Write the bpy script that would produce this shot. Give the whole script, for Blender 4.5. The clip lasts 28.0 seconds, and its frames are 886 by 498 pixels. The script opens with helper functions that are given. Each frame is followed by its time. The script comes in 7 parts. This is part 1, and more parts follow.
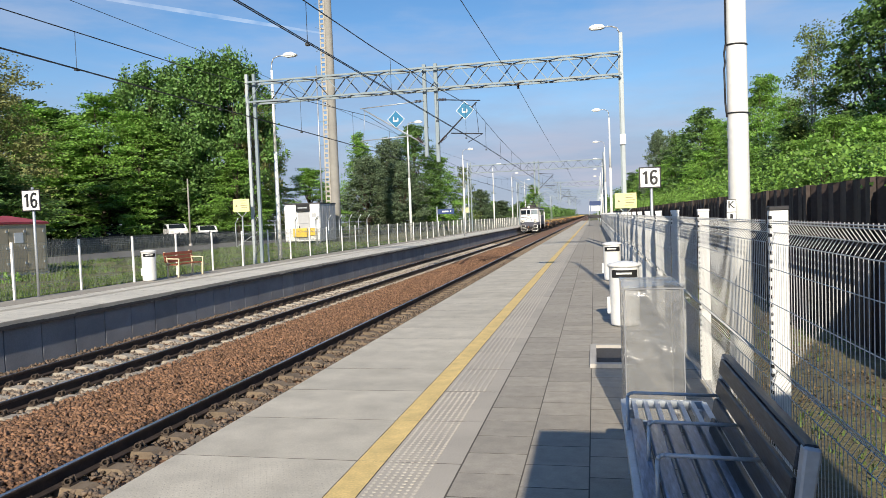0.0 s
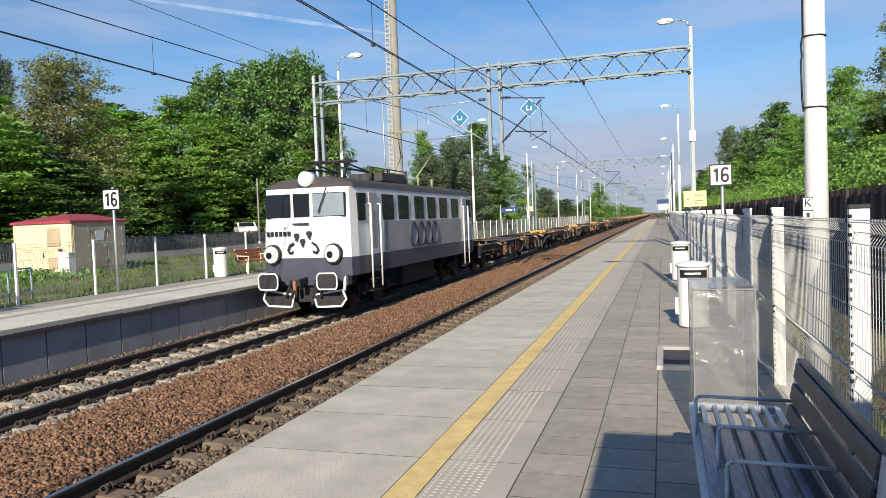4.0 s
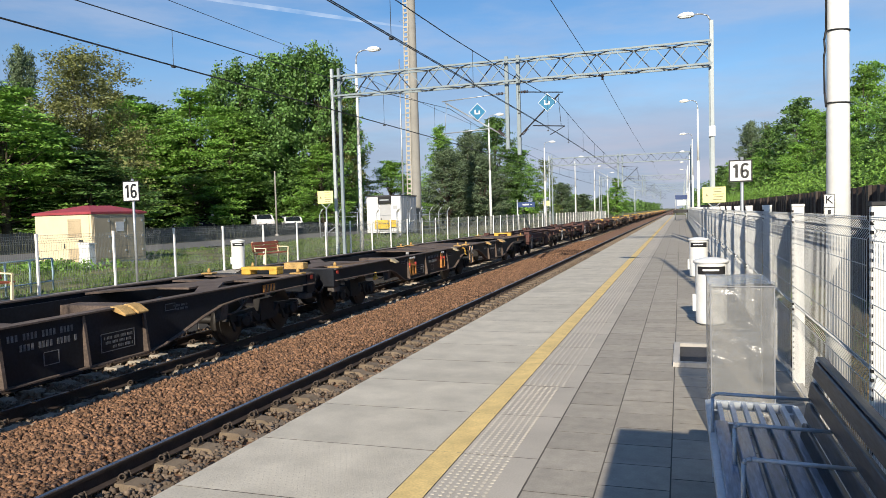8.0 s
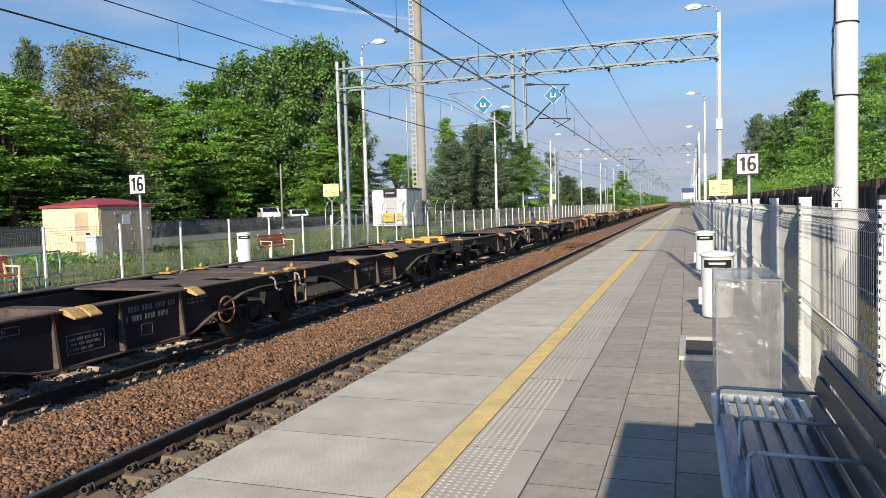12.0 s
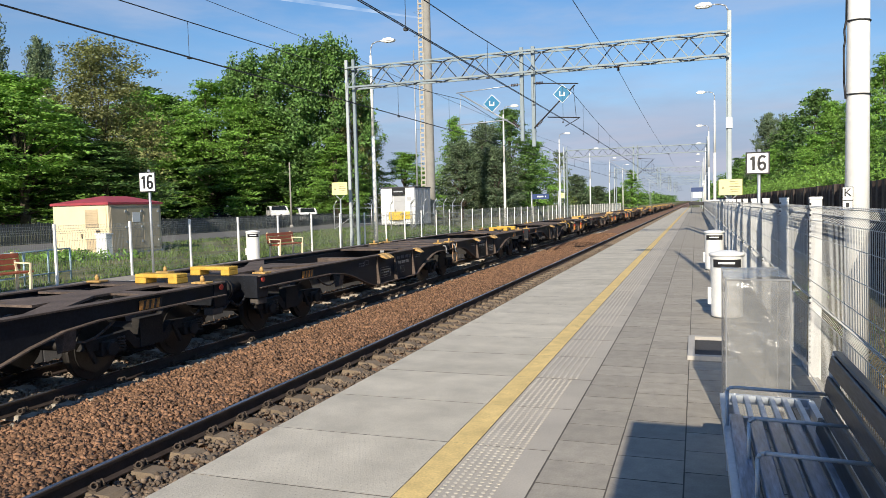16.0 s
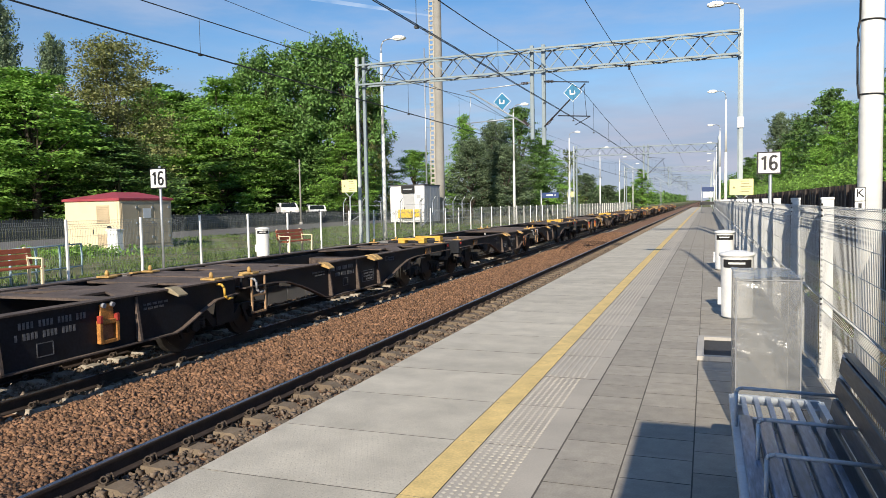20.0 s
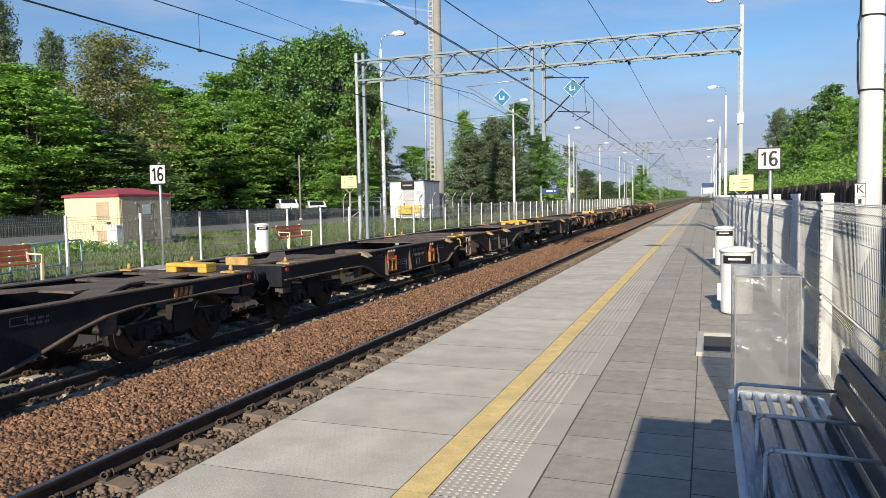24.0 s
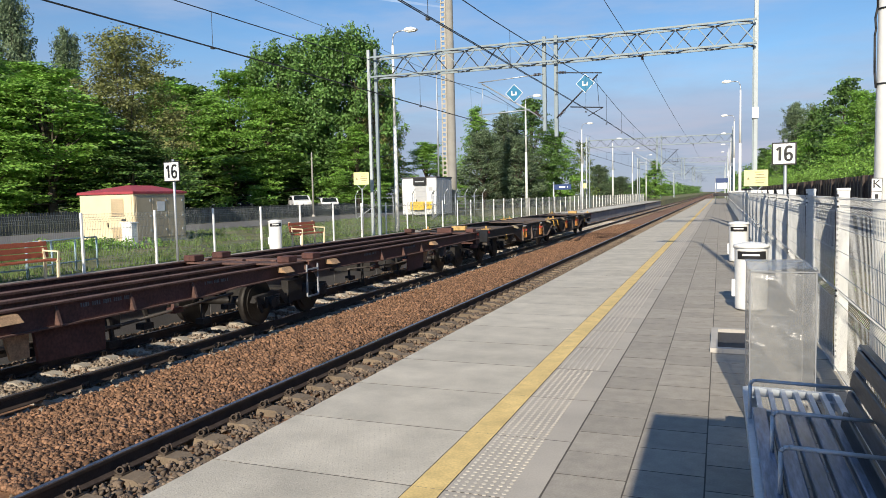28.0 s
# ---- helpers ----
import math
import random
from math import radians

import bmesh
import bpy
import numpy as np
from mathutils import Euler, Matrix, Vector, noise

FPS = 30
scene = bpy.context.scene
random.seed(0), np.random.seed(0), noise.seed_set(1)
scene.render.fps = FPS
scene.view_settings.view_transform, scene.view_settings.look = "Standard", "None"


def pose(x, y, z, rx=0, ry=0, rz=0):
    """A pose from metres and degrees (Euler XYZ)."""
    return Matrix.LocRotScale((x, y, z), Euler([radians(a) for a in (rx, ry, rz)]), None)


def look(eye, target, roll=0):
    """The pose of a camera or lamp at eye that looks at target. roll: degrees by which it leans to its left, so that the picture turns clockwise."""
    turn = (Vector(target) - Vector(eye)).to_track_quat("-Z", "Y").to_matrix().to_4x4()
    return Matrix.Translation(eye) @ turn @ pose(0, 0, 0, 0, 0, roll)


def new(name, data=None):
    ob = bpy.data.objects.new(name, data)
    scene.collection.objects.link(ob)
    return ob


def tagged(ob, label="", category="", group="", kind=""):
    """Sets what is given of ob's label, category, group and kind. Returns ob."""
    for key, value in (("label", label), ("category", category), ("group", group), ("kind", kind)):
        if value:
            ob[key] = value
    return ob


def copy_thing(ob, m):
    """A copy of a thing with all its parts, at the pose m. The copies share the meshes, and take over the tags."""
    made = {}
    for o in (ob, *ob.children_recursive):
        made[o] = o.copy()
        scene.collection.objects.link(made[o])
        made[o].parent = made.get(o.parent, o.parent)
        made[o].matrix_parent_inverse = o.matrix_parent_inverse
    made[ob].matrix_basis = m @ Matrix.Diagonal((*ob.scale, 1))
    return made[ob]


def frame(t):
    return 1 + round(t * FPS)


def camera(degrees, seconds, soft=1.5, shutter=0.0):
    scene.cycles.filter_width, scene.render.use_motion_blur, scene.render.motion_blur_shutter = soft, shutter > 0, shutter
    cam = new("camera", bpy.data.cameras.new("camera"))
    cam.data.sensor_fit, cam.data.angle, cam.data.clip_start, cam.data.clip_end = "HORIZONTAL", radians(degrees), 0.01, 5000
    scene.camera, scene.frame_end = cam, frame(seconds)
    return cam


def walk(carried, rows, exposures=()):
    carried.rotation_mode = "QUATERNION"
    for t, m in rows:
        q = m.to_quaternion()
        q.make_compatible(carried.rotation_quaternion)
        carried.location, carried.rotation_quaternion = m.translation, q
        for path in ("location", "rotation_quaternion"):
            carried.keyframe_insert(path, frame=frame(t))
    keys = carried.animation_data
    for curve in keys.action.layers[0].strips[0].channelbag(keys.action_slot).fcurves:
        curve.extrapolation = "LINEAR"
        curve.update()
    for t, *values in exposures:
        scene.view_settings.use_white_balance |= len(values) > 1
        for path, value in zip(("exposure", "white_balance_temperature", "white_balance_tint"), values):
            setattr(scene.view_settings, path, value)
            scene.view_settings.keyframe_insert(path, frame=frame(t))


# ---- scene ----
import itertools

cam = camera(63.21, 28.0, soft=0.7)
EYE = Vector((0.0, 0.0, 1.641))
PATH = [
    (0, 11.94, -2.38, -2.14), (0.5, 12.32, -2.39, -2.09), (1, 12.79, -2.43, -2.11), (1.5, 13.52, -2.39, -2.08),
    (2, 14.10, -2.47, -2.03), (2.5, 14.45, -2.51, -2.01), (3, 14.96, -2.57, -2.03), (3.5, 15.99, -2.44, -2.06),
    (5.5, 18.55, -2.31, -1.99), (6, 18.59, -2.35, -1.84), (6.5, 18.50, -2.46, -1.74), (7, 18.47, -2.50, -1.65),
    (7.5, 18.39, -2.68, -1.61), (8, 18.29, -2.74, -1.63), (8.5, 18.18, -2.85, -1.55), (9, 18.13, -2.94, -1.61),
    (9.5, 18.23, -3.04, -1.56), (10, 18.24, -3.06, -1.54), (10.5, 18.43, -3.06, -1.60), (11, 18.65, -3.17, -1.53),
    (11.5, 18.71, -3.17, -1.53), (12, 18.75, -3.28, -1.61), (12.5, 18.75, -3.33, -1.47), (14.5, 18.93, -3.31, -1.65),
    (15, 19.03, -3.26, -1.57), (15.5, 19.24, -3.39, -1.53), (16, 19.41, -3.37, -1.45), (16.5, 19.57, -3.54, -1.31),
    (17, 19.65, -3.55, -1.28), (17.5, 19.64, -3.62, -1.22), (18, 19.60, -3.67, -1.15), (18.5, 19.76, -3.71, -1.19),
    (19, 19.85, -3.47, -1.18), (19.5, 19.88, -3.38, -1.16), (20, 20.13, -3.51, -1.08), (20.5, 20.17, -3.67, -1.13),
    (21, 20.13, -3.86, -1.17), (21.5, 20.05, -3.85, -1.19), (23.5, 20.09, -3.78, -1.12), (24, 20.12, -3.83, -1.09),
    (24.5, 20.23, -3.77, -1.06), (25, 20.27, -3.76, -1.09), (25.5, 20.35, -3.79, -1.13), (26, 20.54, -3.79, -1.21),
    (26.5, 20.61, -3.72, -1.20), (27, 20.71, -3.72, -1.20), (27.5, 20.88, -3.91, -1.22), (28, 21.11, -4.11, -1.26),
]


def aim(yaw, pitch, roll):
    """Yaw to the left of +y, pitch upward, roll, in degrees."""
    a, b = radians(yaw), radians(pitch)
    way = Vector((-math.sin(a) * math.cos(b), math.cos(a) * math.cos(b), math.sin(b)))
    return look(EYE, EYE + way, roll)


walk(cam, [(t, aim(y, p, r)) for t, y, p, r in PATH])

# ---- light ----
SUN_WAY = Vector((-0.107, 1.0, -0.527)).normalized()
world = bpy.data.worlds.new("sky")
scene.world = world
world.use_nodes = True
wn, wl = world.node_tree.nodes, world.node_tree.links
wn.clear()
w_out = wn.new("ShaderNodeOutputWorld")
w_bg = wn.new("ShaderNodeBackground")
w_sky = wn.new("ShaderNodeTexSky")
w_sky.sky_type = "NISHITA"
w_sky.sun_disc = False
w_sky.sun_elevation = math.asin(-SUN_WAY.z)
w_sky.sun_rotation = math.atan2(-SUN_WAY.x, -SUN_WAY.y)
w_sky.altitude = 100
w_sky.air_density, w_sky.dust_density, w_sky.ozone_density = 1.0, 0.0, 4.0
w_bg.inputs["Strength"].default_value = 0.088
# a lilac-grey bank of cloud low all round the sky, with an uneven upper edge and pale streaks in it
def sky_noise(scale, stretch, tilt):
    m, n = wn.new("ShaderNodeMapping"), wn.new("ShaderNodeTexNoise")
    m.inputs["Scale"].default_value = stretch
    m.inputs["Rotation"].default_value = (radians(tilt), radians(-tilt), 0)
    n.inputs["Scale"].default_value, n.inputs["Detail"].default_value, n.inputs["Roughness"].default_value = scale, 7, 0.58
    wl.new(w_tc.outputs["Generated"], m.inputs["Vector"])
    wl.new(m.outputs["Vector"], n.inputs["Vector"])
    return n.outputs["Fac"]


def sky_range(value, from_min, from_max, to_min, to_max):
    r = wn.new("ShaderNodeMapRange")
    r.interpolation_type = "SMOOTHSTEP"
    for key, v in (("From Min", from_min), ("From Max", from_max), ("To Min", to_min), ("To Max", to_max)):
        r.inputs[key].default_value = v
    wl.new(value, r.inputs["Value"])
    return r.outputs["Result"]


def sky_math(kind, a, b):
    n = wn.new("ShaderNodeMath")
    n.operation = kind
    for i, v in enumerate((a, b)):
        if isinstance(v, float):
            n.inputs[i].default_value = v
        else:
            wl.new(v, n.inputs[i])
    return n.outputs["Value"]


def sky_mix(factor, a, colour):
    n = wn.new("ShaderNodeMixRGB")
    n.inputs["Color2"].default_value = (*colour, 1)
    wl.new(factor, n.inputs["Fac"])
    wl.new(a, n.inputs["Color1"])
    return n.outputs["Color"]


w_tc, w_sep, w_hsv = wn.new("ShaderNodeTexCoord"), wn.new("ShaderNodeSeparateXYZ"), wn.new("ShaderNodeHueSaturation")
wl.new(w_tc.outputs["Generated"], w_sep.inputs["Vector"])
w_hsv.inputs["Saturation"].default_value, w_hsv.inputs["Value"].default_value = 1.14, 1.15
wl.new(w_sky.outputs["Color"], w_hsv.inputs["Color"])
w_edge = sky_noise(1.7, (1.4, 1.4, 5.0), 5)
w_height = sky_math("ADD", w_sep.outputs["Z"], sky_math("MULTIPLY", sky_math("SUBTRACT", w_edge, 0.5), 0.34))
w_col = sky_mix(sky_range(w_height, 0.05, 0.27, 0.90, 0.0), w_hsv.outputs["Color"], (3.15, 3.75, 5.25))
w_streak = sky_range(sky_noise(2.6, (1.3, 1.3, 11.0), 4), 0.50, 0.68, 0.0, 1.0)
w_band = sky_range(w_sep.outputs["Z"], 0.02, 0.22, 0.75, 0.0)
w_col = sky_mix(sky_math("MULTIPLY", w_streak, w_band), w_col, (5.0, 5.05, 6.1))
w_wisp = sky_range(sky_noise(1.5, (1.5, 1.5, 7.0), 7), 0.44, 0.70, 0.0, 0.55)
w_col = sky_mix(w_wisp, w_col, (4.6, 5.3, 6.9))
wl.new(w_col, w_bg.inputs["Color"])
wl.new(w_bg.outputs["Background"], w_out.inputs["Surface"])

sun = new("sun", bpy.data.lights.new("sun", "SUN"))
sun.data.energy = 5.0
sun.data.angle = radians(0.55)
sun.data.color = (1.0, 0.89, 0.715)
sun.matrix_world = look(Vector((0, 0, 40)), Vector((0, 0, 40)) + SUN_WAY)
scene.view_settings.exposure = 0.30

# ---- materials ----
def surf(name, base, rough=0.7, metal=0.0, var=0.2, scale=2.0, fine=40.0, bump=0.15, depth=0.01, piece=0.0, tint=None, island=0.0, spec=0.5, trans=0.0, moves=False, stretch=None):
    """A surface with stains (scale), grain (fine), relief and a small change from piece to piece."""
    m = bpy.data.materials.new(name)
    m.use_nodes = True
    n, l = m.node_tree.nodes, m.node_tree.links
    b = n["Principled BSDF"]
    tc, geo = n.new("ShaderNodeTexCoord"), n.new("ShaderNodeNewGeometry")
    big = n.new("ShaderNodeTexNoise")
    big.inputs["Scale"].default_value, big.inputs["Detail"].default_value = scale, 5
    big.inputs["Roughness"].default_value = 0.6
    small = n.new("ShaderNodeTexNoise")
    small.inputs["Scale"].default_value, small.inputs["Detail"].default_value = fine, 3
    place = tc.outputs["Object"] if moves else geo.outputs["Position"]
    if stretch:
        along = n.new("ShaderNodeVectorMath")
        along.operation = "MULTIPLY"
        along.inputs[1].default_value = stretch
        l.new(place, along.inputs[0])
        place = along.outputs["Vector"]
    for t in (big, small):
        l.new(place, t.inputs["Vector"])
    ramp = n.new("ShaderNodeValToRGB")
    dark = [c * (1 - var) for c in base]
    lite = tint if tint else [min(1, c * (1 + var)) for c in base]
    ramp.color_ramp.elements[0].position, ramp.color_ramp.elements[1].position = 0.32, 0.68
    ramp.color_ramp.elements[0].color = (*dark, 1)
    ramp.color_ramp.elements[1].color = (*lite, 1)
    l.new(big.outputs["Fac"], ramp.inputs["Fac"])
    grain = n.new("ShaderNodeMapRange")
    grain.inputs["From Min"].default_value, grain.inputs["From Max"].default_value = 0.3, 0.7
    grain.inputs["To Min"].default_value, grain.inputs["To Max"].default_value = 1 - var * 0.8, 1 + var * 0.8
    l.new(small.outputs["Fac"], grain.inputs["Value"])
    mul = n.new("ShaderNodeMixRGB")
    mul.blend_type, mul.inputs["Fac"].default_value = "MULTIPLY", 1.0
    l.new(ramp.outputs["Color"], mul.inputs["Color1"])
    l.new(grain.outputs["Result"], mul.inputs["Color2"])
    colour = mul.outputs["Color"]
    for amount, node, socket in ((piece, "ShaderNodeObjectInfo", "Random"), (island, "ShaderNodeNewGeometry", "Random Per Island")):
        if amount:
            info = n.new(node)
            r = n.new("ShaderNodeMapRange")
            r.inputs["To Min"].default_value, r.inputs["To Max"].default_value = 1 - amount, 1 + amount
            l.new(info.outputs[socket], r.inputs["Value"])
            mm = n.new("ShaderNodeMixRGB")
            mm.blend_type, mm.inputs["Fac"].default_value = "MULTIPLY", 1.0
            l.new(colour, mm.inputs["Color1"])
            l.new(r.outputs["Result"], mm.inputs["Color2"])
            colour = mm.outputs["Color"]
    l.new(colour, b.inputs["Base Color"])
    rr = n.new("ShaderNodeMapRange")
    rr.inputs["To Min"].default_value, rr.inputs["To Max"].default_value = max(0.02, rough - 0.12), min(1, rough + 0.12)
    l.new(big.outputs["Fac"], rr.inputs["Value"])
    l.new(rr.outputs["Result"], b.inputs["Roughness"])
    b.inputs["Metallic"].default_value = metal
    b.inputs["Specular IOR Level"].default_value = spec
    if bump:
        bp = n.new("ShaderNodeBump")
        bp.inputs["Strength"].default_value, bp.inputs["Distance"].default_value = bump, depth
        l.new(small.outputs["Fac"], bp.inputs["Height"])
        l.new(bp.outputs["Normal"], b.inputs["Normal"])
    if trans:
        tr = n.new("ShaderNodeBsdfTranslucent")
        l.new(colour, tr.inputs["Color"])
        mx = n.new("ShaderNodeMixShader")
        mx.inputs["Fac"].default_value = trans
        l.new(b.outputs["BSDF"], mx.inputs[1])
        l.new(tr.outputs["BSDF"], mx.inputs[2])
        l.new(mx.outputs["Shader"], n["Material Output"].inputs["Surface"])
    return m


M = dict(
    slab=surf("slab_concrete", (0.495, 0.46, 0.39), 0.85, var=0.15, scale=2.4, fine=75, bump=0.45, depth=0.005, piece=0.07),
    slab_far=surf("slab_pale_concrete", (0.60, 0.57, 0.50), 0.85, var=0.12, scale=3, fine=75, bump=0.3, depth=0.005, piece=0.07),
    paver=surf("paver_concrete", (0.34, 0.312, 0.268), 0.85, var=0.13, scale=8, fine=90, bump=0.4, depth=0.004, piece=0.09),
    tactile=surf("tactile_concrete", (0.42, 0.385, 0.335), 0.8, var=0.1, scale=1.4, fine=90, bump=0.3, depth=0.004, piece=0.07),
    stud=surf("tactile_stud_grey", (0.52, 0.48, 0.415), 0.7, var=0.1, scale=3, fine=80, bump=0.1),
    joint=surf("joint_sand_gap_shade", (0.10, 0.09, 0.08), 0.95, var=0.2),
    yellow_line=surf("yellow_line_paint", (0.70, 0.52, 0.215), 0.75, var=0.15, scale=5, fine=60, bump=0.2, depth=0.003),
    edge_wall=surf("platform_wall_concrete", (0.27, 0.28, 0.30), 0.85, var=0.13, scale=1.2, fine=50, bump=0.2, piece=0.09),
    dull_black=surf("dark_joint", (0.05, 0.05, 0.055), 0.9, var=0.2),
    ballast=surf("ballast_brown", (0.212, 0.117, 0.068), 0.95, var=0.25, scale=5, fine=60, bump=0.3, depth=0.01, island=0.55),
    # Far stones: paler grey that stands for sun reaching under the wagons.
    ballast_far=surf("ballast_far_grey_sun_lift", (0.26, 0.21, 0.165), 0.95, var=0.25, scale=7, fine=60, bump=0.3, depth=0.01, island=0.4),
    ballast_grey=surf("ballast_grey", (0.150, 0.112, 0.083), 0.95, var=0.25, scale=7, fine=60, bump=0.3, depth=0.01, island=0.4),
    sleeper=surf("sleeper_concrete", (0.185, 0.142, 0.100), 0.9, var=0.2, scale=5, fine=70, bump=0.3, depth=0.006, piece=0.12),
    # Pale grey concrete, lifted further for the sunlight missing under the wagons.
    sleeper_far=surf("sleeper_pale_sun_lift", (0.36, 0.325, 0.275), 0.9, var=0.22, scale=5, fine=70, bump=0.3, depth=0.006, piece=0.12),
    rail_side=surf("rail_rust", (0.055, 0.04, 0.034), 0.75, metal=0.2, var=0.3, scale=8, fine=60, bump=0.2),
    rail_top=surf("rail_polished", (0.42, 0.43, 0.46), 0.28, metal=0.9, var=0.1, scale=6, fine=90, bump=0.05),
    clip=surf("clip_rust", (0.085, 0.064, 0.050), 0.8, metal=0.2, var=0.25, scale=20, fine=90, bump=0.1),
    grass=surf("grass_soil", (0.125, 0.160, 0.056), 0.95, var=0.45, scale=0.6, fine=9, bump=0.8, depth=0.05, tint=(0.24, 0.22, 0.10)),
    blade=surf("grass_blade", (0.145, 0.215, 0.06), 0.8, var=0.3, scale=1.2, fine=4, bump=0, island=0.35, trans=0.3),
    dirt=surf("dry_soil", (0.155, 0.120, 0.082), 0.95, var=0.35, scale=1.3, fine=18, bump=0.8, depth=0.03, tint=(0.175, 0.165, 0.080)),
    asphalt=surf("worn_asphalt", (0.15, 0.145, 0.14), 0.9, var=0.15, scale=0.5, fine=40, bump=0.3),
    white_post=surf("white_powder_coat", (0.80, 0.80, 0.78), 0.45, var=0.06, scale=3, fine=30, bump=0.03),
    white_pole=surf("white_lamp_paint", (0.82, 0.82, 0.79), 0.5, var=0.05, scale=1.5, fine=20, bump=0.03),
    wire_white=surf("fence_wire_white", (0.55, 0.56, 0.56), 0.45, var=0.1, scale=3, fine=30, bump=0),
    galv=surf("galvanised_steel", (0.50, 0.53, 0.56), 0.45, metal=0.6, var=0.14, scale=4, fine=40, bump=0.05, moves=True),
    gantry_mast=surf("gantry_mast_paint", (0.42, 0.47, 0.49), 0.55, var=0.1, scale=2, fine=30, bump=0.05),
    pale_stone=surf("pale_dusty_stone", (0.30, 0.26, 0.215), 0.95, var=0.3, scale=9, fine=60, bump=0.6, depth=0.03, island=0.3),
    gantry=surf("gantry_grey_paint", (0.24, 0.295, 0.325), 0.6, metal=0.1, var=0.12, scale=2, fine=30, bump=0.05),
    black_iron=surf("black_iron", (0.03, 0.03, 0.034), 0.6, metal=0.2, var=0.2, scale=6, fine=40, bump=0.05, moves=True),
    rubber=surf("black_cable", (0.02, 0.02, 0.022), 0.6, var=0.2, bump=0),
    wire_dark=surf("copper_wire_weathered", (0.05, 0.055, 0.06), 0.6, metal=0.3, var=0.2, bump=0),
    insulator=surf("insulator_brown", (0.06, 0.04, 0.035), 0.35, var=0.2, bump=0),
    sign_white=surf("sign_white", (0.84, 0.84, 0.82), 0.4, var=0.04, bump=0, moves=True),
    sign_black=surf("sign_black", (0.015, 0.015, 0.017), 0.45, var=0.1, bump=0, moves=True),
    sign_yellow=surf("sign_yellow", (0.85, 0.78, 0.36), 0.45, var=0.06, scale=2, fine=20, bump=0),
    sign_blue=surf("sign_blue_cyan", (0.010, 0.17, 0.33), 0.45, var=0.06, bump=0),
    sign_navy=surf("sign_navy", (0.02, 0.05, 0.16), 0.45, var=0.06, bump=0),
    # Seat slats: sky reflection put into a paler blue; back keeps the darker tone.
    bench_wood=surf("bench_slat_blue_sheen", (0.080, 0.105, 0.165), 0.38, var=0.6, scale=6, fine=26, bump=0.6, depth=0.004, tint=(0.19, 0.235, 0.33), spec=0.5, piece=0.3, stretch=(3.0, 0.35, 3.0)),
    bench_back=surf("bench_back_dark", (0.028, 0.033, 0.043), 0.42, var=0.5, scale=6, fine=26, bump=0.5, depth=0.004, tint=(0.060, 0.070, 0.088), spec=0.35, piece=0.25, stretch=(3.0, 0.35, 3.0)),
    bench_red=surf("bench_slat_red", (0.32, 0.085, 0.04), 0.55, var=0.2, scale=5, fine=50, bump=0.15),
    bench_steel=surf("bench_frame_grey", (0.48, 0.52, 0.57), 0.45, metal=0.35, var=0.1, scale=6, fine=40, bump=0.05),
    bin_white=surf("bin_white_plastic", (0.82, 0.82, 0.80), 0.4, var=0.05, scale=4, fine=30, bump=0.03),
    hole=surf("dark_opening", (0.012, 0.012, 0.014), 0.8, var=0.1, bump=0),
    hut_wall=surf("hut_cream_render", (0.78, 0.66, 0.44), 0.85, var=0.06, scale=1.5, fine=60, bump=0.15, depth=0.004),
    hut_side=surf("hut_cream_shaded", (0.50, 0.42, 0.30), 0.7, var=0.08, scale=1.5, fine=40, bump=0.05),
    hut_vent=surf("hut_vent_beige", (0.52, 0.42, 0.28), 0.7, var=0.1, bump=0.05),
    hut_roof=surf("hut_red_roof", (0.36, 0.055, 0.07), 0.6, var=0.14, scale=2, fine=30, bump=0.1),
    white_wall=surf("container_white", (0.78, 0.79, 0.80), 0.55, var=0.06, scale=1.5, fine=30, bump=0.05),
    grey_wall=surf("container_grey", (0.44, 0.45, 0.47), 0.6, var=0.08, scale=1.5, fine=30, bump=0.05),
    tower=surf("mast_concrete", (0.30, 0.29, 0.265), 0.9, var=0.1, scale=1.2, fine=25, bump=0.2),
    sheet_brown=surf("sheet_wall_brown", (0.042, 0.029, 0.024), 0.7, var=0.3, scale=1.5, fine=20, bump=0.1, piece=0.25),
    wagon_black=surf("wagon_black_paint", (0.0105, 0.0125, 0.018), 0.55, var=0.35, scale=2.5, fine=25, bump=0.08, piece=0.15, moves=True, spec=0.3),
    wagon_deck=surf("wagon_deck_dusty", (0.110, 0.082, 0.068), 0.85, var=0.35, scale=2.0, fine=25, bump=0.2, moves=True),
    wagon_red=surf("wagon_red_oxide", (0.092, 0.038, 0.031), 0.7, var=0.35, scale=2.5, fine=25, bump=0.12, piece=0.15, moves=True),
    wagon_red_deck=surf("wagon_red_deck", (0.112, 0.061, 0.050), 0.85, var=0.35, scale=2.0, fine=25, bump=0.2, moves=True),
    bogie=surf("bogie_grime", (0.022, 0.020, 0.019), 0.8, metal=0.1, var=0.4, scale=5, fine=40, bump=0.2, moves=True),
    wheel=surf("wheel_steel", (0.030, 0.027, 0.025), 0.6, metal=0.4, var=0.25, scale=5, fine=40, bump=0.1, moves=True),
    rusty=surf("rust_orange", (0.30, 0.13, 0.06), 0.8, var=0.3, scale=8, fine=40, bump=0.1, moves=True),
    wagon_yellow=surf("wagon_yellow_paint", (0.62, 0.38, 0.06), 0.6, var=0.2, scale=6, fine=40, bump=0.08, moves=True),
    wagon_dull=surf("dull_yellow_steel", (0.46, 0.29, 0.10), 0.7, var=0.3, scale=8, fine=40, bump=0.1, moves=True),
    wagon_orange=surf("wagon_orange_paint", (0.44, 0.19, 0.045), 0.7, var=0.4, scale=8, fine=40, bump=0.08, moves=True),
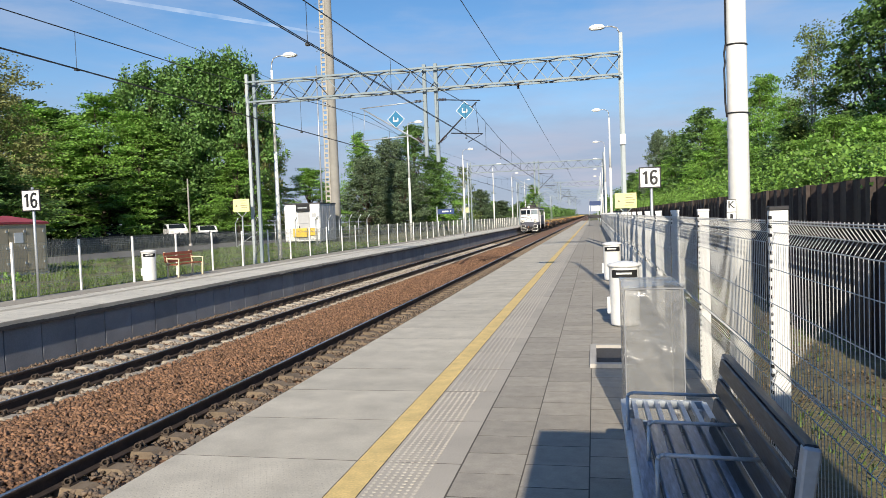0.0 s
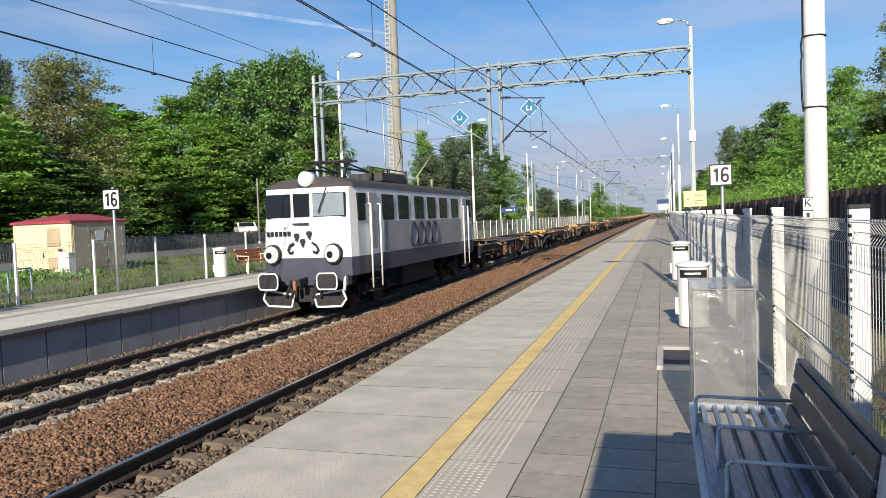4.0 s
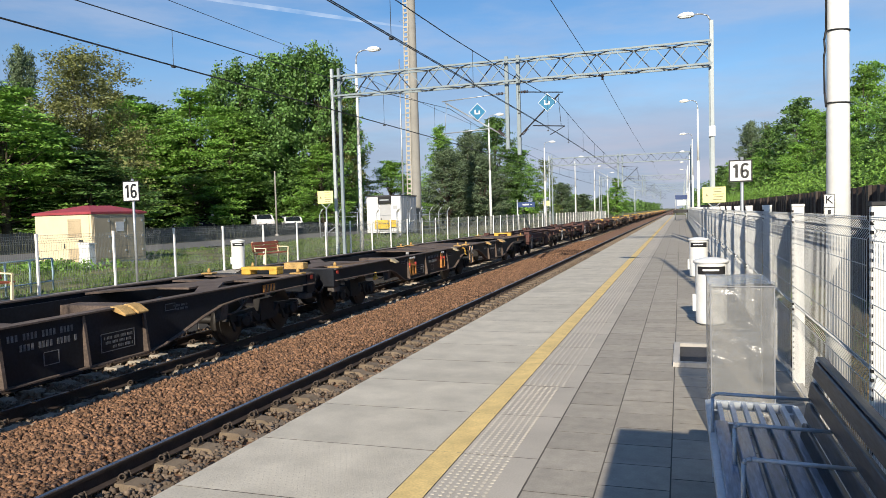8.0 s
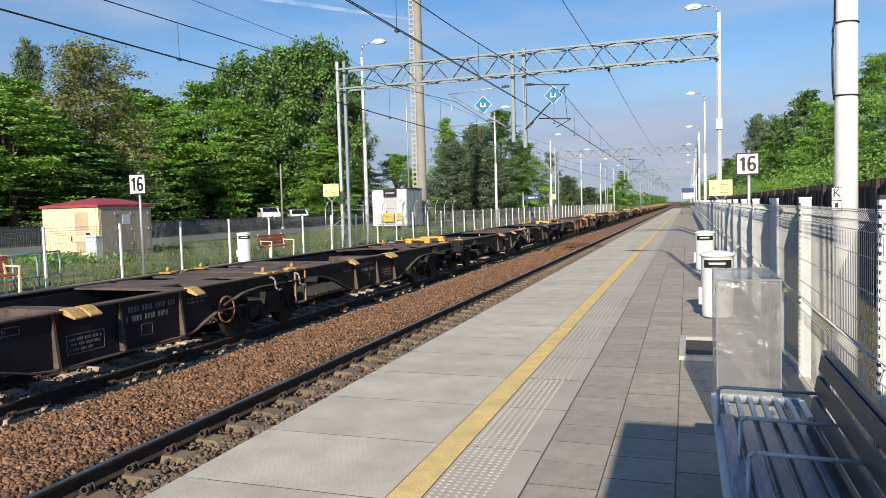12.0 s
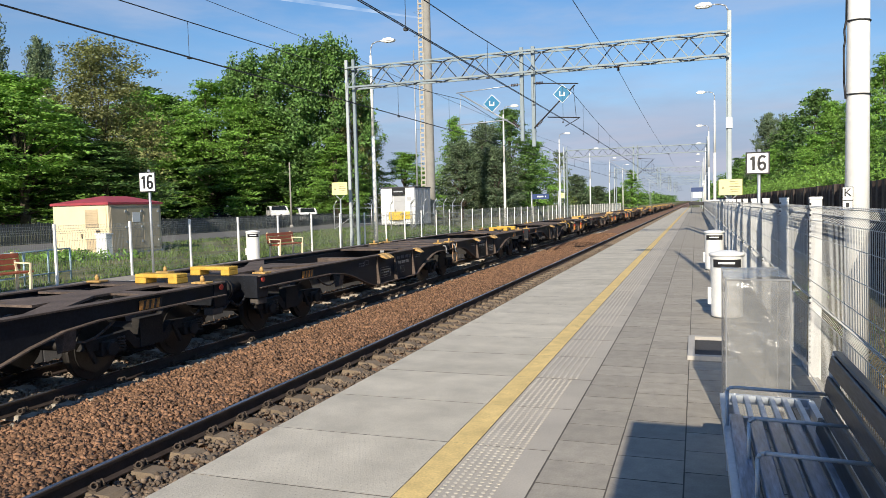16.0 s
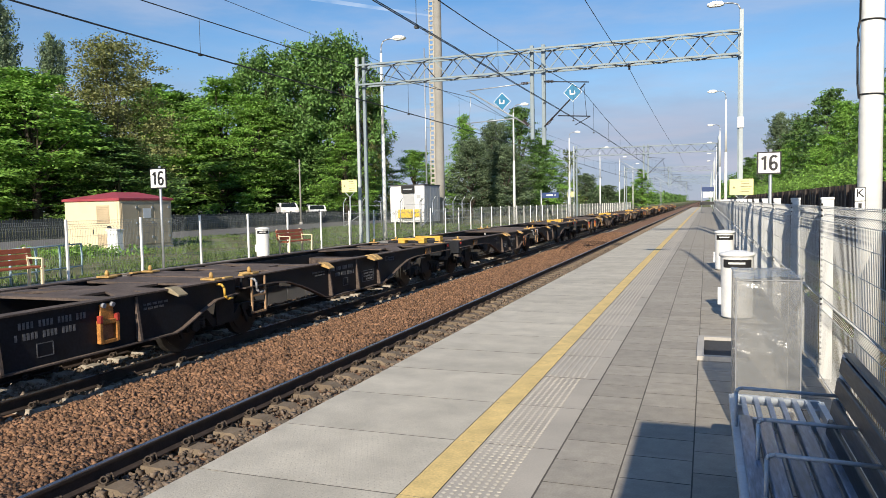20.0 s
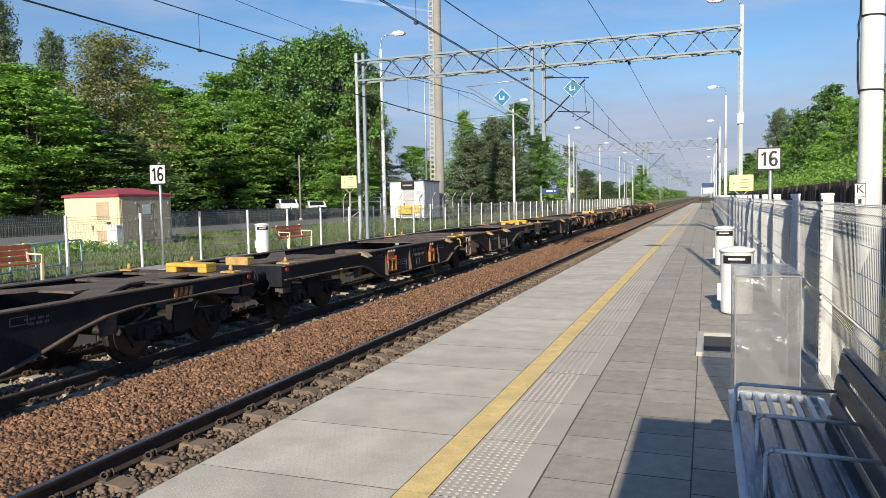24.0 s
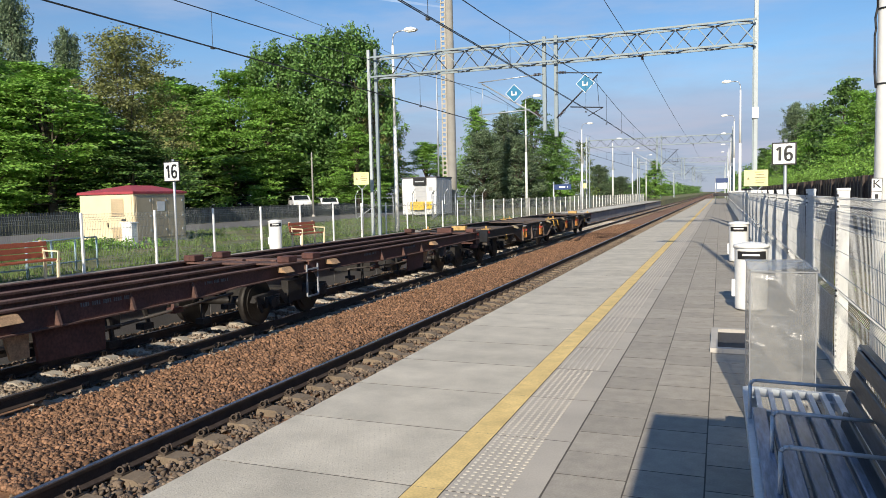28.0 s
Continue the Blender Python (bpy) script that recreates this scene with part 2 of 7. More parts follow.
    rusty_tan=surf("rusty_tan_steel", (0.36, 0.23, 0.13), 0.75, var=0.3, scale=8, fine=40, bump=0.1, moves=True),
    wagon_tan=surf("wagon_tan_paint", (0.30, 0.25, 0.16), 0.7, var=0.2, scale=6, fine=40, bump=0.08, moves=True),
    mark_faint=surf("marking_faded_grey", (0.13, 0.135, 0.145), 0.6, var=0.35, scale=12, fine=60, bump=0, moves=True),
    lock_yellow=surf("lock_ochre_yellow", (0.50, 0.32, 0.12), 0.65, var=0.3, scale=9, fine=40, bump=0.1, moves=True),
    panto=surf("pantograph_olive", (0.30, 0.32, 0.17), 0.6, var=0.2, bump=0, moves=True),
    print_grey=surf("sign_print_grey", (0.22, 0.20, 0.11), 0.6, var=0.2, bump=0),
    lamp_red=surf("faded_red_paint", (0.33, 0.035, 0.025), 0.6, var=0.25, scale=8, fine=40, bump=0.05, moves=True),
    mark_white=surf("marking_white", (0.30, 0.31, 0.33), 0.6, var=0.25, scale=10, fine=60, bump=0, moves=True),
    loco_white=surf("loco_white_paint", (0.74, 0.74, 0.75), 0.4, var=0.07, scale=1.5, fine=20, bump=0.03, moves=True),
    loco_grey=surf("loco_slate_paint", (0.065, 0.07, 0.10), 0.45, var=0.12, scale=1.5, fine=20, bump=0.03, moves=True),
    # Dirty side paint, also greyed because the sun only grazes the sides.
    loco_side=surf("loco_side_dirty_shaded", (0.40, 0.38, 0.37), 0.55, var=0.12, scale=1.2, fine=18, bump=0.04, moves=True),
    loco_roof=surf("loco_roof_dark", (0.055, 0.05, 0.05), 0.7, var=0.2, scale=1.5, fine=18, bump=0.05, moves=True),
    pane_dark=surf("dark_window_glass", (0.012, 0.016, 0.022), 0.1, var=0.2, bump=0, spec=0.35, moves=True),
    pane_pale=surf("pale_blue_glass", (0.25, 0.30, 0.34), 0.12, var=0.15, bump=0, spec=0.8, moves=True),
    lamp_glass=surf("lamp_lens", (0.70, 0.70, 0.66), 0.15, var=0.06, bump=0, moves=True),
    car_white=surf("car_white_paint", (0.75, 0.75, 0.76), 0.25, var=0.04, bump=0),
    car_dark=surf("car_dark_paint", (0.03, 0.035, 0.05), 0.25, var=0.1, bump=0),
    tyre=surf("tyre_rubber", (0.02, 0.02, 0.02), 0.85, var=0.2, bump=0.1),
    bark=surf("bark_grey_brown", (0.10, 0.08, 0.06), 0.95, var=0.35, scale=4, fine=25, bump=0.6, depth=0.03),
    bark_birch=surf("bark_birch", (0.50, 0.48, 0.43), 0.9, var=0.35, scale=5, fine=18, bump=0.3),
    leaf_bright=surf("leaves_fresh_green", (0.212, 0.385, 0.070), 0.5, var=0.30, scale=0.35, fine=3, bump=0, island=0.35, trans=0.30),
    leaf_deep=surf("leaves_deep_green", (0.115, 0.215, 0.052), 0.6, var=0.35, scale=0.45, fine=5, bump=0, island=0.4, trans=0.2),
    leaf_poplar=surf("leaves_poplar_green", (0.130, 0.250, 0.062), 0.55, var=0.35, scale=0.5, fine=5, bump=0, island=0.45, trans=0.2),
    leaf_brown=surf("leaves_budding_bronze", (0.225, 0.245, 0.085), 0.65, var=0.3, scale=0.5, fine=5, bump=0, island=0.4, trans=0.2),
    leaf_birch=surf("leaves_birch_light", (0.150, 0.205, 0.055), 0.6, var=0.3, scale=0.5, fine=5, bump=0, island=0.4, trans=0.22),
    needle=surf("pine_needles", (0.145, 0.205, 0.112), 0.7, var=0.35, scale=0.6, fine=6, bump=0, island=0.4, trans=0.15),
    film=surf("cloudy_plastic_film", (0.28, 0.285, 0.285), 0.16, var=0.10, scale=5, fine=16, bump=0.4, depth=0.03, spec=1.0),
    dusty_steel=surf("dusty_spring_steel", (0.095, 0.083, 0.075), 0.7, metal=0.2, var=0.3, scale=9, fine=50, bump=0.1, moves=True),
    shelter=surf("shelter_grey", (0.25, 0.26, 0.28), 0.5, var=0.1, bump=0.05),
    wire_far=surf("fence_wire_grey", (0.20, 0.22, 0.22), 0.5, var=0.1, scale=3, fine=30, bump=0),
    dry_leaf=surf("dry_leaf_litter", (0.17, 0.120, 0.06), 0.9, var=0.3, scale=3, fine=8, bump=0, island=0.5),
    ladder_pale=surf("ladder_pale_steel", (0.42, 0.39, 0.335), 0.8, var=0.12, scale=2, fine=20, bump=0.1),
    notice_yellow=surf("notice_yellow", (0.80, 0.55, 0.06), 0.5, var=0.08, bump=0),
    roof_dark=surf("dark_roof_edge", (0.06, 0.06, 0.065), 0.7, var=0.2, bump=0.05),
    foam=surf("grate_frame_concrete", (0.45, 0.43, 0.40), 0.85, var=0.1, bump=0.1),
)



def see_through(m, amount):
    """Lets part of the light straight through a thin sheet."""
    n, l = m.node_tree.nodes, m.node_tree.links
    out = n["Material Output"]
    tr, mx = n.new("ShaderNodeBsdfTransparent"), n.new("ShaderNodeMixShader")
    mx.inputs["Fac"].default_value = amount
    l.new(out.inputs["Surface"].links[0].from_socket, mx.inputs[1])
    l.new(tr.outputs["BSDF"], mx.inputs[2])
    l.new(mx.outputs["Shader"], out.inputs["Surface"])


see_through(M["film"], 0.45)


# ---- building blocks ----
def box(bm, x0, x1, y0, y1, z0, z1):
    vs = [bm.verts.new((x, y, z)) for x in (x0, x1) for y in (y0, y1) for z in (z0, z1)]
    for f in ((0, 1, 3, 2), (4, 6, 7, 5), (0, 4, 5, 1), (2, 3, 7, 6), (0, 2, 6, 4), (1, 5, 7, 3)):
        bm.faces.new([vs[i] for i in f])
    return vs


def tube(bm, a, b, r, r2=None, n=8, caps=True):
    """A round bar from a to b."""
    a, b = Vector(a), Vector(b)
    r2 = r if r2 is None else r2
    q = (b - a).to_track_quat("Z", "Y")
    rings = []
    for c, rad in ((a, r), (b, r2)):
        rings.append([bm.verts.new(c + q @ Vector((rad * math.cos(2 * math.pi * i / n), rad * math.sin(2 * math.pi * i / n), 0))) for i in range(n)])
    for i in range(n):
        f = bm.faces.new((rings[0][i], rings[0][(i + 1) % n], rings[1][(i + 1) % n], rings[1][i]))
        f.smooth = n > 5
    if caps:
        bm.faces.new(rings[0][::-1])
        bm.faces.new(rings[1])


def bar(bm, a, b, w, h):
    """A square bar from a to b, w wide and h high."""
    a, b = Vector(a), Vector(b)
    q = (b - a).to_track_quat("Y", "Z")
    vs = [bm.verts.new(c + q @ Vector((x * w / 2, 0, z * h / 2))) for c in (a, b) for x, z in ((-1, -1), (1, -1), (1, 1), (-1, 1))]
    for f in ((3, 2, 1, 0), (4, 5, 6, 7), (0, 1, 5, 4), (1, 2, 6, 5), (2, 3, 7, 6), (3, 0, 4, 7)):
        bm.faces.new([vs[i] for i in f])


def prism(bm, points, axis, lo, hi):
    """An outline in the plane across an axis, drawn out from lo to hi. axis x: points are (y, z); y: (x, z); z: (x, y)."""
    def place(p, v):
        return {"x": (v, p[0], p[1]), "y": (p[0], v, p[1]), "z": (p[0], p[1], v)}[axis]
    a = [bm.verts.new(place(p, lo)) for p in points]
    b = [bm.verts.new(place(p, hi)) for p in points]
    n = len(points)
    for i in range(n):
        bm.faces.new((a[i], a[(i + 1) % n], b[(i + 1) % n], b[i]))
    bm.faces.new(a[::-1])
    bm.faces.new(b)


def lathe(bm, profile, n=20, at=(0, 0, 0)):
    """A turned body from (radius, z) pairs."""
    rings = [[bm.verts.new((at[0] + r * math.cos(2 * math.pi * i / n), at[1] + r * math.sin(2 * math.pi * i / n), at[2] + z)) for i in range(n)] for r, z in profile]
    for p, q in zip(rings, rings[1:]):
        for i in range(n):
            bm.faces.new((p[i], p[(i + 1) % n], q[(i + 1) % n], q[i])).smooth = True
    bm.faces.new(rings[0][::-1])
    bm.faces.new(rings[-1])


def ring(bm, centre, axis, r, thick, n=20):
    """A hoop of round bar."""
    q = Vector(axis).to_track_quat("Z", "Y")
    pts = [Vector(centre) + q @ Vector((r * math.cos(2 * math.pi * i / n), r * math.sin(2 * math.pi * i / n), 0)) for i in range(n)]
    for a, b in zip(pts, pts[1:] + pts[:1]):
        tube(bm, a, b, thick, n=6, caps=False)


def soften(bm, width=0.004, segments=1):
    bmesh.ops.bevel(bm, geom=list(bm.edges), offset=width, segments=segments, affect="EDGES", clamp_overlap=True)
    return bm


def data_of(name, bm, material, second=None):
    bmesh.ops.recalc_face_normals(bm, faces=bm.faces)
    me = bpy.data.meshes.new(name)
    bm.to_mesh(me)
    bm.free()
    me.materials.append(material)
    if second:
        me.materials.append(second)
    return me


def part(name, bm, material, parent, label=""):
    ob = new(name, data_of(name, bm, material))
    ob.parent = parent
    if label:
        ob["label"] = label
    return ob


def piece(name, me, parent, at=(0, 0, 0)):
    ob = new(name, me)
    ob.parent = parent
    ob.location = at
    return ob


def thing(name, at, label, category, group="", turn=0.0):
    ob = new(name)
    ob.empty_display_size = 0.2
    ob.matrix_basis = pose(*at, 0, 0, turn)
    return tagged(ob, label, category, group)


def setting(name, bm, material, label, category="structure"):
    return tagged(new(name, data_of(name, bm, material)), label, category, kind="structure")


def raw(name, verts, faces, material):
    """A mesh from arrays: verts n x 3, faces m x k of equal size k."""
    me = bpy.data.meshes.new(name)
    verts, faces = np.asarray(verts, np.float32), np.asarray(faces, np.int32)
    k = faces.shape[1]
    me.vertices.add(len(verts))
    me.vertices.foreach_set("co", verts.ravel())
    me.loops.add(faces.size)
    me.loops.foreach_set("vertex_index", faces.ravel())
    me.polygons.add(len(faces))
    me.polygons.foreach_set("loop_start", np.arange(0, faces.size, k, dtype=np.int32))
    me.update(calc_edges=True)
    me.validate()
    me.materials.append(material)
    return me


def stroke(bm, path, width, y0, y1):
    """One pen stroke of even width along (x, z) points, as one closed band."""
    pts = [Vector((p[0], 0, p[1])) for p in path]
    rows = []
    for i, p in enumerate(pts):
        d = (pts[min(i + 1, len(pts) - 1)] - pts[max(i - 1, 0)]).normalized()
        q = Vector((-d.z, 0, d.x)) * width / 2
        rows.append([bm.verts.new((v.x, y, v.z)) for v in (p - q, p + q) for y in (y0, y1)])
    for a, b in zip(rows, rows[1:]):
        for i, j in ((0, 1), (1, 3), (3, 2), (2, 0)):
            bm.faces.new((a[i], a[j], b[j], b[i]))
    bm.faces.new([rows[0][i] for i in (0, 2, 3, 1)])
    bm.faces.new([rows[-1][i] for i in (0, 1, 3, 2)])


def lettering(name, text, size, material, parent, m, label="", bold=0.0):
    cu = bpy.data.curves.new(name, "FONT")
    cu.body, cu.size, cu.align_x, cu.align_y, cu.extrude = text, size, "CENTER", "CENTER", 0.002
    tmp = bpy.data.objects.new(name, cu)
    me = bpy.data.meshes.new_from_object(tmp)
    bpy.data.objects.remove(tmp)
    if bold:
        bm = bmesh.new()
        for k in range(8):
            a = math.pi * k / 4
            n0 = len(bm.verts)
            bm.from_mesh(me)
            bm.verts.ensure_lookup_table()
            for v in bm.verts[n0:]:
                v.co += Vector((bold * math.cos(a), bold * math.sin(a), 0.0003 * k))
        bm.to_mesh(me)
        bm.free()
    me.materials.append(material)
    ob = new(name, me)
    ob.parent, ob.matrix_basis = parent, m
    if label:
        ob["label"] = label
    return ob

# ---- plan ----
NEAR_C, FAR_C = -4.70, -9.215          # track centres
RAIL_Z = -0.767                        # top of rail; platform surface is z = 0
NEAR_EDGE, FAR_EDGE = -3.03, -11.01    # platform edges
FENCE_X, FAR_FENCE_X = 1.02, -14.38
NEAR_END, FAR_END = 175.0, 150.0
BED = RAIL_Z - 0.185                   # ballast level
rng = np.random.default_rng(4)

# one sheet of ground, with the cutting of the tracks, to the horizon
def bank(x):
    """The grass beyond the far platform rises gently to the road, and again to the car park under the trees."""
    up = 0.2 * min(1.0, max(0.0, (-18.0 - x) / 8.0))
    return up + 0.5 * min(1.0, max(0.0, (-35.0 - x) / 3.5))


gx = [(-1600, -0.10), (-120, -0.10), (-80, -0.10)] + [(-60 + 2.0 * i, -0.10) for i in range(22)] + [(-14.62, -0.10), (-12.4, -0.12), (-12.0, -1.2), (-2.2, -1.2), (-1.8, -0.12), (1.06, -0.12), (1.3, -0.08), (1600, -0.08)]
gys = [-80.0, 0.0] + [24.0 + 2.0 * i for i in range(25)] + [90.0, 120.0, 300.0, 800.0, 2500.0]
bm = bmesh.new()
rows = [[bm.verts.new((x, y, z + bank(x))) for x, z in gx] for y in gys]
for a, b in zip(rows, rows[1:]):
    for i in range(len(gx) - 1):
        bm.faces.new((a[i], a[i + 1], b[i + 1], b[i]))
ground = setting("ground", bm, M["grass"], "patchy green grass on sandy soil", "ground")

# ballast bed under both tracks
bm = bmesh.new()
prof = [(-11.05, BED - 0.02), (FAR_C - 1.2, BED - 0.06), (FAR_C + 1.2, BED - 0.06), (-7.5, BED + 0.02), (-6.2, BED + 0.02), (NEAR_C - 1.2, BED - 0.07), (NEAR_C + 1.3, BED - 0.07), (-2.9, BED - 0.06)]
ys = [-40 + 2 * i for i in range(60)] + [80, 120, 200, 400, 900, 1600]
rows = [[bm.verts.new((x, y, z)) for x, z in prof] for y in ys]
for a, b in zip(rows, rows[1:]):
    for i in range(len(prof) - 1):
        bm.faces.new((a[i], a[i + 1], b[i + 1], b[i]))
setting("ballast_bed", bm, M["ballast"], "reddish brown crushed stone track bed", "ballast")


def stones(name, spots, size, material, label):
    """Loose crushed stones: chipped eight-cornered lumps, turned every way, at the given x, y, z."""
    n = len(spots)
    base = np.array(list(itertools.product((-1, 1), repeat=3)), float)
    quads = ((0, 1, 3, 2), (4, 6, 7, 5), (0, 4, 5, 1), (2, 3, 7, 6), (0, 2, 6, 4), (1, 5, 7, 3))
    tri = np.array([t for a, b, c, d in quads for t in ((a, b, c), (a, c, d))])
    v = base[None] * rng.uniform(0.45, 0.95, (n, 8, 1)) + rng.normal(0, 0.13, (n, 8, 3))
    v *= np.stack([np.ones(n), rng.uniform(0.6, 1.0, n), rng.uniform(0.4, 0.8, n)], 1)[:, None]
    q = rng.normal(0, 1, (n, 4)) * (1.0, 0.45, 0.45, 1.0)
    w, x, y, z = (q / np.linalg.norm(q, axis=1)[:, None]).T
    turn = np.stack([1 - 2 * (y * y + z * z), 2 * (x * y - w * z), 2 * (x * z + w * y), 2 * (x * y + w * z), 1 - 2 * (x * x + z * z), 2 * (y * z - w * x), 2 * (x * z - w * y), 2 * (y * z + w * x), 1 - 2 * (x * x + y * y)], 1).reshape(n, 3, 3)
    v = np.einsum("nij,nkj->nki", turn, v)
    v *= (size * rng.uniform(0.6, 1.4, n))[:, None, None]
    v += np.asarray(spots)[:, None]
    f = tri[None] + 8 * np.arange(n)[:, None, None]
    ob = new(name, raw(name, v.reshape(-1, 3), f.reshape(-1, 3), material))
    return tagged(ob, label, "ballast", kind="stuff")


def scatter(n, x0, x1, y0, y1, z, power=1.0, mound=0.0):
    u = rng.random(n) ** power
    x, y = rng.uniform(x0, x1, n), y0 + (y1 - y0) * u
    zz = z + rng.uniform(-0.012, 0.02, n) + mound * np.sin((x - x0) / (x1 - x0) * np.pi)
    return np.stack([x, y, zz], 1)


stones("brown_ballast_stones", scatter(50000, -8.0, NEAR_C - 1.12, 4.5, 60, BED + 0.025, 1.9, 0.05), 0.029, M["ballast"], "reddish brown crushed stones between the tracks")
stones("near_track_stones", scatter(13000, NEAR_C - 1.25, NEAR_C + 1.45, 4.5, 45, BED - 0.035, 1.7), 0.032, M["ballast_grey"], "brown-grey crushed stones between the sleepers")
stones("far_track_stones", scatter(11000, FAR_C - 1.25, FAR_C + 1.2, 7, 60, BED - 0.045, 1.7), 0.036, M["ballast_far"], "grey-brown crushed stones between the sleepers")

stones("pale_edge_stones", scatter(1100, -8.12, -7.84, 4.5, 60, BED + 0.01, 1.6), 0.045, M["pale_stone"], "pale dusty stones along the foot of the ballast bank")
stones("edge_stones", scatter(6000, -10.95, FAR_C - 1.2, 7, 60, BED + 0.0, 1.6), 0.032, M["ballast_grey"], "grey crushed stones along the platform wall")


# ---- tracks ----
def rail_outline():
    h = 0.172
    return [(-0.072, 0), (0.072, 0), (0.072, 0.012), (0.012, 0.030), (0.010, h - 0.045), (0.034, h - 0.036), (0.036, h - 0.006), (0.028, h), (-0.028, h), (-0.036, h - 0.006), (-0.034, h - 0.036), (-0.010, h - 0.045), (-0.012, 0.030), (-0.072, 0.012)]


def sleeper_mesh(material):
    bm = bmesh.new()
    prism(bm, [(-1.3, -0.16), (1.3, -0.16), (1.3, 0.0), (1.26, 0.03), (0.42, 0.03), (0.35, -0.01), (-0.35, -0.01), (-0.42, 0.03), (-1.26, 0.03), (-1.3, 0.0)], "y", -0.13, 0.13)
    for v in bm.verts:
        if v.co.z > -0.05:
            v.co.y *= 0.8
    return data_of("sleeper", bm, material)


def clip_mesh():
    bm = bmesh.new()
    for s in (-1, 1):
        bar(bm, (s * 0.06, -0.055, 0.035), (s * 0.12, 0.0, 0.070), 0.022, 0.022)
        bar(bm, (s * 0.12, 0.0, 0.070), (s * 0.06, 0.055, 0.035), 0.022, 0.022)
        tube(bm, (s * 0.125, 0, 0.02), (s * 0.125, 0, 0.090), 0.020, n=6)
        for d in (-0.035, 0.035):
            ring(bm, (s * 0.125, d * 1.5, 0.052), (0.5, 1.0 if d > 0 else -1.0, 0.2), 0.034, 0.009, n=8)
    box(bm, -0.16, 0.16, -0.07, 0.07, 0.0, 0.018)
    return data_of("rail_fastening", bm, M["clip"])


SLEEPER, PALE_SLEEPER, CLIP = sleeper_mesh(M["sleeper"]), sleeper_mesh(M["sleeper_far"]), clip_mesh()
PITCH = 0.575
SLEEPER_TOP = RAIL_Z - 0.172 - 0.03
for track_name, cx, first in (("near_track", NEAR_C, 4.60), ("far_track", FAR_C, 6.95)):
    track = thing(track_name, (cx, 0, SLEEPER_TOP), "railway track of dark steel rails on concrete sleepers", "track")
    track["kind"] = "structure"
    for s in (-1, 1):
        bm = bmesh.new()
        prism(bm, [(x + s * 0.75, z + 0.03) for x, z in rail_outline()], "y", -60, 1500)
        rail = part("rail", bm, M["rail_side"], track, "rusty steel rail with a polished top")
        bm = bmesh.new()
        box(bm, s * 0.75 - 0.027, s * 0.75 + 0.027, -60, 1500, 0.2015, 0.2045)
        part("running_surface", bm, M["rail_top"], rail, "polished rail head")
    for i in range(110):
        y = first + PITCH * i
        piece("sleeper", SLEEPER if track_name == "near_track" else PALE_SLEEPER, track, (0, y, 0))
        if i < 42:
            piece("rail_fastening", CLIP, track, (-0.75, y, 0.03))
            if track_name == "far_track":
                piece("rail_fastening", CLIP, track, (0.75, y, 0.03))
    bm = bmesh.new()
    for i in range(110, 420):
        y = first + PITCH * i
        box(bm, -1.3, 1.3, y - 0.12, y + 0.12, -0.1, 0.03)
    tagged(part("far_sleepers", bm, M["sleeper"], track), kind="stuff")


# ---- near platform ----
def flat_piece(name, sx, sy, material, thick=0.002, gap=0.004):
    """A slab with its top at z = 0 and slightly eased edges, from its corner; its sides are coloured dark."""
    bm = bmesh.new()
    e = 0.0008
    lo = [(gap, gap), (sx - gap, gap), (sx - gap, sy - gap), (gap, sy - gap)]
    hi = [(gap + e, gap + e), (sx - gap - e, gap + e), (sx - gap - e, sy - gap - e), (gap + e, sy - gap - e)]
    a = [bm.verts.new((x, y, -thick)) for x, y in lo]
    b = [bm.verts.new((x, y, -e)) for x, y in lo]
    c = [bm.verts.new((x, y, 0)) for x, y in hi]
    # Dark joint colour on the sides paints the shade of the gaps.
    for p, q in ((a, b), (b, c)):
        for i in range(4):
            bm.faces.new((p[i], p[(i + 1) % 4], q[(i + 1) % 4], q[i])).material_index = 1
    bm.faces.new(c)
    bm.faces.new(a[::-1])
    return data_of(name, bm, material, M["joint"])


def platform_block(name, x0, x1, y0, y1, label):
    bm = bmesh.new()
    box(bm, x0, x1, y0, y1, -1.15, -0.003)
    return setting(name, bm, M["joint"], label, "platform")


def edge_lip(name, x, side, y0, y1, parent):
    """The thick overhanging nose of the edge slabs."""
    bm = bmesh.new()
    box(bm, min(x, x + side * 0.3), max(x, x + side * 0.3), y0, y1, -0.15, -0.0035)
    part(name, soften(bm, 0.004), M["slab"], parent)


platform = platform_block("platform_near", NEAR_EDGE + 0.20, 1.05, -14, NEAR_END, "paved railway platform with concrete edge slabs")
edge_lip("edge_nose", NEAR_EDGE + 0.001, 1, -14, NEAR_END, platform)
SLAB_Y0, SLAB_L = 4.66 - 9 * 0.995, 0.995
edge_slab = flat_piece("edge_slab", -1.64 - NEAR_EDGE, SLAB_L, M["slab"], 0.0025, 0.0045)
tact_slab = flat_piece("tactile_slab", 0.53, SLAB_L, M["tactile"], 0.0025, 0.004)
for i in range(105):
    y = SLAB_Y0 + SLAB_L * i
    piece("edge_slab", edge_slab, platform, (NEAR_EDGE, y, rng.normal(0, 0.0004)))
    piece("tactile_slab", tact_slab, platform, (-1.441, y, rng.normal(0, 0.0004)))
far_y = SLAB_Y0 + SLAB_L * 105
bm = bmesh.new()
for i in range(int((NEAR_END - far_y) / SLAB_L)):
    y = far_y + SLAB_L * i
    box(bm, NEAR_EDGE, -1.645, y + 0.004, y + SLAB_L - 0.004, -0.0025, 0)
    box(bm, -1.441, -0.912, y + 0.004, y + SLAB_L - 0.004, -0.0025, 0)
tagged(part("far_slabs", bm, M["slab"], platform), kind="stuff")

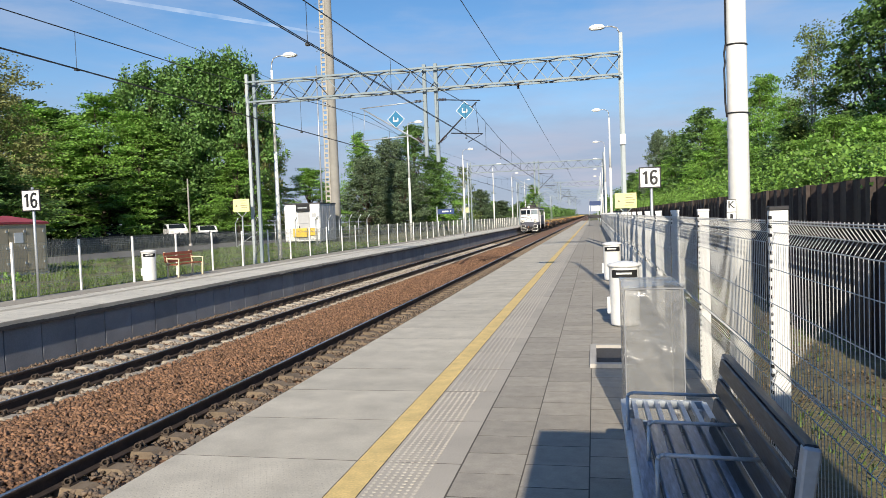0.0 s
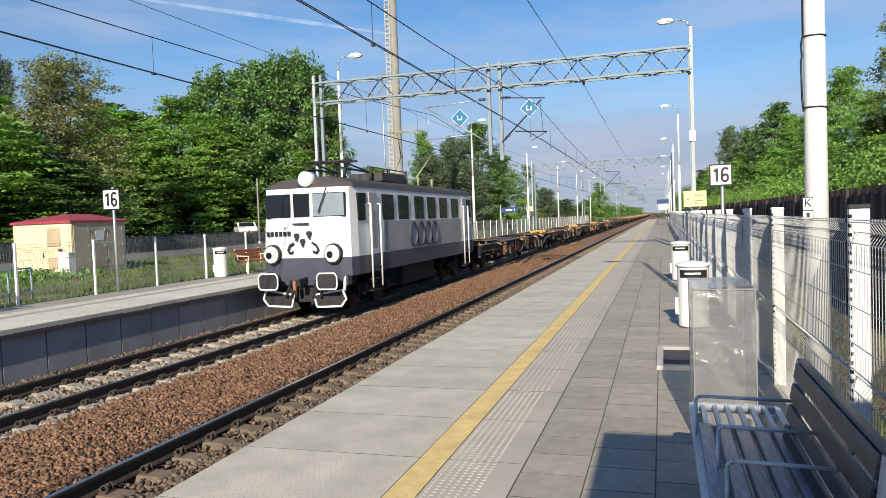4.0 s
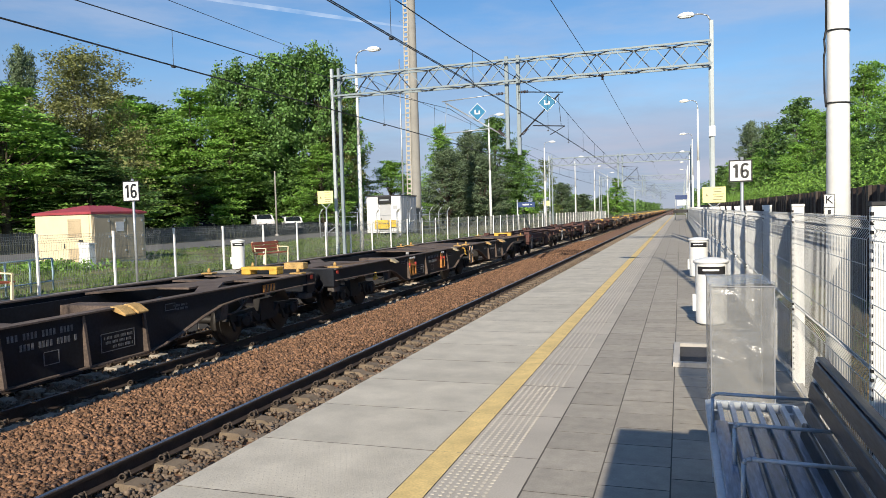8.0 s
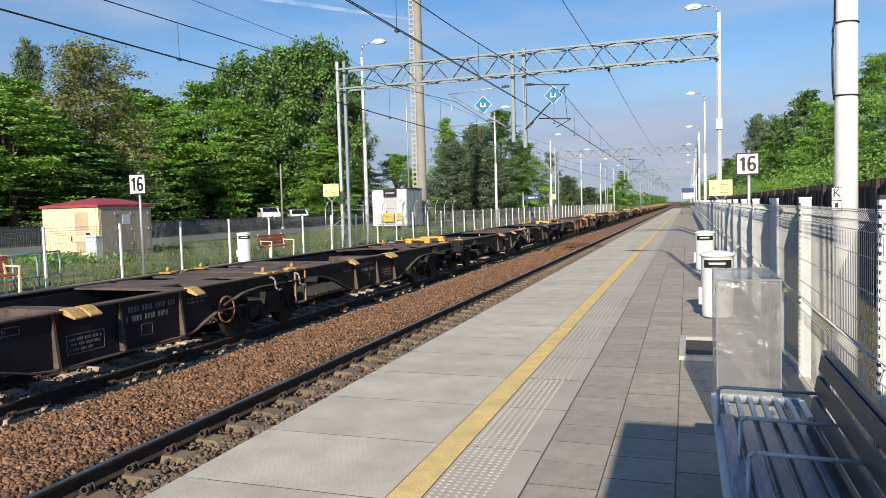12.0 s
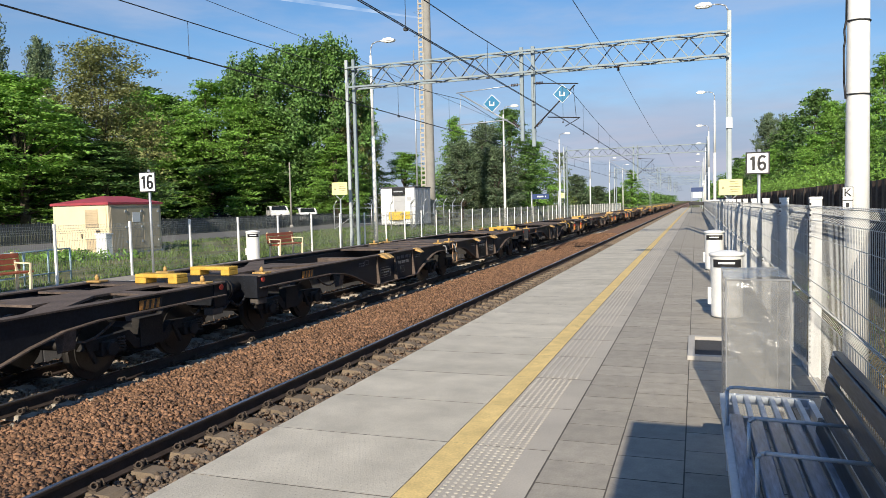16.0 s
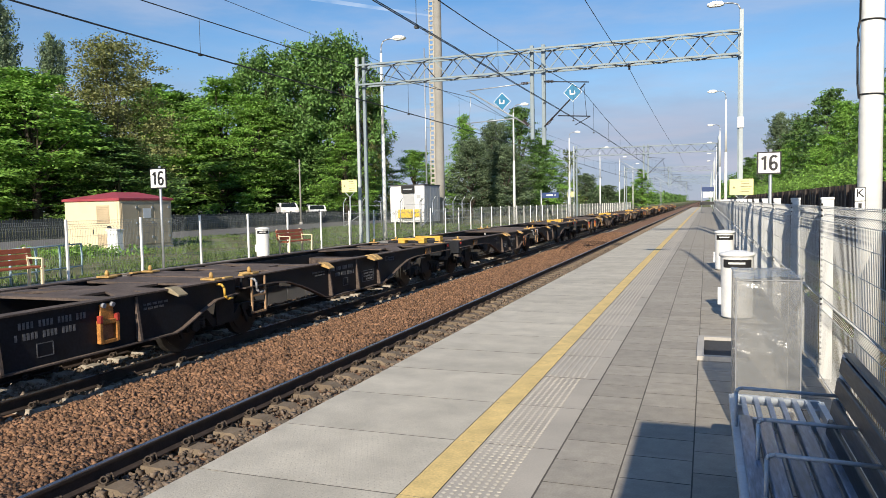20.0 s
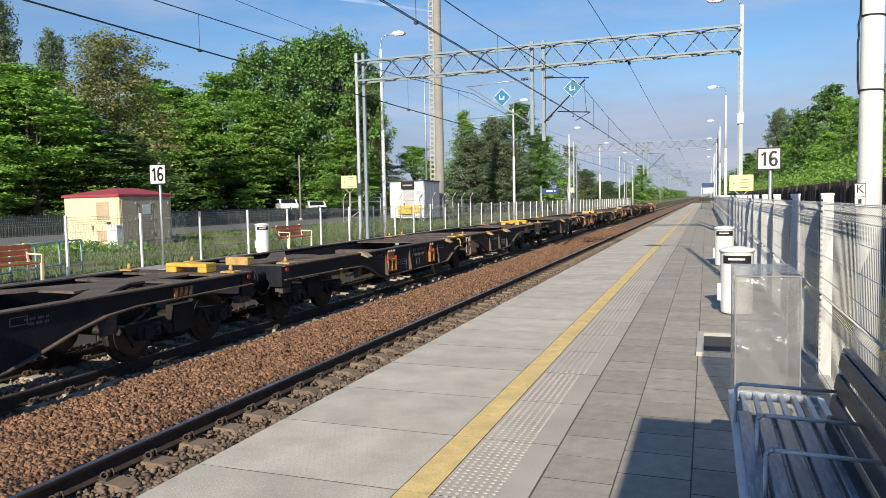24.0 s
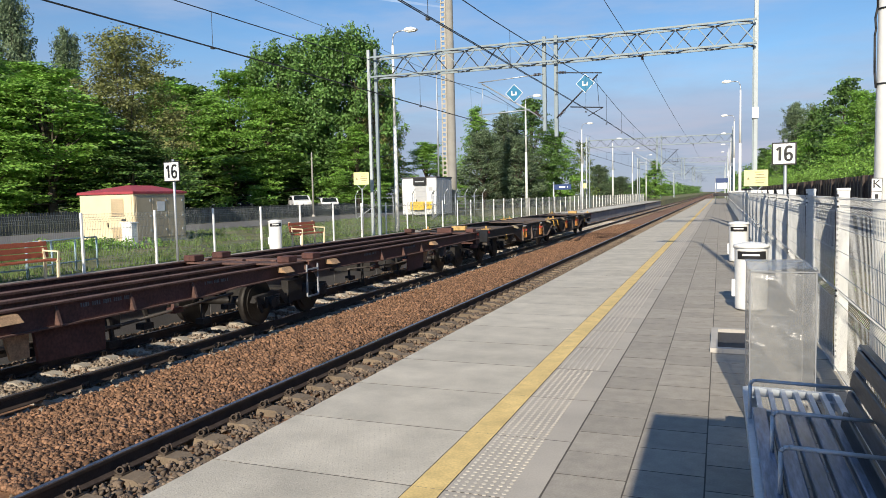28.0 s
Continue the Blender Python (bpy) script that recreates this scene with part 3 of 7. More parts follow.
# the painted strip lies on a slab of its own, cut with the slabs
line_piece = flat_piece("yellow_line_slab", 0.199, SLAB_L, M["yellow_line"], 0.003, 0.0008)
for i in range(105):
    piece("yellow_line_slab", line_piece, platform, (-1.6405, SLAB_Y0 + SLAB_L * i, 0.001))
bm = bmesh.new()
box(bm, -1.6405, -1.4415, far_y, NEAR_END, -0.0025, 0.001)
part("yellow_line_far", bm, M["yellow_line"], platform)

# small anti-slip bosses moulded into the nearest edge slabs, coloured darker for their shade
bm = bmesh.new()
for i in range(44):
    for j in range(31):
        x, y = NEAR_EDGE + 0.06 + 0.042 * j + 0.021 * (i % 2), 2.75 + 0.042 * i
        if 0.03 < (y - SLAB_Y0) % SLAB_L < SLAB_L - 0.03:
            tube(bm, (x, y, 0), (x, y, 0.0009), 0.0055, 0.0042, n=5)
tagged(part("anti_slip_bosses", bm, M["paver"], platform, "fine moulded bosses on the edge slabs, tinted dark for shade"), kind="stuff")

# raised warning studs near, guiding ribs further on
bm = bmesh.new()
STUD_END = 6.65
for i in range(76):
    y = STUD_END - 0.03 - 0.05 * i
    for j in range(7):
        x = -1.405 + 0.05 * j
        tube(bm, (x, y, 0), (x, y, 0.0035), 0.0145, 0.0105, n=7)
tagged(part("warning_studs", bm, M["stud"], platform, "small pale raised studs"), kind="stuff")
bm = bmesh.new()
for j in range(7):
    x = -1.405 + 0.055 * j
    for i in range(150):
        y = STUD_END + SLAB_L * i
        box(bm, x, x + 0.020, y + 0.03, y + SLAB_L - 0.03, -0.002, 0.005)
tagged(part("guiding_ribs", bm, M["stud"], platform, "pale raised guiding ribs"), kind="stuff")

PAVE_X = [-0.908, -0.492, -0.074, 0.343, 0.70, 1.05]
PAVE_Y = [4.50, 4.30, 4.50, 4.30, 4.50]
PAVE_L = 0.4
for col in range(5):
    w = PAVE_X[col + 1] - PAVE_X[col]
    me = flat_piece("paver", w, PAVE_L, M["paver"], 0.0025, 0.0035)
    for i in range(-4, 60):
        y = PAVE_Y[col] + PAVE_L * i
        piece("paver", me, platform, (PAVE_X[col], y, rng.normal(0, 0.0004)))
bm = bmesh.new()
for col in range(5):
    for i in range(-50, -4):
        y = PAVE_Y[col] + PAVE_L * i
        box(bm, PAVE_X[col] + 0.003, PAVE_X[col + 1] - 0.003, y + 0.003, y + PAVE_L - 0.003, -0.0025, 0)
    for i in range(60, 420):
        y = PAVE_Y[col] + PAVE_L * i
        box(bm, PAVE_X[col] + 0.003, PAVE_X[col + 1] - 0.003, y + 0.003, y + PAVE_L - 0.003, -0.0025, 0)
tagged(part("far_pavers", bm, M["paver"], platform), kind="stuff")

# ---- far platform ----
farp = platform_block("platform_far", FAR_FENCE_X - 0.2, FAR_EDGE - 0.22, -14, FAR_END, "low railway platform of concrete slabs with a panelled edge wall")
edge_lip("edge_nose", FAR_EDGE - 0.001, -1, -14, FAR_END, farp)
# black strip with an uneven upper edge on the lower lip
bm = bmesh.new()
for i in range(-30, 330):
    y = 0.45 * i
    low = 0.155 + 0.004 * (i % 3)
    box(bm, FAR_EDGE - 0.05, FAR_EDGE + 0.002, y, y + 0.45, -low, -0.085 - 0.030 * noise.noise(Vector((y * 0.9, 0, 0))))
tagged(part("drip_stain", bm, M["dull_black"], farp, "black uneven strip along the slab edge"), kind="stuff")
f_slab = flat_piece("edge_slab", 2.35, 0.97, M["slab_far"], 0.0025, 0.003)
f_panel = bmesh.new()
box(f_panel, -0.10, 0.0, 0.012, 0.958, -1.0, -0.15)
f_panel = data_of("wall_panel", soften(f_panel, 0.006), M["edge_wall"])
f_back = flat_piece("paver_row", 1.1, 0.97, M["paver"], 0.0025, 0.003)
for i in range(-14, 110):
    y = 11.65 + 0.97 * i
    piece("edge_slab", f_slab, farp, (FAR_EDGE - 2.35, y, rng.normal(0, 0.0004)))
    piece("wall_panel", f_panel, farp, (FAR_EDGE - 0.10, y, 0))
    piece("paver_row", f_back, farp, (FAR_EDGE - 3.46, y, rng.normal(0, 0.0004)))
bm = bmesh.new()
for i in range(110, 143):
    y = 11.65 + 0.97 * i
    box(bm, FAR_EDGE - 3.4, FAR_EDGE, y + 0.004, y + 0.966, -0.0025, 0)
    box(bm, FAR_EDGE - 0.2, FAR_EDGE - 0.1, y + 0.012, y + 0.958, -1.0, -0.15)
tagged(part("far_slabs", bm, M["slab"], farp), kind="stuff")
bm = bmesh.new()
for j in range(6):
    box(bm, -12.55 - 0.05 * j, -12.525 - 0.05 * j, -2, 60, -0.002, 0.005)
tagged(part("guiding_ribs", bm, M["stud"], farp, "pale raised guiding ribs"), kind="stuff")

# near platform edge wall panels, recessed under the edge slabs
n_panel = bmesh.new()
box(n_panel, 0.0, 0.08, 0.01, 0.985, -1.0, -0.15)
n_panel = data_of("wall_panel", n_panel, M["edge_wall"])
for i in range(40):
    piece("wall_panel", n_panel, platform, (NEAR_EDGE + 0.10, SLAB_Y0 + SLAB_L * i, 0))

# ---- train ----
SEC = 11.74           # length of one wagon section over its couplings
TRAIN_X = FAR_C


def bogie(parent, y):
    """A two-axle bogie: side frames, springs, axle boxes and wheels; the track is at z = 0."""
    bm = bmesh.new()
    for s in (-1, 1):
        prism(bm, [(y - 1.35, 0.50), (y - 1.25, 0.62), (y - 0.45, 0.66), (y - 0.3, 0.50), (y + 0.3, 0.50), (y + 0.45, 0.66), (y + 1.25, 0.62), (y + 1.35, 0.50), (y + 1.1, 0.46), (y + 0.5, 0.52), (y + 0.35, 0.36), (y - 0.35, 0.36), (y - 0.5, 0.52), (y - 1.1, 0.46)], "x", s * 1.02 - 0.06, s * 1.02 + 0.06)
        bar(bm, (s * 1.02, y, 0.36), (s * 1.02, y, 0.8), 0.16, 0.5)
    bar(bm, (-1.05, y, 0.55), (1.05, y, 0.55), 0.4, 0.2)
    b = part("bogie_frame", bm, M["bogie"], parent, "grimy bogie frame")
    for d in (-0.9, 0.9):
        bm = bmesh.new()
        for s in (-1, 1):
            tube(bm, (s * 0.70, y + d, 0.46), (s * 0.82, y + d, 0.46), 0.46, n=20)
            tube(bm, (s * 0.82, y + d, 0.46), (s * 0.84, y + d, 0.46), 0.36, n=20)
        tube(bm, (-0.85, y + d, 0.46), (0.85, y + d, 0.46), 0.08, n=8)
        part("wheelset", bm, M["wheel"], b, "worn steel wheels on an axle")
        for s in (-1, 1):
            bm = bmesh.new()
            box(bm, s * 1.02 - 0.12, s * 1.02 + 0.12, y + d - 0.16, y + d + 0.16, 0.36, 0.58)
            tube(bm, (s * 1.14, y + d, 0.46), (s * 1.20, y + d, 0.46), 0.11, n=10)
            part("axle_box", soften(bm, 0.015), M["bogie"], b)
            bm = bmesh.new()
            for k in range(5):
                ring(bm, (s * 1.05, y + d + 0.27, 0.40 + 0.045 * k), (0, 0, 1), 0.075, 0.018, n=7)
            part("spring", bm, M["dusty_steel"], b)
            bm = bmesh.new()
            bar(bm, (s * 1.09, y + d - 0.42, 0.62), (s * 1.10, y + d - 0.24, 0.30), 0.05, 0.06)
            part("brake_hanger", bm, M["bogie"], b)
    return b


def wagon(kind, e, at):
    """One half of an articulated container wagon, z = 0 at the rails. u runs from its buffered end to the
    joint that it shares with the other half; e = 1 turns the buffers toward -y, e = -1 toward +y."""
    red = kind == "red"
    side_m, deck_m = (M["wagon_red"], M["wagon_red_deck"]) if red else (M["wagon_black"], M["wagon_deck"])
    label = {"red": "empty rust-red skeleton container wagon with shallow straight sills", "yellow": "empty black skeleton container wagon with orange brackets on its sills", "black": "empty black skeleton container wagon with deep plain sills", "brake": "empty black skeleton container wagon with a rusty handbrake wheel"}[kind]
    w = thing("container_wagon", at, label, "wagon", "wagons of the freight train")
    top, U = 1.16, SEC

    def Y(u):
        return e * (u - U / 2)

    def slab(bm, x0, x1, u0, u1, z0, z1):
        box(bm, x0, x1, min(Y(u0), Y(u1)), max(Y(u0), Y(u1)), z0, z1)

    c0, a1 = 0.55, U - 0.10
    if red:
        prof = [(c0, top), (a1, top), (a1, top - 0.22), (U - 2.4, top - 0.24), (U - 3.0, top - 0.28), (4.8, top - 0.28), (4.2, top - 0.24), (c0, top - 0.22)]
        belly = 0.265
    else:
        if kind == "yellow":
            prof = [(c0, top), (a1, top), (a1, 0.90), (11.05, 0.86), (10.7, 0.73), (10.2, 0.52), (10.0, 0.47), (5.2, 0.47), (4.95, 0.52), (4.3, 0.78), (4.0, 0.85), (3.6, 0.87), (c0, 0.90)]
        else:
            prof = [(c0, top), (a1, top), (a1, 0.97), (10.7, 0.975), (10.2, 0.93), (9.7, 0.80), (9.1, 0.59), (8.75, 0.46), (8.5, 0.42), (5.85, 0.42), (5.55, 0.46), (5.1, 0.58), (4.5, 0.77), (4.0, 0.89), (3.4, 0.945), (c0, 0.95)]
        belly = top - min(z for _, z in prof) - 0.02
    for s in (-1, 1):
        bm = bmesh.new()
        prism(bm, [(Y(u), z) for u, z in prof], "x", s * 1.30 - 0.02, s * 1.30 + 0.02)
        sill = part("side_sill", bm, side_m, w, "shallow rust-red side sill" if red else "deep black side sill")
        bm = bmesh.new()
        low = prof[2:]
        for p, q in zip(low, low[1:]):
            bar(bm, (s * 1.325, Y(p[0]), p[1]), (s * 1.325, Y(q[0]), q[1]), 0.14, 0.020)
        part("bottom_flange", bm, deck_m, sill, "dusty bottom flange")
        bm = bmesh.new()
        slab(bm, s * 1.30 - (0.075 if red else 0.13), s * 1.30 + 0.07, c0, a1, top, top + 0.025)
        part("top_flange", bm, deck_m, sill, "dusty top flange")
        for u in ((5.75, 7.0, 8.3) if red else (5.4, 7.0, 9.25) if kind == "yellow" else (5.95, 7.12, 8.45)):
            bm = bmesh.new()
            prism(bm, [(s * 1.32, top - 0.02), (s * 1.335, top - 0.02), (s * 1.415, top - belly), (s * 1.32, top - belly)], "y", Y(u) - 0.022, Y(u) + 0.022)
            part("stiffener", bm, deck_m, sill)
    if red:
        for x in (-0.42, 0.42):
            bm = bmesh.new()
            slab(bm, x - 0.085, x + 0.085, c0, a1, top - 0.02, top + 0.015)
            slab(bm, x - 0.02, x + 0.02, c0, a1, top - 0.32, top - 0.02)
            part("centre_sill", bm, deck_m, w, "long straight red-brown deck beam")
        for u, wide, drop in ((0.75, 0.36, 0.0), (2.6, 0.2, 0.14), (4.6, 0.2, 0.14), (6.6, 0.2, 0.14), (8.6, 0.2, 0.14), (10.2, 0.2, 0.14), (U - 0.4, 0.36, 0.0)):
            bm = bmesh.new()
            slab(bm, -1.28, 1.28, u - wide / 2, u + wide / 2, top - 0.03 - drop, top + 0.01 - drop)
            slab(bm, -1.28, 1.28, u - 0.02, u + 0.02, top - 0.26, top - 0.03 - drop)
            part("cross_member", bm, deck_m, w)
    else:
        bm = bmesh.new()
        slab(bm, -0.17, 0.17, c0, a1, top - 0.42, top - 0.18)
        part("centre_sill", bm, deck_m, w)
        # end bay over the buffers, wide tapering arms, lowered plates in the open middle, slotted deck by the joint
        for name, x0, x1, u0, u1, dz in (("deck_plate", -1.18, 1.18, 0.56, 1.05, 0.0), ("deck_plate", -0.36, 0.36, 1.05, 3.6, -0.003), ("cross_member", -1.18, 1.18, 1.85, 2.15, -0.006), ("cross_member", -1.18, 1.18, 4.75, 5.2, -0.15), ("cross_member", -1.18, 1.18, 7.15, 7.5, -0.15), ("cross_member", -1.18, 1.18, 8.75, 9.05, -0.004), ("deck_plate", -0.40, 0.40, 9.05, U - 0.1, -0.008), ("cross_member", -1.18, 1.18, 9.75, 10.15, -0.004), ("deck_plate", -1.18, 1.18, 10.75, U - 0.1, 0.0)):
            bm = bmesh.new()
            slab(bm, x0, x1, u0, u1, top + dz - 0.03, top + dz + 0.006)
            if dz < -0.1:
                slab(bm, x0, x1, u0, u0 + 0.03, top - 0.34, top + dz - 0.03)
                slab(bm, x0, x1, u1 - 0.03, u1, top - 0.34, top + dz - 0.03)
            part(name, bm, deck_m, w)
        for s in (-1, 1):
            bm = bmesh.new()
            prism(bm, [(s * 1.18, Y(4.55)), (s * 1.18, Y(3.9)), (s * 0.36, Y(2.5)), (s * 0.36, Y(3.3))], "z", top - 0.035, top + 0.003)
            part("diagonal_arm", bm, deck_m, w, "slanting deck arm")
            bm = bmesh.new()
            prism(bm, [(s * 1.18, Y(9.05)), (s * 1.18, Y(9.5)), (s * 0.40, Y(10.0)), (s * 0.40, Y(9.6))], "z", top - 0.035, top + 0.003)
            part("diagonal_arm", bm, deck_m, w, "slanting deck arm")
    # added dark sheet along the far side, keeps the pits below the deck dark
    bm = bmesh.new()
    slab(bm, -1.14, -1.10, c0 + 0.1, a1 - 0.1, 0.56, top - 0.06)
    part("inner_web", bm, side_m, w, "added dark sheet behind the open deck pits")
    # buffered end
    bm = bmesh.new()
    slab(bm, -1.25, 1.25, c0 - 0.05, c0 + 0.05, top - 0.40, top + 0.01)
    beam = part("end_beam", bm, side_m, w)
    for s in (-1, 1):
        bm = bmesh.new()
        tube(bm, (s * 0.875, Y(c0), 0.97), (s * 0.875, Y(0.07), 0.97), 0.09, n=12)
        tube(bm, (s * 0.875, Y(0.07), 0.97), (s * 0.875, Y(0.01), 0.97), 0.22, n=14)
        part("buffer", bm, M["bogie"], beam)
    bm = bmesh.new()
    bar(bm, (0, Y(c0), 0.95), (0, Y(0.0), 0.90), 0.10, 0.14)
    part("coupling", bm, M["bogie"], beam)
    for x, dip in ((0.45, 0.34), (-0.5, 0.28), (1.05, 0.22)):
        bm = bmesh.new()
        pts = [(x, Y(c0 - 0.52 * k / 6), 0.86 - dip * math.sin(math.pi * k / 7)) for k in range(7)]
        for p, q in zip(pts, pts[1:]):
            tube(bm, p, q, 0.026, n=6)
        part("brake_hose", bm, M["rubber"], beam, "black hanging brake hose")
    bm = bmesh.new()
    slab(bm, 1.05, 1.34, c0 - 0.09, c0 - 0.05, 0.76, top + 0.02)
    slab(bm, 1.31, 1.34, c0 - 0.05, c0 + 0.28, 0.76, top)
    corner = part("corner_plate", soften(bm, 0.006), side_m, beam, "dark corner plate over the buffer")
    bm = bmesh.new()
    tube(bm, (1.34, Y(c0 + 0.10), 1.10), (1.37, Y(c0 + 0.10), 1.10), 0.05, n=10)
    part("tail_lamp", bm, M["lamp_red"], corner, "small red lamp")
    bm = bmesh.new()
    slab(bm, 1.12, 1.30, c0 - 0.02, c0 + 0.30, 0.62, 0.75)
    part("valve_box", soften(bm, 0.015), M["dusty_steel"] if not red else M["wagon_red"], beam, "dusty valve box")
    bm = bmesh.new()
    pts = [(1.22, Y(3.0 + 0.18 * k), 0.86 - 0.2 * math.sin(math.pi * k / 6)) for k in range(7)]
    for p, q in zip(pts, pts[1:]):
        tube(bm, p, q, 0.018, n=6)
    part("brake_pipe", bm, M["dusty_steel"], beam, "thin bent brake pipe")
    bm = bmesh.new()
    prism(bm, [(1.18, 0.88), (1.36, 0.88), (1.32, 0.62), (1.22, 0.58)], "y", Y(3.9) - 0.10, Y(3.9) + 0.10)
    part("hanger_plate", bm, M["dusty_steel"], w, "pale hanger below the sill")
    bm = bmesh.new()
    if red or kind == "yellow":
        slab(bm, -0.10, 0.44, 0.62, 0.86, top + 0.01, top + 0.17)
        part("lock_box", soften(bm, 0.012), M["wagon_red"] if red else M["lock_yellow"], w, "rust-red lock box on the deck" if red else "ochre lock box on the deck")
    else:
        slab(bm, -0.30, 0.62, 0.60, 0.90, top + 0.11, top + 0.18)
        for x0, x1 in ((-0.30, -0.06), (0.42, 0.62)):
            slab(bm, x0, x1, 0.60, 0.90, top + 0.01, top + 0.11)
        part("lock_box", soften(bm, 0.012), M["wagon_yellow"], w, "yellow lock bridge standing on the deck")
    bogie(w, Y(2.1))
    if e > 0:
        bogie(w, Y(U - 0.12))
    bm = bmesh.new()
    tube(bm, (0.5, Y(5.2), 0.62), (0.5, Y(6.6), 0.62), 0.17, n=12)
    slab(bm, -0.6, 0.6, 7.2, 7.5, 0.5, 0.8)
    part("brake_gear", bm, M["bogie"], w)
    # faded writing: rows of short bars, and outlined boxes
    rows = [(6.1, 1.06, 0.9, 0.055), (8.6, 1.06, 0.6, 0.05)] if red else [(7.25, 0.97, 1.05, 0.085), (7.25, 0.83, 0.95, 0.085), (8.65 if kind != "yellow" else 9.4, 0.98, 0.5, 0.035), (8.65 if kind != "yellow" else 9.4, 0.92, 0.42, 0.035), (6.2, 0.74, 0.55, 0.04), (6.2, 0.67, 0.55, 0.04), (6.2, 0.60, 0.40, 0.04), (4.9, 1.02, 0.35, 0.035), (4.9, 0.96, 0.30, 0.035)]
    bm = bmesh.new()
    for k, (u, z, wide, high) in enumerate(rows):
        at_u, i = u, 0
        while at_u < u + wide:
            if (i * 7 + k * 3) % 5:
                slab(bm, 1.322, 1.326, at_u, at_u + high * 0.42, z, z + high)
            at_u += high * 0.68
            i += 1
    tagged(part("marking", bm, M["mark_faint"], w, "faded grey rows of painted writing"), kind="stuff")
    if not red:
        bm = bmesh.new()
        for u, z, wide, high in ((6.15, 0.56, 0.66, 0.26), (7.55, 0.58, 0.24, 0.17), (5.2, 0.98, 0.24, 0.10)):
            for z0, z1, u0, u1 in ((z, z + 0.012, u, u + wide), (z + high, z + high + 0.012, u, u + wide), (z, z + high, u, u + 0.014), (z, z + high, u + wide, u + wide + 0.014)):
                slab(bm, 1.322, 1.3255, u0, u1, z0, z1)
        tagged(part("marking_frame", bm, M["mark_faint"], w, "thin faded painted frames"), kind="stuff")
    if not red:
        locks = ((4.05, 0.26, "wagon_tan"), (10.0, 0.22, "wagon_tan")) if kind == "yellow" else ((8.72, 0.24, "lock_yellow"), (6.47, 0.22, "lock_yellow"), (6.20, 0.22, "lock_yellow"))
        for u, wide, mat in locks:
            bm = bmesh.new()
            prism(bm, [(1.28, top + 0.045), (1.40, top + 0.035), (1.56, top - 0.07), (1.55, top - 0.10), (1.33, top - 0.03)], "y", Y(u) - wide / 2, Y(u) + wide / 2)
            part("folded_lock", soften(bm, 0.008), M[mat], w, "folded steel container lock")
        # deck locks: flat arms with a pin at the joint, 
        for u in (c0 + 0.35, U - 0.55):
            for s in (-1, 1):
                bm = bmesh.new()
                slab(bm, s * 1.16 - 0.15, s * 1.16 + 0.15, u - 0.11, u + 0.11, top + 0.025, top + 0.06)
                if u > 5:
                    slab(bm, s * 1.16 + 0.10 * s - 0.05, s * 1.16 + 0.10 * s + 0.05, u + 0.16, u + 0.42, top + 0.025, top + 0.055)
                lock = part("container_lock", soften(bm, 0.008), M["wagon_dull"], w, "flat dull yellow container lock")
                bm = bmesh.new()
                lathe(bm, [(0.035, 0.0), (0.04, 0.05), (0.025, 0.09), (0.008, 0.105)], 10, (s * 1.16, Y(u), top + 0.06))
                part("twist_pin", bm, M["wagon_dull"], lock)
        # bent yellow rail by the joint
        bm = bmesh.new()
        u = U - 0.62 if e > 0 else U - 0.32
        pts = [(1.30, 0.0, 1.12), (1.42, 0.0, 1.12), (1.45, 0.03, 1.06), (1.45, 0.05, 0.92), (1.45, 0.12, 0.86), (1.45, 0.26, 0.86)]
        pts = [(x, Y(u) + d, z) for x, d, z in pts]
        for p, q in zip(pts, pts[1:]):
            tube(bm, p, q, 0.022, n=6)
        part("hand_rail", bm, M["wagon_yellow"] if kind == "yellow" else M["mark_white"], w, "bent yellow rail" if kind == "yellow" else "bent pale rail")
    if kind in ("black", "brake"):
        bm = bmesh.new()
        slab(bm, 1.325, 1.345, 2.15, 2.60, 0.965, 1.11)
        warn = part("warning_plate", soften(bm, 0.004), M["wagon_orange"], w, "orange plate with dark slanting stripes")
        for k in range(4):
            bm = bmesh.new()
            q = Y(2.20 + 0.115 * k)
            prism(bm, [(q, 0.97), (q + 0.045, 0.97), (q + 0.085, 1.105), (q + 0.04, 1.105)], "x", 1.345, 1.350)
            part("stripe", bm, M["sign_black"], warn)
        if e < 0:
            bm = bmesh.new()
            for p, q in (((11.0, 1.14), (11.0, 0.48)), ((11.42, 1.14), (11.42, 0.48)), ((11.0, 0.49), (11.42, 0.49)), ((11.0, 0.80), (11.42, 0.80))):
                bar(bm, (1.37, Y(p[0]), p[1]), (1.37, Y(q[0]), q[1]), 0.035, 0.035)
            part("step", bm, M["rusty_tan"], w, "rusty tan hanging step iron")
    if kind == "yellow":
        for u, half in ((5.70, 0.25), (8.67, 0.15)):
            y = Y(u)
            bm = bmesh.new()
            box(bm, 1.325, 1.355, y - half + 0.03, y + half - 0.03, 0.86, 1.12)
            plate = part("bracket_plate", soften(bm, 0.008), M["wagon_orange"], w, "worn mustard plate on the sill")
            for d in ((-half, 0.0, half) if half > 0.2 else (-half, half)):
                bm = bmesh.new()
                box(bm, 1.33, 1.40, y + d - 0.026, y + d + 0.026, 0.58, 0.90)
                part("bracket_leg", soften(bm, 0.006), M["wagon_orange"], plate)
            for z0, z1 in ((0.57, 0.62), (0.84, 0.90)):
                bm = bmesh.new()
                box(bm, 1.335, 1.395, y - half, y + half, z0, z1)
                part("bracket_bar", soften(bm, 0.005), M["wagon_orange"], plate)
            bm = bmesh.new()
            box(bm, 1.322, 1.334, y - half, y + half, 0.62, 0.86)
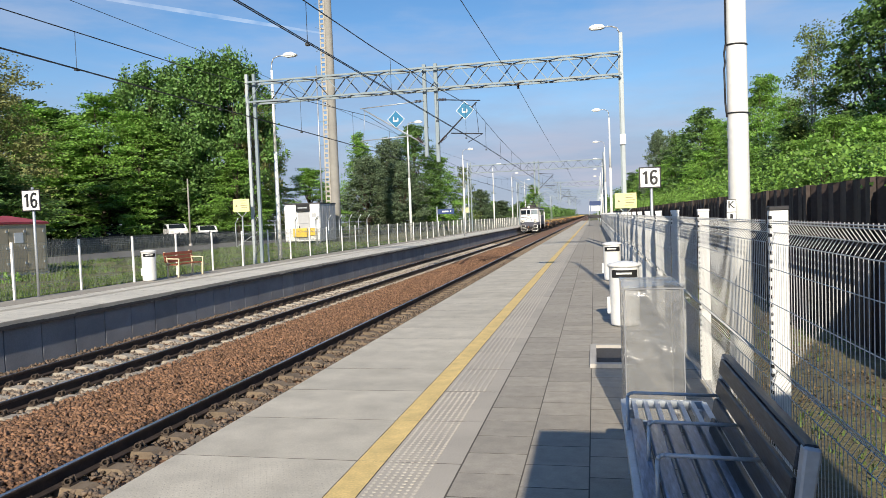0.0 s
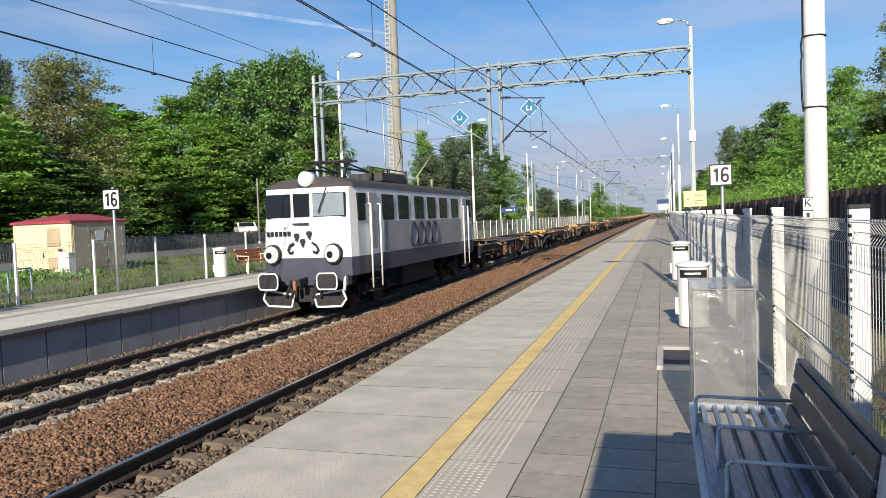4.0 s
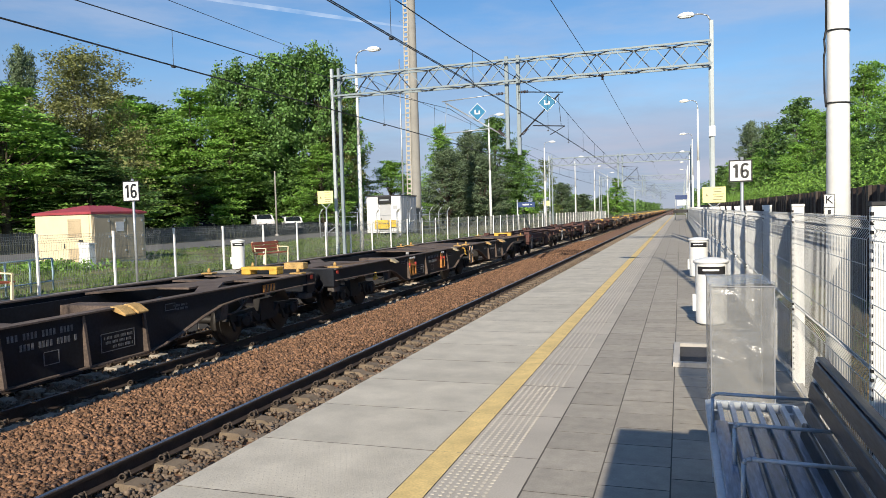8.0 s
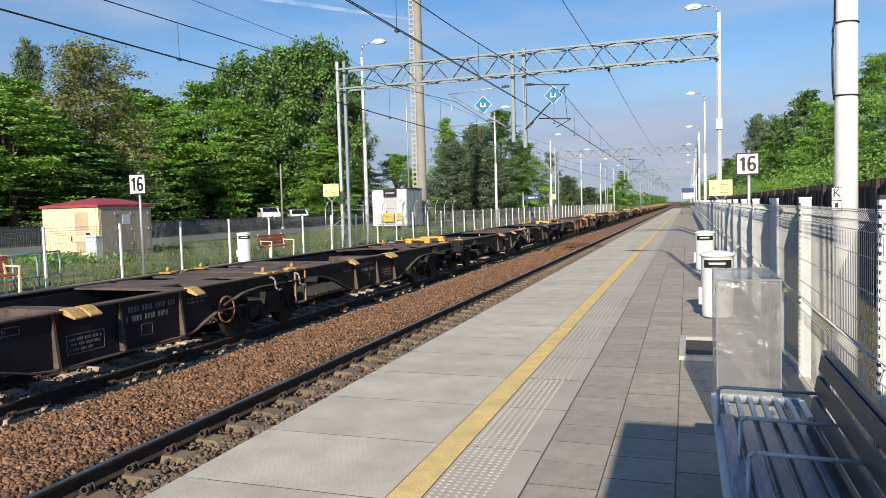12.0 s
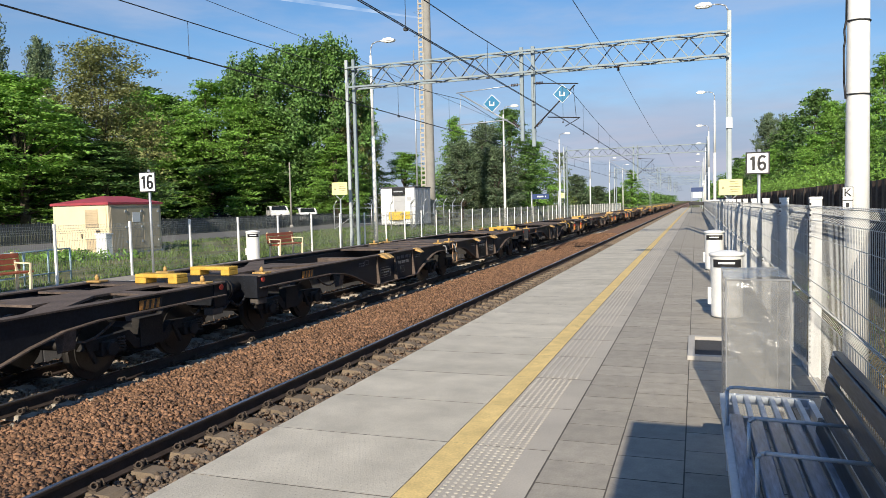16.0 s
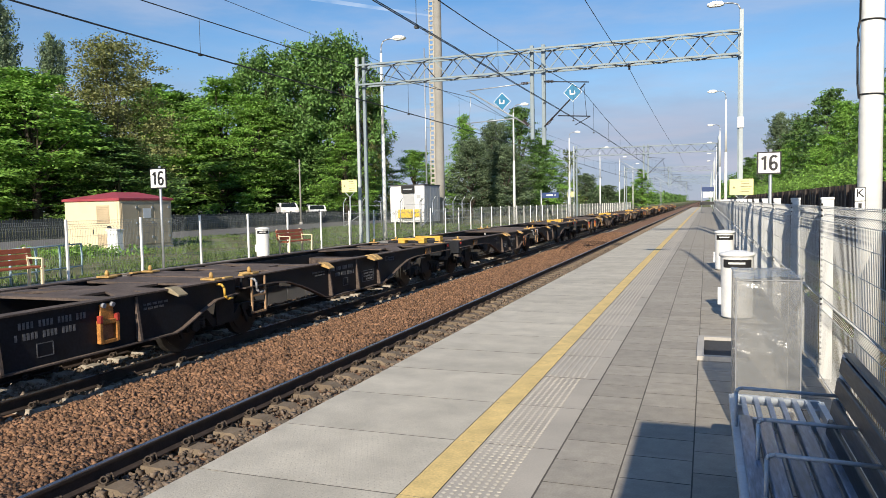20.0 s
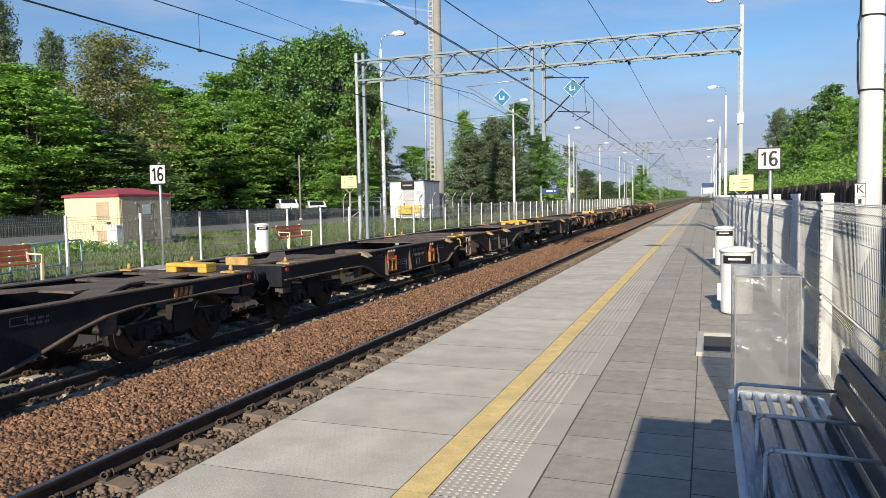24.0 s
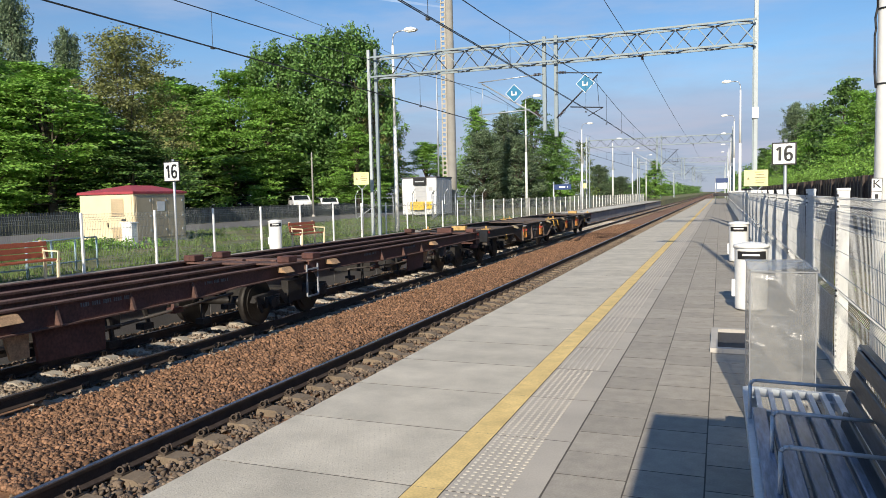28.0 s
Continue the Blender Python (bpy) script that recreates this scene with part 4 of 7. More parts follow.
            part("bracket_back", bm, M["rusty"], plate, "rusty back of the bracket")
            for d in (-half, half):
                bm = bmesh.new()
                box(bm, 1.34, 1.41, y + d - 0.03, y + d + 0.03, 0.86, 0.97)
                part("bracket_lug", soften(bm, 0.01), M["lamp_red"], plate, "faded red lug")
            for d in ((-0.17, 0.0, 0.17) if half > 0.2 else (-0.08, 0.08)):
                bm = bmesh.new()
                tube(bm, (1.345, y + d, 1.11), (1.40, y + d, 1.10), 0.034, n=10)
                part("bolt_head", bm, M["mark_white"], plate, "pale bolt head")
        bm = bmesh.new()
        pts = [(2.95, 0.90), (2.95, 0.76), (2.87, 0.71), (2.80, 0.76)]
        for p, q in zip(pts, pts[1:]):
            bar(bm, (1.34, Y(p[0]), p[1]), (1.34, Y(q[0]), q[1]), 0.05, 0.055)
        bar(bm, (1.34, Y(2.95), 0.76), (1.34, Y(3.06), 0.73), 0.05, 0.05)
        part("tie_hook", bm, M["wagon_yellow"], w, "yellow double hook below the sill")
    elif kind == "brake":
        bm = bmesh.new()
        ring(bm, (1.40, Y(9.6), 0.70), (1, 0, 0), 0.23, 0.02, n=20)
        bar(bm, (1.40, Y(9.6) - 0.23, 0.70), (1.40, Y(9.6) + 0.23, 0.70), 0.03, 0.03)
        part("handbrake_wheel", bm, M["rusty"], w, "rusty handbrake wheel")
    elif red:
        for k in range(9):
            bm = bmesh.new()
            u = 4.2 + 0.66 * k
            d = 0.20 + 0.14 * ((k * 5) % 3)
            bar(bm, (1.05, Y(u), 0.90), (1.12 - 0.05 * (k % 2), Y(u + 0.10 * (k % 3 - 1)), 0.90 - d), 0.05, 0.05)
            slab(bm, 1.0, 1.16, u - 0.10, u + 0.10, 0.86 - d, 0.90 - d + 0.05)
            part("hanger", bm, M["bogie"] if k % 3 else M["wagon_red"], w)
        bm = bmesh.new()
        tube(bm, (1.10, Y(4.0), 0.72), (1.10, Y(7.0), 0.66), 0.025, n=6)
        tube(bm, (1.10, Y(7.0), 0.66), (1.10, Y(9.6), 0.78), 0.025, n=6)
        part("brake_rod", bm, M["dusty_steel"], w)
        bm = bmesh.new()
        prism(bm, [(Y(5.45), 0.93), (Y(5.5), 0.45), (Y(6.55), 0.42), (Y(6.55), 0.93)], "x", 1.24, 1.29)
        panel = part("belly_panel", bm, M["wagon_red"], w, "deep rusty panel below the sill")
        bm = bmesh.new()
        prism(bm, [(Y(5.05), 0.93), (Y(5.15), 0.55), (Y(5.40), 0.55), (Y(5.40), 0.93)], "x", 1.22, 1.26)
        part("side_plate", bm, M["rusty_tan"], panel, "tan plate")
        for u in (0.85, U - 0.45):
            for s in (-1, 1):
                bm = bmesh.new()
                slab(bm, s * 1.15 - 0.14, s * 1.15 + 0.14, u - 0.16, u + 0.16, top + 0.02, top + 0.15)
                part("corner_post", soften(bm, 0.015), M["wagon_red"], w, "rust-red corner lock")
        for u in (U - 0.9, 5.0):
            bm = bmesh.new()
            prism(bm, [(1.30, top - 0.02), (1.42, top - 0.03), (1.52, top - 0.13), (1.33, top - 0.12)], "y", Y(u) - 0.16, Y(u) + 0.16)
            part("folded_lock", soften(bm, 0.008), M["rusty_tan"], w, "folded tan container lock")
        bm = bmesh.new()
        u = U - 0.35 if e < 0 else 0.9
        for p, q in (((1.36, u, 1.1), (1.36, u, 0.45)), ((1.36, u + 0.42, 1.1), (1.36, u + 0.42, 0.45)), ((1.36, u, 0.45), (1.36, u + 0.42, 0.45)), ((1.36, u, 1.0), (1.36, u + 0.42, 1.0))):
            bar(bm, (p[0], Y(p[1]), p[2]), (q[0], Y(q[1]), q[2]), 0.03, 0.03)
        part("step", bm, M["mark_white"], w, "pale step iron")
    return w


# halves are counted from the locomotive; s0 is the place of the first coupling at zero travel
S0 = 157.56 - 4 * SEC
FIRST = {}
train = []
BRACKETS_AHEAD, BRACKETS_BEHIND = (-2, 0, 1, 6, 11, 13, 15, 19), (9, 10, 16, 17, 19)
for k in range(44):
    i = k - 4
    pair, e = i // 2, 1 if i % 2 == 0 else -1
    if pair in (2, 3, 18):
        kind = "red"
    else:
        kind = "yellow" if pair in (BRACKETS_AHEAD if e > 0 else BRACKETS_BEHIND) else "brake" if e > 0 and pair in (-1, 4, 7, 12) else "black"
    at = (TRAIN_X, S0 + 0.45 + SEC * (k + 0.5), RAIL_Z)
    if (kind, e) not in FIRST:
        FIRST[kind, e] = ob = wagon(kind, e, at)
    else:
        ob = copy_thing(FIRST[kind, e], pose(*at))
    train.append((ob, S0 + 0.45 + SEC * (k + 0.5)))


def locomotive(at):
    """A boxy four-axle electric locomotive, front toward -y; y = 0 at the front buffers, z = 0 at the rails."""
    lo = thing("electric_locomotive", at, "white electric locomotive with slate-grey band and dark roof", "locomotive")
    W, L0, L1 = 1.40, 0.55, 14.05

    def skin(name, z0, z1, material, label, w0=W, w1=W):
        bm = bmesh.new()
        def outline(w, d):
            return [(-w + 0.35, L0 + d), (-w + 0.08, L0 + 0.12 + d), (-w, L0 + 0.45 + d), (-w, L1 - 0.45), (-w + 0.08, L1 - 0.12), (-w + 0.35, L1), (w - 0.35, L1), (w - 0.08, L1 - 0.12), (w, L1 - 0.45), (w, L0 + 0.45 + d), (w - 0.08, L0 + 0.12 + d), (w - 0.35, L0 + d)]
        a = [bm.verts.new((x, y, z0)) for x, y in outline(w0, 0)]
        b = [bm.verts.new((x, y, z1)) for x, y in outline(w1, 0.10 if z1 > 3 else 0)]
        for i in range(len(a)):
            bm.faces.new((a[i], a[(i + 1) % len(a)], b[(i + 1) % len(a)], b[i]))
        bm.faces.new(a[::-1])
        bm.faces.new(b)
        return part(name, bm, material, lo, label)

    skin("lower_body", 0.95, 1.42, M["loco_grey"], "slate-grey lower body band")
    body = skin("upper_body", 1.42, 3.18, M["loco_white"], "white upper body with dusty, shade-greyed sides", W, W - 0.06)
    # roof: curved shell
    bm = bmesh.new()
    arc = [(-1.36, 3.17), (-1.28, 3.30), (-1.0, 3.41), (-0.5, 3.47), (0.5, 3.47), (1.0, 3.41), (1.28, 3.30), (1.36, 3.17)]
    prism(bm, arc, "y", L0 + 0.35, L1 - 0.35)
    for v in bm.verts:
        if v.co.z > 3.3:
            v.co.y += 0.18 if v.co.y < 3 else -0.18
    part("roof", bm, M["loco_roof"], lo, "dark sooty curved roof")
    # front: windows, lamps, fittings
    yf = L0 + 0.045
    for x0, x1, label in ((-1.20, -0.46, ""), (-0.33, 0.12, ""), (0.26, 1.18, "")):
        bm = bmesh.new()
        box(bm, x0 - 0.02, x1 + 0.02, yf - 0.005, yf + 0.10, 2.44, 3.04)
        frame_part = part("window_frame", soften(bm, 0.02), M["black_iron"], body)
        bm = bmesh.new()
        box(bm, x0, x1, yf - 0.02, yf + 0.08, 2.46, 3.02)
        # the pane at +x is pale blue, the other two dark
        part("pane", bm, M["pane_pale"] if x0 > 0.2 else M["pane_dark"], frame_part, "pale blue windscreen pane" if x0 > 0.2 else "dark windscreen pane")
    for x in (-0.98, 0.86):
        bm = bmesh.new()
        tube(bm, (x, L0 - 0.12, 1.52), (x, L0 + 0.2, 1.52), 0.25, n=24)
        lamp = part("headlight", bm, M["black_iron"], lo)
        bm = bmesh.new()
        tube(bm, (x, L0 - 0.16, 1.52), (x, L0 - 0.12, 1.52), 0.215, n=24)
        part("lens", bm, M["lamp_glass"], lamp, "pale round lamp lens")
        bm = bmesh.new()
        tube(bm, (x - 0.06, L0 - 0.19, 1.50), (x - 0.06, L0 - 0.16, 1.50), 0.085, n=14)
        part("marker_lens", bm, M["pane_dark"], lamp, "small dark marker lens")
    bm = bmesh.new()
    tube(bm, (-0.08, L0 + 0.25, 3.42), (-0.08, L0 + 0.75, 3.42), 0.19, n=24)
    lamp = part("roof_headlight", bm, M["loco_white"], lo, "large white lamp on the roof")
    bm = bmesh.new()
    tube(bm, (-0.08, L0 + 0.22, 3.42), (-0.08, L0 + 0.25, 3.42), 0.155, n=24)
    part("lens", bm, M["lamp_glass"], lamp)
    bm = bmesh.new()
    for x, z in ((-0.24, 1.98), (0.14, 2.03), (-0.06, 1.84)):
        tube(bm, (x, L0 - 0.08, z), (x, L0 + 0.02, z), 0.065, n=12)
        tube(bm, (x, L0 - 0.05, z), (x, L0 - 0.05, z - 0.12), 0.035, n=8)
    part("jumper_sockets", bm, M["black_iron"], lo, "dark cable sockets")
    for q in (-1, 1):
        bm = bmesh.new()
        pts = [(q * 0.28 - 0.05, 1.80), (q * 0.40 - 0.05, 1.74), (q * 0.46 - 0.05, 1.62), (q * 0.40 - 0.05, 1.54), (q * 0.30 - 0.05, 1.58)]
        for a, b in zip(pts, pts[1:]):
            tube(bm, (a[0], L0 - 0.05, a[1]), (b[0], L0 - 0.05, b[1]), 0.028, n=8)
        part("hose", bm, M["rubber"], lo, "curved black brake hose")
    bm = bmesh.new()
    for i in range(6):
        box(bm, -1.18 + 0.13 * i, -1.09 + 0.13 * i, L0 - 0.006, L0 + 0.01, 1.98, 2.10)
    part("front_marking", bm, M["sign_black"], lo, "small black painted bars")
    bm = bmesh.new()
    box(bm, -0.35, 0.12, L0 - 0.03, L0 + 0.02, 2.26, 2.30)
    tube(bm, (0.45, L0 - 0.05, 2.55), (0.72, L0 - 0.05, 3.16), 0.018, n=6)
    part("wiper", bm, M["black_iron"], lo)
    # buffers with white rims, front beam, snow guards
    bm = bmesh.new()
    box(bm, -1.25, 1.25, L0 - 0.05, L0 + 0.25, 0.72, 0.98)
    beam = part("front_beam", soften(bm, 0.02), M["loco_grey"], lo)
    for s in (-1, 1):
        bm = bmesh.new()
        tube(bm, (s * 0.875, L0, 0.86), (s * 0.875, 0.06, 0.86), 0.13, n=14)
        box(bm, s * 0.875 - 0.28, s * 0.875 + 0.28, 0.0, 0.05, 0.68, 1.05)
        buf = part("buffer", soften(bm, 0.012), M["black_iron"], beam, "dark oblong buffer")
        bm = bmesh.new()
        x0, x1, z0, z1 = s * 0.875 - 0.29, s * 0.875 + 0.29, 0.67, 1.06
        for a, b in (((x0, z0 + 0.08), (x0 + 0.05, z0)), ((x0 + 0.05, z0), (x1 - 0.05, z0)), ((x1 - 0.05, z0), (x1, z0 + 0.08)), ((x1, z0 + 0.08), (x1, z1 - 0.08)), ((x1, z1 - 0.08), (x1 - 0.07, z1)), ((x1 - 0.07, z1), (x0 + 0.07, z1)), ((x0 + 0.07, z1), (x0, z1 - 0.08)), ((x0, z1 - 0.08), (x0, z0 + 0.08))):
            bar(bm, (a[0], -0.005, a[1]), (b[0], -0.005, b[1]), 0.035, 0.035)
        part("buffer_rim", bm, M["sign_white"], buf, "white painted buffer rim")
        bm = bmesh.new()
        pts = [(s * 0.30, 0.50), (s * 1.15, 0.62), (s * 1.25, 0.40), (s * 1.10, 0.22), (s * 0.38, 0.20)]
        prism(bm, pts, "y", L0 - 0.18, L0 - 0.10)
        guard = part("rail_guard", bm, M["black_iron"], lo, "black rail guard with white edge")
        bm = bmesh.new()
        for a, b in zip(pts, pts[1:] + pts[:1]):
            bar(bm, (a[0], L0 - 0.19, a[1]), (b[0], L0 - 0.19, b[1]), 0.04, 0.045)
        part("guard_edge", bm, M["sign_white"], guard, "white painted edge")
        bm = bmesh.new()
        bar(bm, (s * 1.15, L0 - 0.1, 0.6), (s * 1.18, L0 - 0.02, 0.95), 0.06, 0.06)
        part("guard_bracket", bm, M["sign_white"], guard)
    bm = bmesh.new()
    bar(bm, (0, L0, 0.86), (0, 0.05, 0.82), 0.12, 0.16)
    for x in (-0.45, -0.3, 0.3, 0.5):
        tube(bm, (x, L0 - 0.03, 0.85), (x * 1.1, 0.25, 0.45), 0.035, n=8)
    part("coupling", bm, M["bogie"], beam, "grimy screw coupling and hoses")
    bm = bmesh.new()
    box(bm, -0.22, -0.12, 0.12, 0.22, 0.62, 0.86)
    part("coupling_hook", soften(bm, 0.02), M["rusty"], beam, "rusty coupling hook")
    bm = bmesh.new()
    box(bm, -1.05, 1.05, L0 + 0.1, L0 + 0.3, 0.30, 0.74)
    part("front_plough", bm, M["black_iron"], lo, "black plate under the front beam")
    # sides: windows, doors, rails, logo rings, skirts
    for s in (-1, 1):
        for y in (1.35, 3.4, 4.8, 6.4, 7.8, 9.3, 10.9, 13.1):
            bm = bmesh.new()
            wide = 0.28 if y in (1.35, 13.1) else 0.45
            box(bm, s * 1.365 - 0.03, s * 1.365 + 0.03, y - wide, y + wide, 2.32, 3.02)
            part("side_window", bm, M["pane_dark"], body, "dark side window")
        for y in (2.15, 12.3):
            bm = bmesh.new()
            box(bm, s * 1.37 - 0.02, s * 1.37 + 0.025, y - 0.28, y + 0.28, 1.2, 3.05)
            door = part("cab_door", soften(bm, 0.01), M["loco_side"], body, "cab door greyed for shade")
            for d in (-0.36, 0.36):
                bm = bmesh.new()
                tube(bm, (s * 1.46, y + d, 0.55), (s * 1.46, y + d, 2.75), 0.028, n=8)
                tube(bm, (s * 1.36, y + d, 2.75), (s * 1.46, y + d, 2.75), 0.02, n=6)
                part("handrail", bm, M["sign_white"], body, "white handrail")
            bm = bmesh.new()
            for z in (0.45, 0.75, 1.05):
                box(bm, s * 1.40 - 0.10, s * 1.40 + 0.06, y - 0.33, y + 0.33, z, z + 0.03)
            part("step", bm, M["black_iron"], lo)
        for k in range(4):
            bm = bmesh.new()
            ring(bm, (s * 1.415, 5.6 + 0.78 * k, 1.86), (1, 0, 0), 0.36, 0.045, n=20)
            part("logo_ring", bm, M["loco_grey"], body, "slate ring painted on the side")
        bm = bmesh.new()
        box(bm, s * 1.345 - 0.02, s * 1.345 + 0.06, 3.0, 11.7, 1.44, 2.28)
        part("side_panel", bm, M["loco_side"], body, "dusty side panel greyed for shade")
        bm = bmesh.new()
        box(bm, s * 1.1 - 0.12, s * 1.1 + 0.12, 4.9, 8.4, 0.35, 0.95)
        part("equipment_box", soften(bm, 0.03), M["bogie"], lo)
    for y in (2.75, 11.75):
        bg = bogie(lo, y)
    # roof gear: lowered pantograph in front, raised pantograph behind
    bm = bmesh.new()
    for x in (-0.5, 0.5):
        tube(bm, (x, 1.9, 3.75), (x, 4.1, 3.72), 0.03, n=6)
        tube(bm, (x, 4.1, 3.72), (x, 2.3, 3.90), 0.025, n=6)
    tube(bm, (-0.8, 2.1, 3.93), (0.8, 2.1, 3.93), 0.035, n=6)
    tube(bm, (-0.8, 2.5, 3.93), (0.8, 2.5, 3.93), 0.035, n=6)
    for x, y in itertools.product((-0.6, 0.6), (2.0, 4.0)):
        tube(bm, (x, y, 3.45), (x, y, 3.75), 0.05, n=8)
    part("lowered_pantograph", bm, M["black_iron"], lo, "dark folded pantograph")
    bm = bmesh.new()
    wire_z = 4.70 - RAIL_Z
    for x in (-0.5, 0.5):
        tube(bm, (x, 8.8, 3.75), (x * 1.3, 10.4, 4.65), 0.03, n=6)
        tube(bm, (x * 1.3, 10.4, 4.65), (x * 0.7, 9.2, wire_z - 0.10), 0.022, n=6)
        tube(bm, (x, 10.4, 3.72), (x, 8.6, 3.72), 0.03, n=6)
    for y in (9.05, 9.4):
        tube(bm, (-0.75, y, wire_z - 0.05), (0.75, y, wire_z - 0.05), 0.017, n=6)
    for x, y in itertools.product((-0.6, 0.6), (8.7, 10.4)):
        tube(bm, (x, y, 3.45), (x, y, 3.75), 0.05, n=8)
    part("raised_pantograph", bm, M["panto"], lo, "pale olive raised pantograph touching the wire")
    bm = bmesh.new()
    box(bm, -0.6, 0.6, 5.0, 6.2, 3.5, 3.75)
    box(bm, -0.35, 0.35, 6.6, 7.9, 3.5, 3.82)
    for y in (4.6, 6.4, 8.2):
        tube(bm, (0.3, y, 3.5), (0.3, y, 3.95), 0.06, n=8)
    tube(bm, (0.3, 4.6, 3.92), (0.3, 8.2, 3.92), 0.02, n=6)
    part("roof_boxes", soften(bm, 0.01), M["loco_roof"], lo, "dark roof boxes and insulators")
    return lo


LOCO_S = S0 - 13.75
loco = locomotive((TRAIN_X, LOCO_S, RAIL_Z))
loco.scale = (0.985, 0.97, 1.07)
train.append((loco, LOCO_S))
TRAVEL = [(0, -7.6), (1, 14.3), (2, 36.2), (3, 58.1), (3.5, 69.0), (5.5, 112.6), (7, 145.1), (8, 166.5), (11, 229.6), (15, 313.8), (17, 355.4), (20, 417.2), (21, 437.5), (25, 518.8), (26, 539.1), (28, 579.7)]


def motions():
    """The train runs along its straight track toward the camera's side and past it."""
    for ob, s in train:
        walk(ob, [(t, pose(TRAIN_X, s - d, RAIL_Z)) for t, d in TRAVEL])

# ---- fences ----
def wire_panel(name, length, z0, z1, folds, material, pitch=0.05, r=0.0025, sides=4):
    """A welded mesh panel in the plane x = 0, from y = 0 to length, with V-shaped folds."""
    v, f = [], []
    levels = [z0]
    for z in folds:
        levels += [z - 0.055, z, z + 0.055]
    levels.append(z1)
    off = {round(z, 4): 0.035 for z in folds}
    ang = [2 * math.pi * i / sides + 0.4 for i in range(sides)]
    n = int(length / pitch)
    for i in range(n + 1):
        y = 0.02 + i * (length - 0.04) / n
        base = len(v)
        for z in levels:
            x = off.get(round(z, 4), 0.0)
            v += [(x + r * math.cos(a), y + r * math.sin(a), z) for a in ang]
        for k in range(len(levels) - 1):
            for j in range(sides):
                p, q = base + k * sides + j, base + k * sides + (j + 1) % sides
                f.append((p, q, q + sides, p + sides))
    for z in [z0 + 0.03, z1 - 0.008] + [q for z in folds for q in (z - 0.055, z, z + 0.055)] + [a + (b - a) * k / 4 for a, b in zip(folds, folds[1:]) for k in (1, 2, 3)]:
        x = off.get(round(z, 4), 0.0) - 0.004
        base = len(v)
        for y in (0, length):
            v += [(x + r * 1.2 * math.cos(a), y, z + r * 1.2 * math.sin(a)) for a in ang]
        for j in range(sides):
            p, q = base + j, base + (j + 1) % sides
            f.append((p, q, q + sides, p + sides))
    return raw(name, v, f, material)


def fence_post(name, w, d, z0, z1):
    bm = bmesh.new()
    box(bm, -d / 2, d / 2, -w / 2, w / 2, z0, z1)
    return data_of(name, soften(bm, 0.004), M["white_post"])


near_fence = thing("platform_fence", (FENCE_X, 0, 0), "white welded mesh fence with square posts along the platform", "fence")
post_me = fence_post("post", 0.06, 0.10, -0.15, 1.62)
bm = bmesh.new()
box(bm, -0.054, 0.054, -0.034, 0.034, 1.62, 1.645)
cap_me = data_of("post_cap", soften(bm, 0.004), M["white_post"])
cap_dark = cap_me.copy()
cap_dark.materials[0] = M["black_iron"]
bm = bmesh.new()
for i in range(30):
    z = 0.12 + 0.05 * i
    box(bm, -0.0515, -0.038, -0.0312, 0.005, z, z + 0.02)
slot_me = data_of("clamp_slots", bm, M["hole"])
post_y = [-3.2, -0.7, 1.8, 4.40, 7.27] + [7.27 + 2.46 * i for i in range(1, 40)]
panel_cache = {}
for i, y in enumerate(post_y):
    p = piece("post", post_me, near_fence, (0, y, 0))
    piece("post_cap", cap_dark if i == 3 else cap_me, p)
    if i < 14:
        tagged(piece("clamp_strip", slot_me, p), kind="stuff")
    if i + 1 < len(post_y):
        length = round(post_y[i + 1] - y - 0.06, 2)
        if length not in panel_cache:
            panel_cache[length] = wire_panel("mesh_panel", length, 0.03, 1.57, (0.71, 1.495), M["wire_white"])
        piece("mesh_panel", panel_cache[length], near_fence, (-0.057, y + 0.03, 0))

far_fence = thing("platform_fence", (FAR_FENCE_X, 0, 0), "pale welded mesh fence behind the far platform", "fence")
fpost = fence_post("post", 0.05, 0.06, -0.15, 1.46)
fpanel = wire_panel("mesh_panel", 2.365, 0.05, 1.42, (0.30, 1.28), M["wire_far"], r=0.0026)
for i in range(-6, 56):
    y = 15.5 + 2.425 * i
    piece("post", fpost, far_fence, (0, y, 0))
    piece("mesh_panel", fpanel, far_fence, (-0.03, y + 0.03, 0))

# blue pipe railing behind the far fence
rail_blue = surf("railing_blue", (0.33, 0.47, 0.55), 0.5, var=0.1, bump=0)
rl = thing("pipe_railing", (-15.3, 0, -0.1), "pale blue pipe railing on the grass", "railing")
for a, b in (((0, 9.2, 0), (0, 12.3, 0)), ((-0.4, 12.6, 0), (-0.9, 15.2, 0))):
    bm = bmesh.new()
    for z in (0.25, 0.86):
        tube(bm, (a[0], a[1], z), (b[0], b[1], z), 0.022, n=6)
    part("rail_pipe", bm, rail_blue, rl)
    for k in range(4):
        bm = bmesh.new()
        x, y = a[0] + (b[0] - a[0]) * k / 3, a[1] + (b[1] - a[1]) * k / 3
        tube(bm, (x, y, 0), (x, y, 0.86), 0.025, n=6)
        part("upright", bm, rail_blue, rl)


# ---- lamps ----
def street_lamp(at, side, height=9.7, r0=0.125, r1=0.055):
    lp = thing("street_lamp", at, "tall white lamp column with a curved arm and pale head", "street lamp", "platform lamps")
    bm = bmesh.new()
    h1 = 5.2
    tube(bm, (0, 0, -0.1), (0, 0, h1), r0, r0 * 0.74, n=20)
    tube(bm, (0, 0, h1), (0, 0, height - 0.6), r0 * 0.66, r1, n=16)
    column = part("column", bm, M["white_pole"], lp)
    bm = bmesh.new()
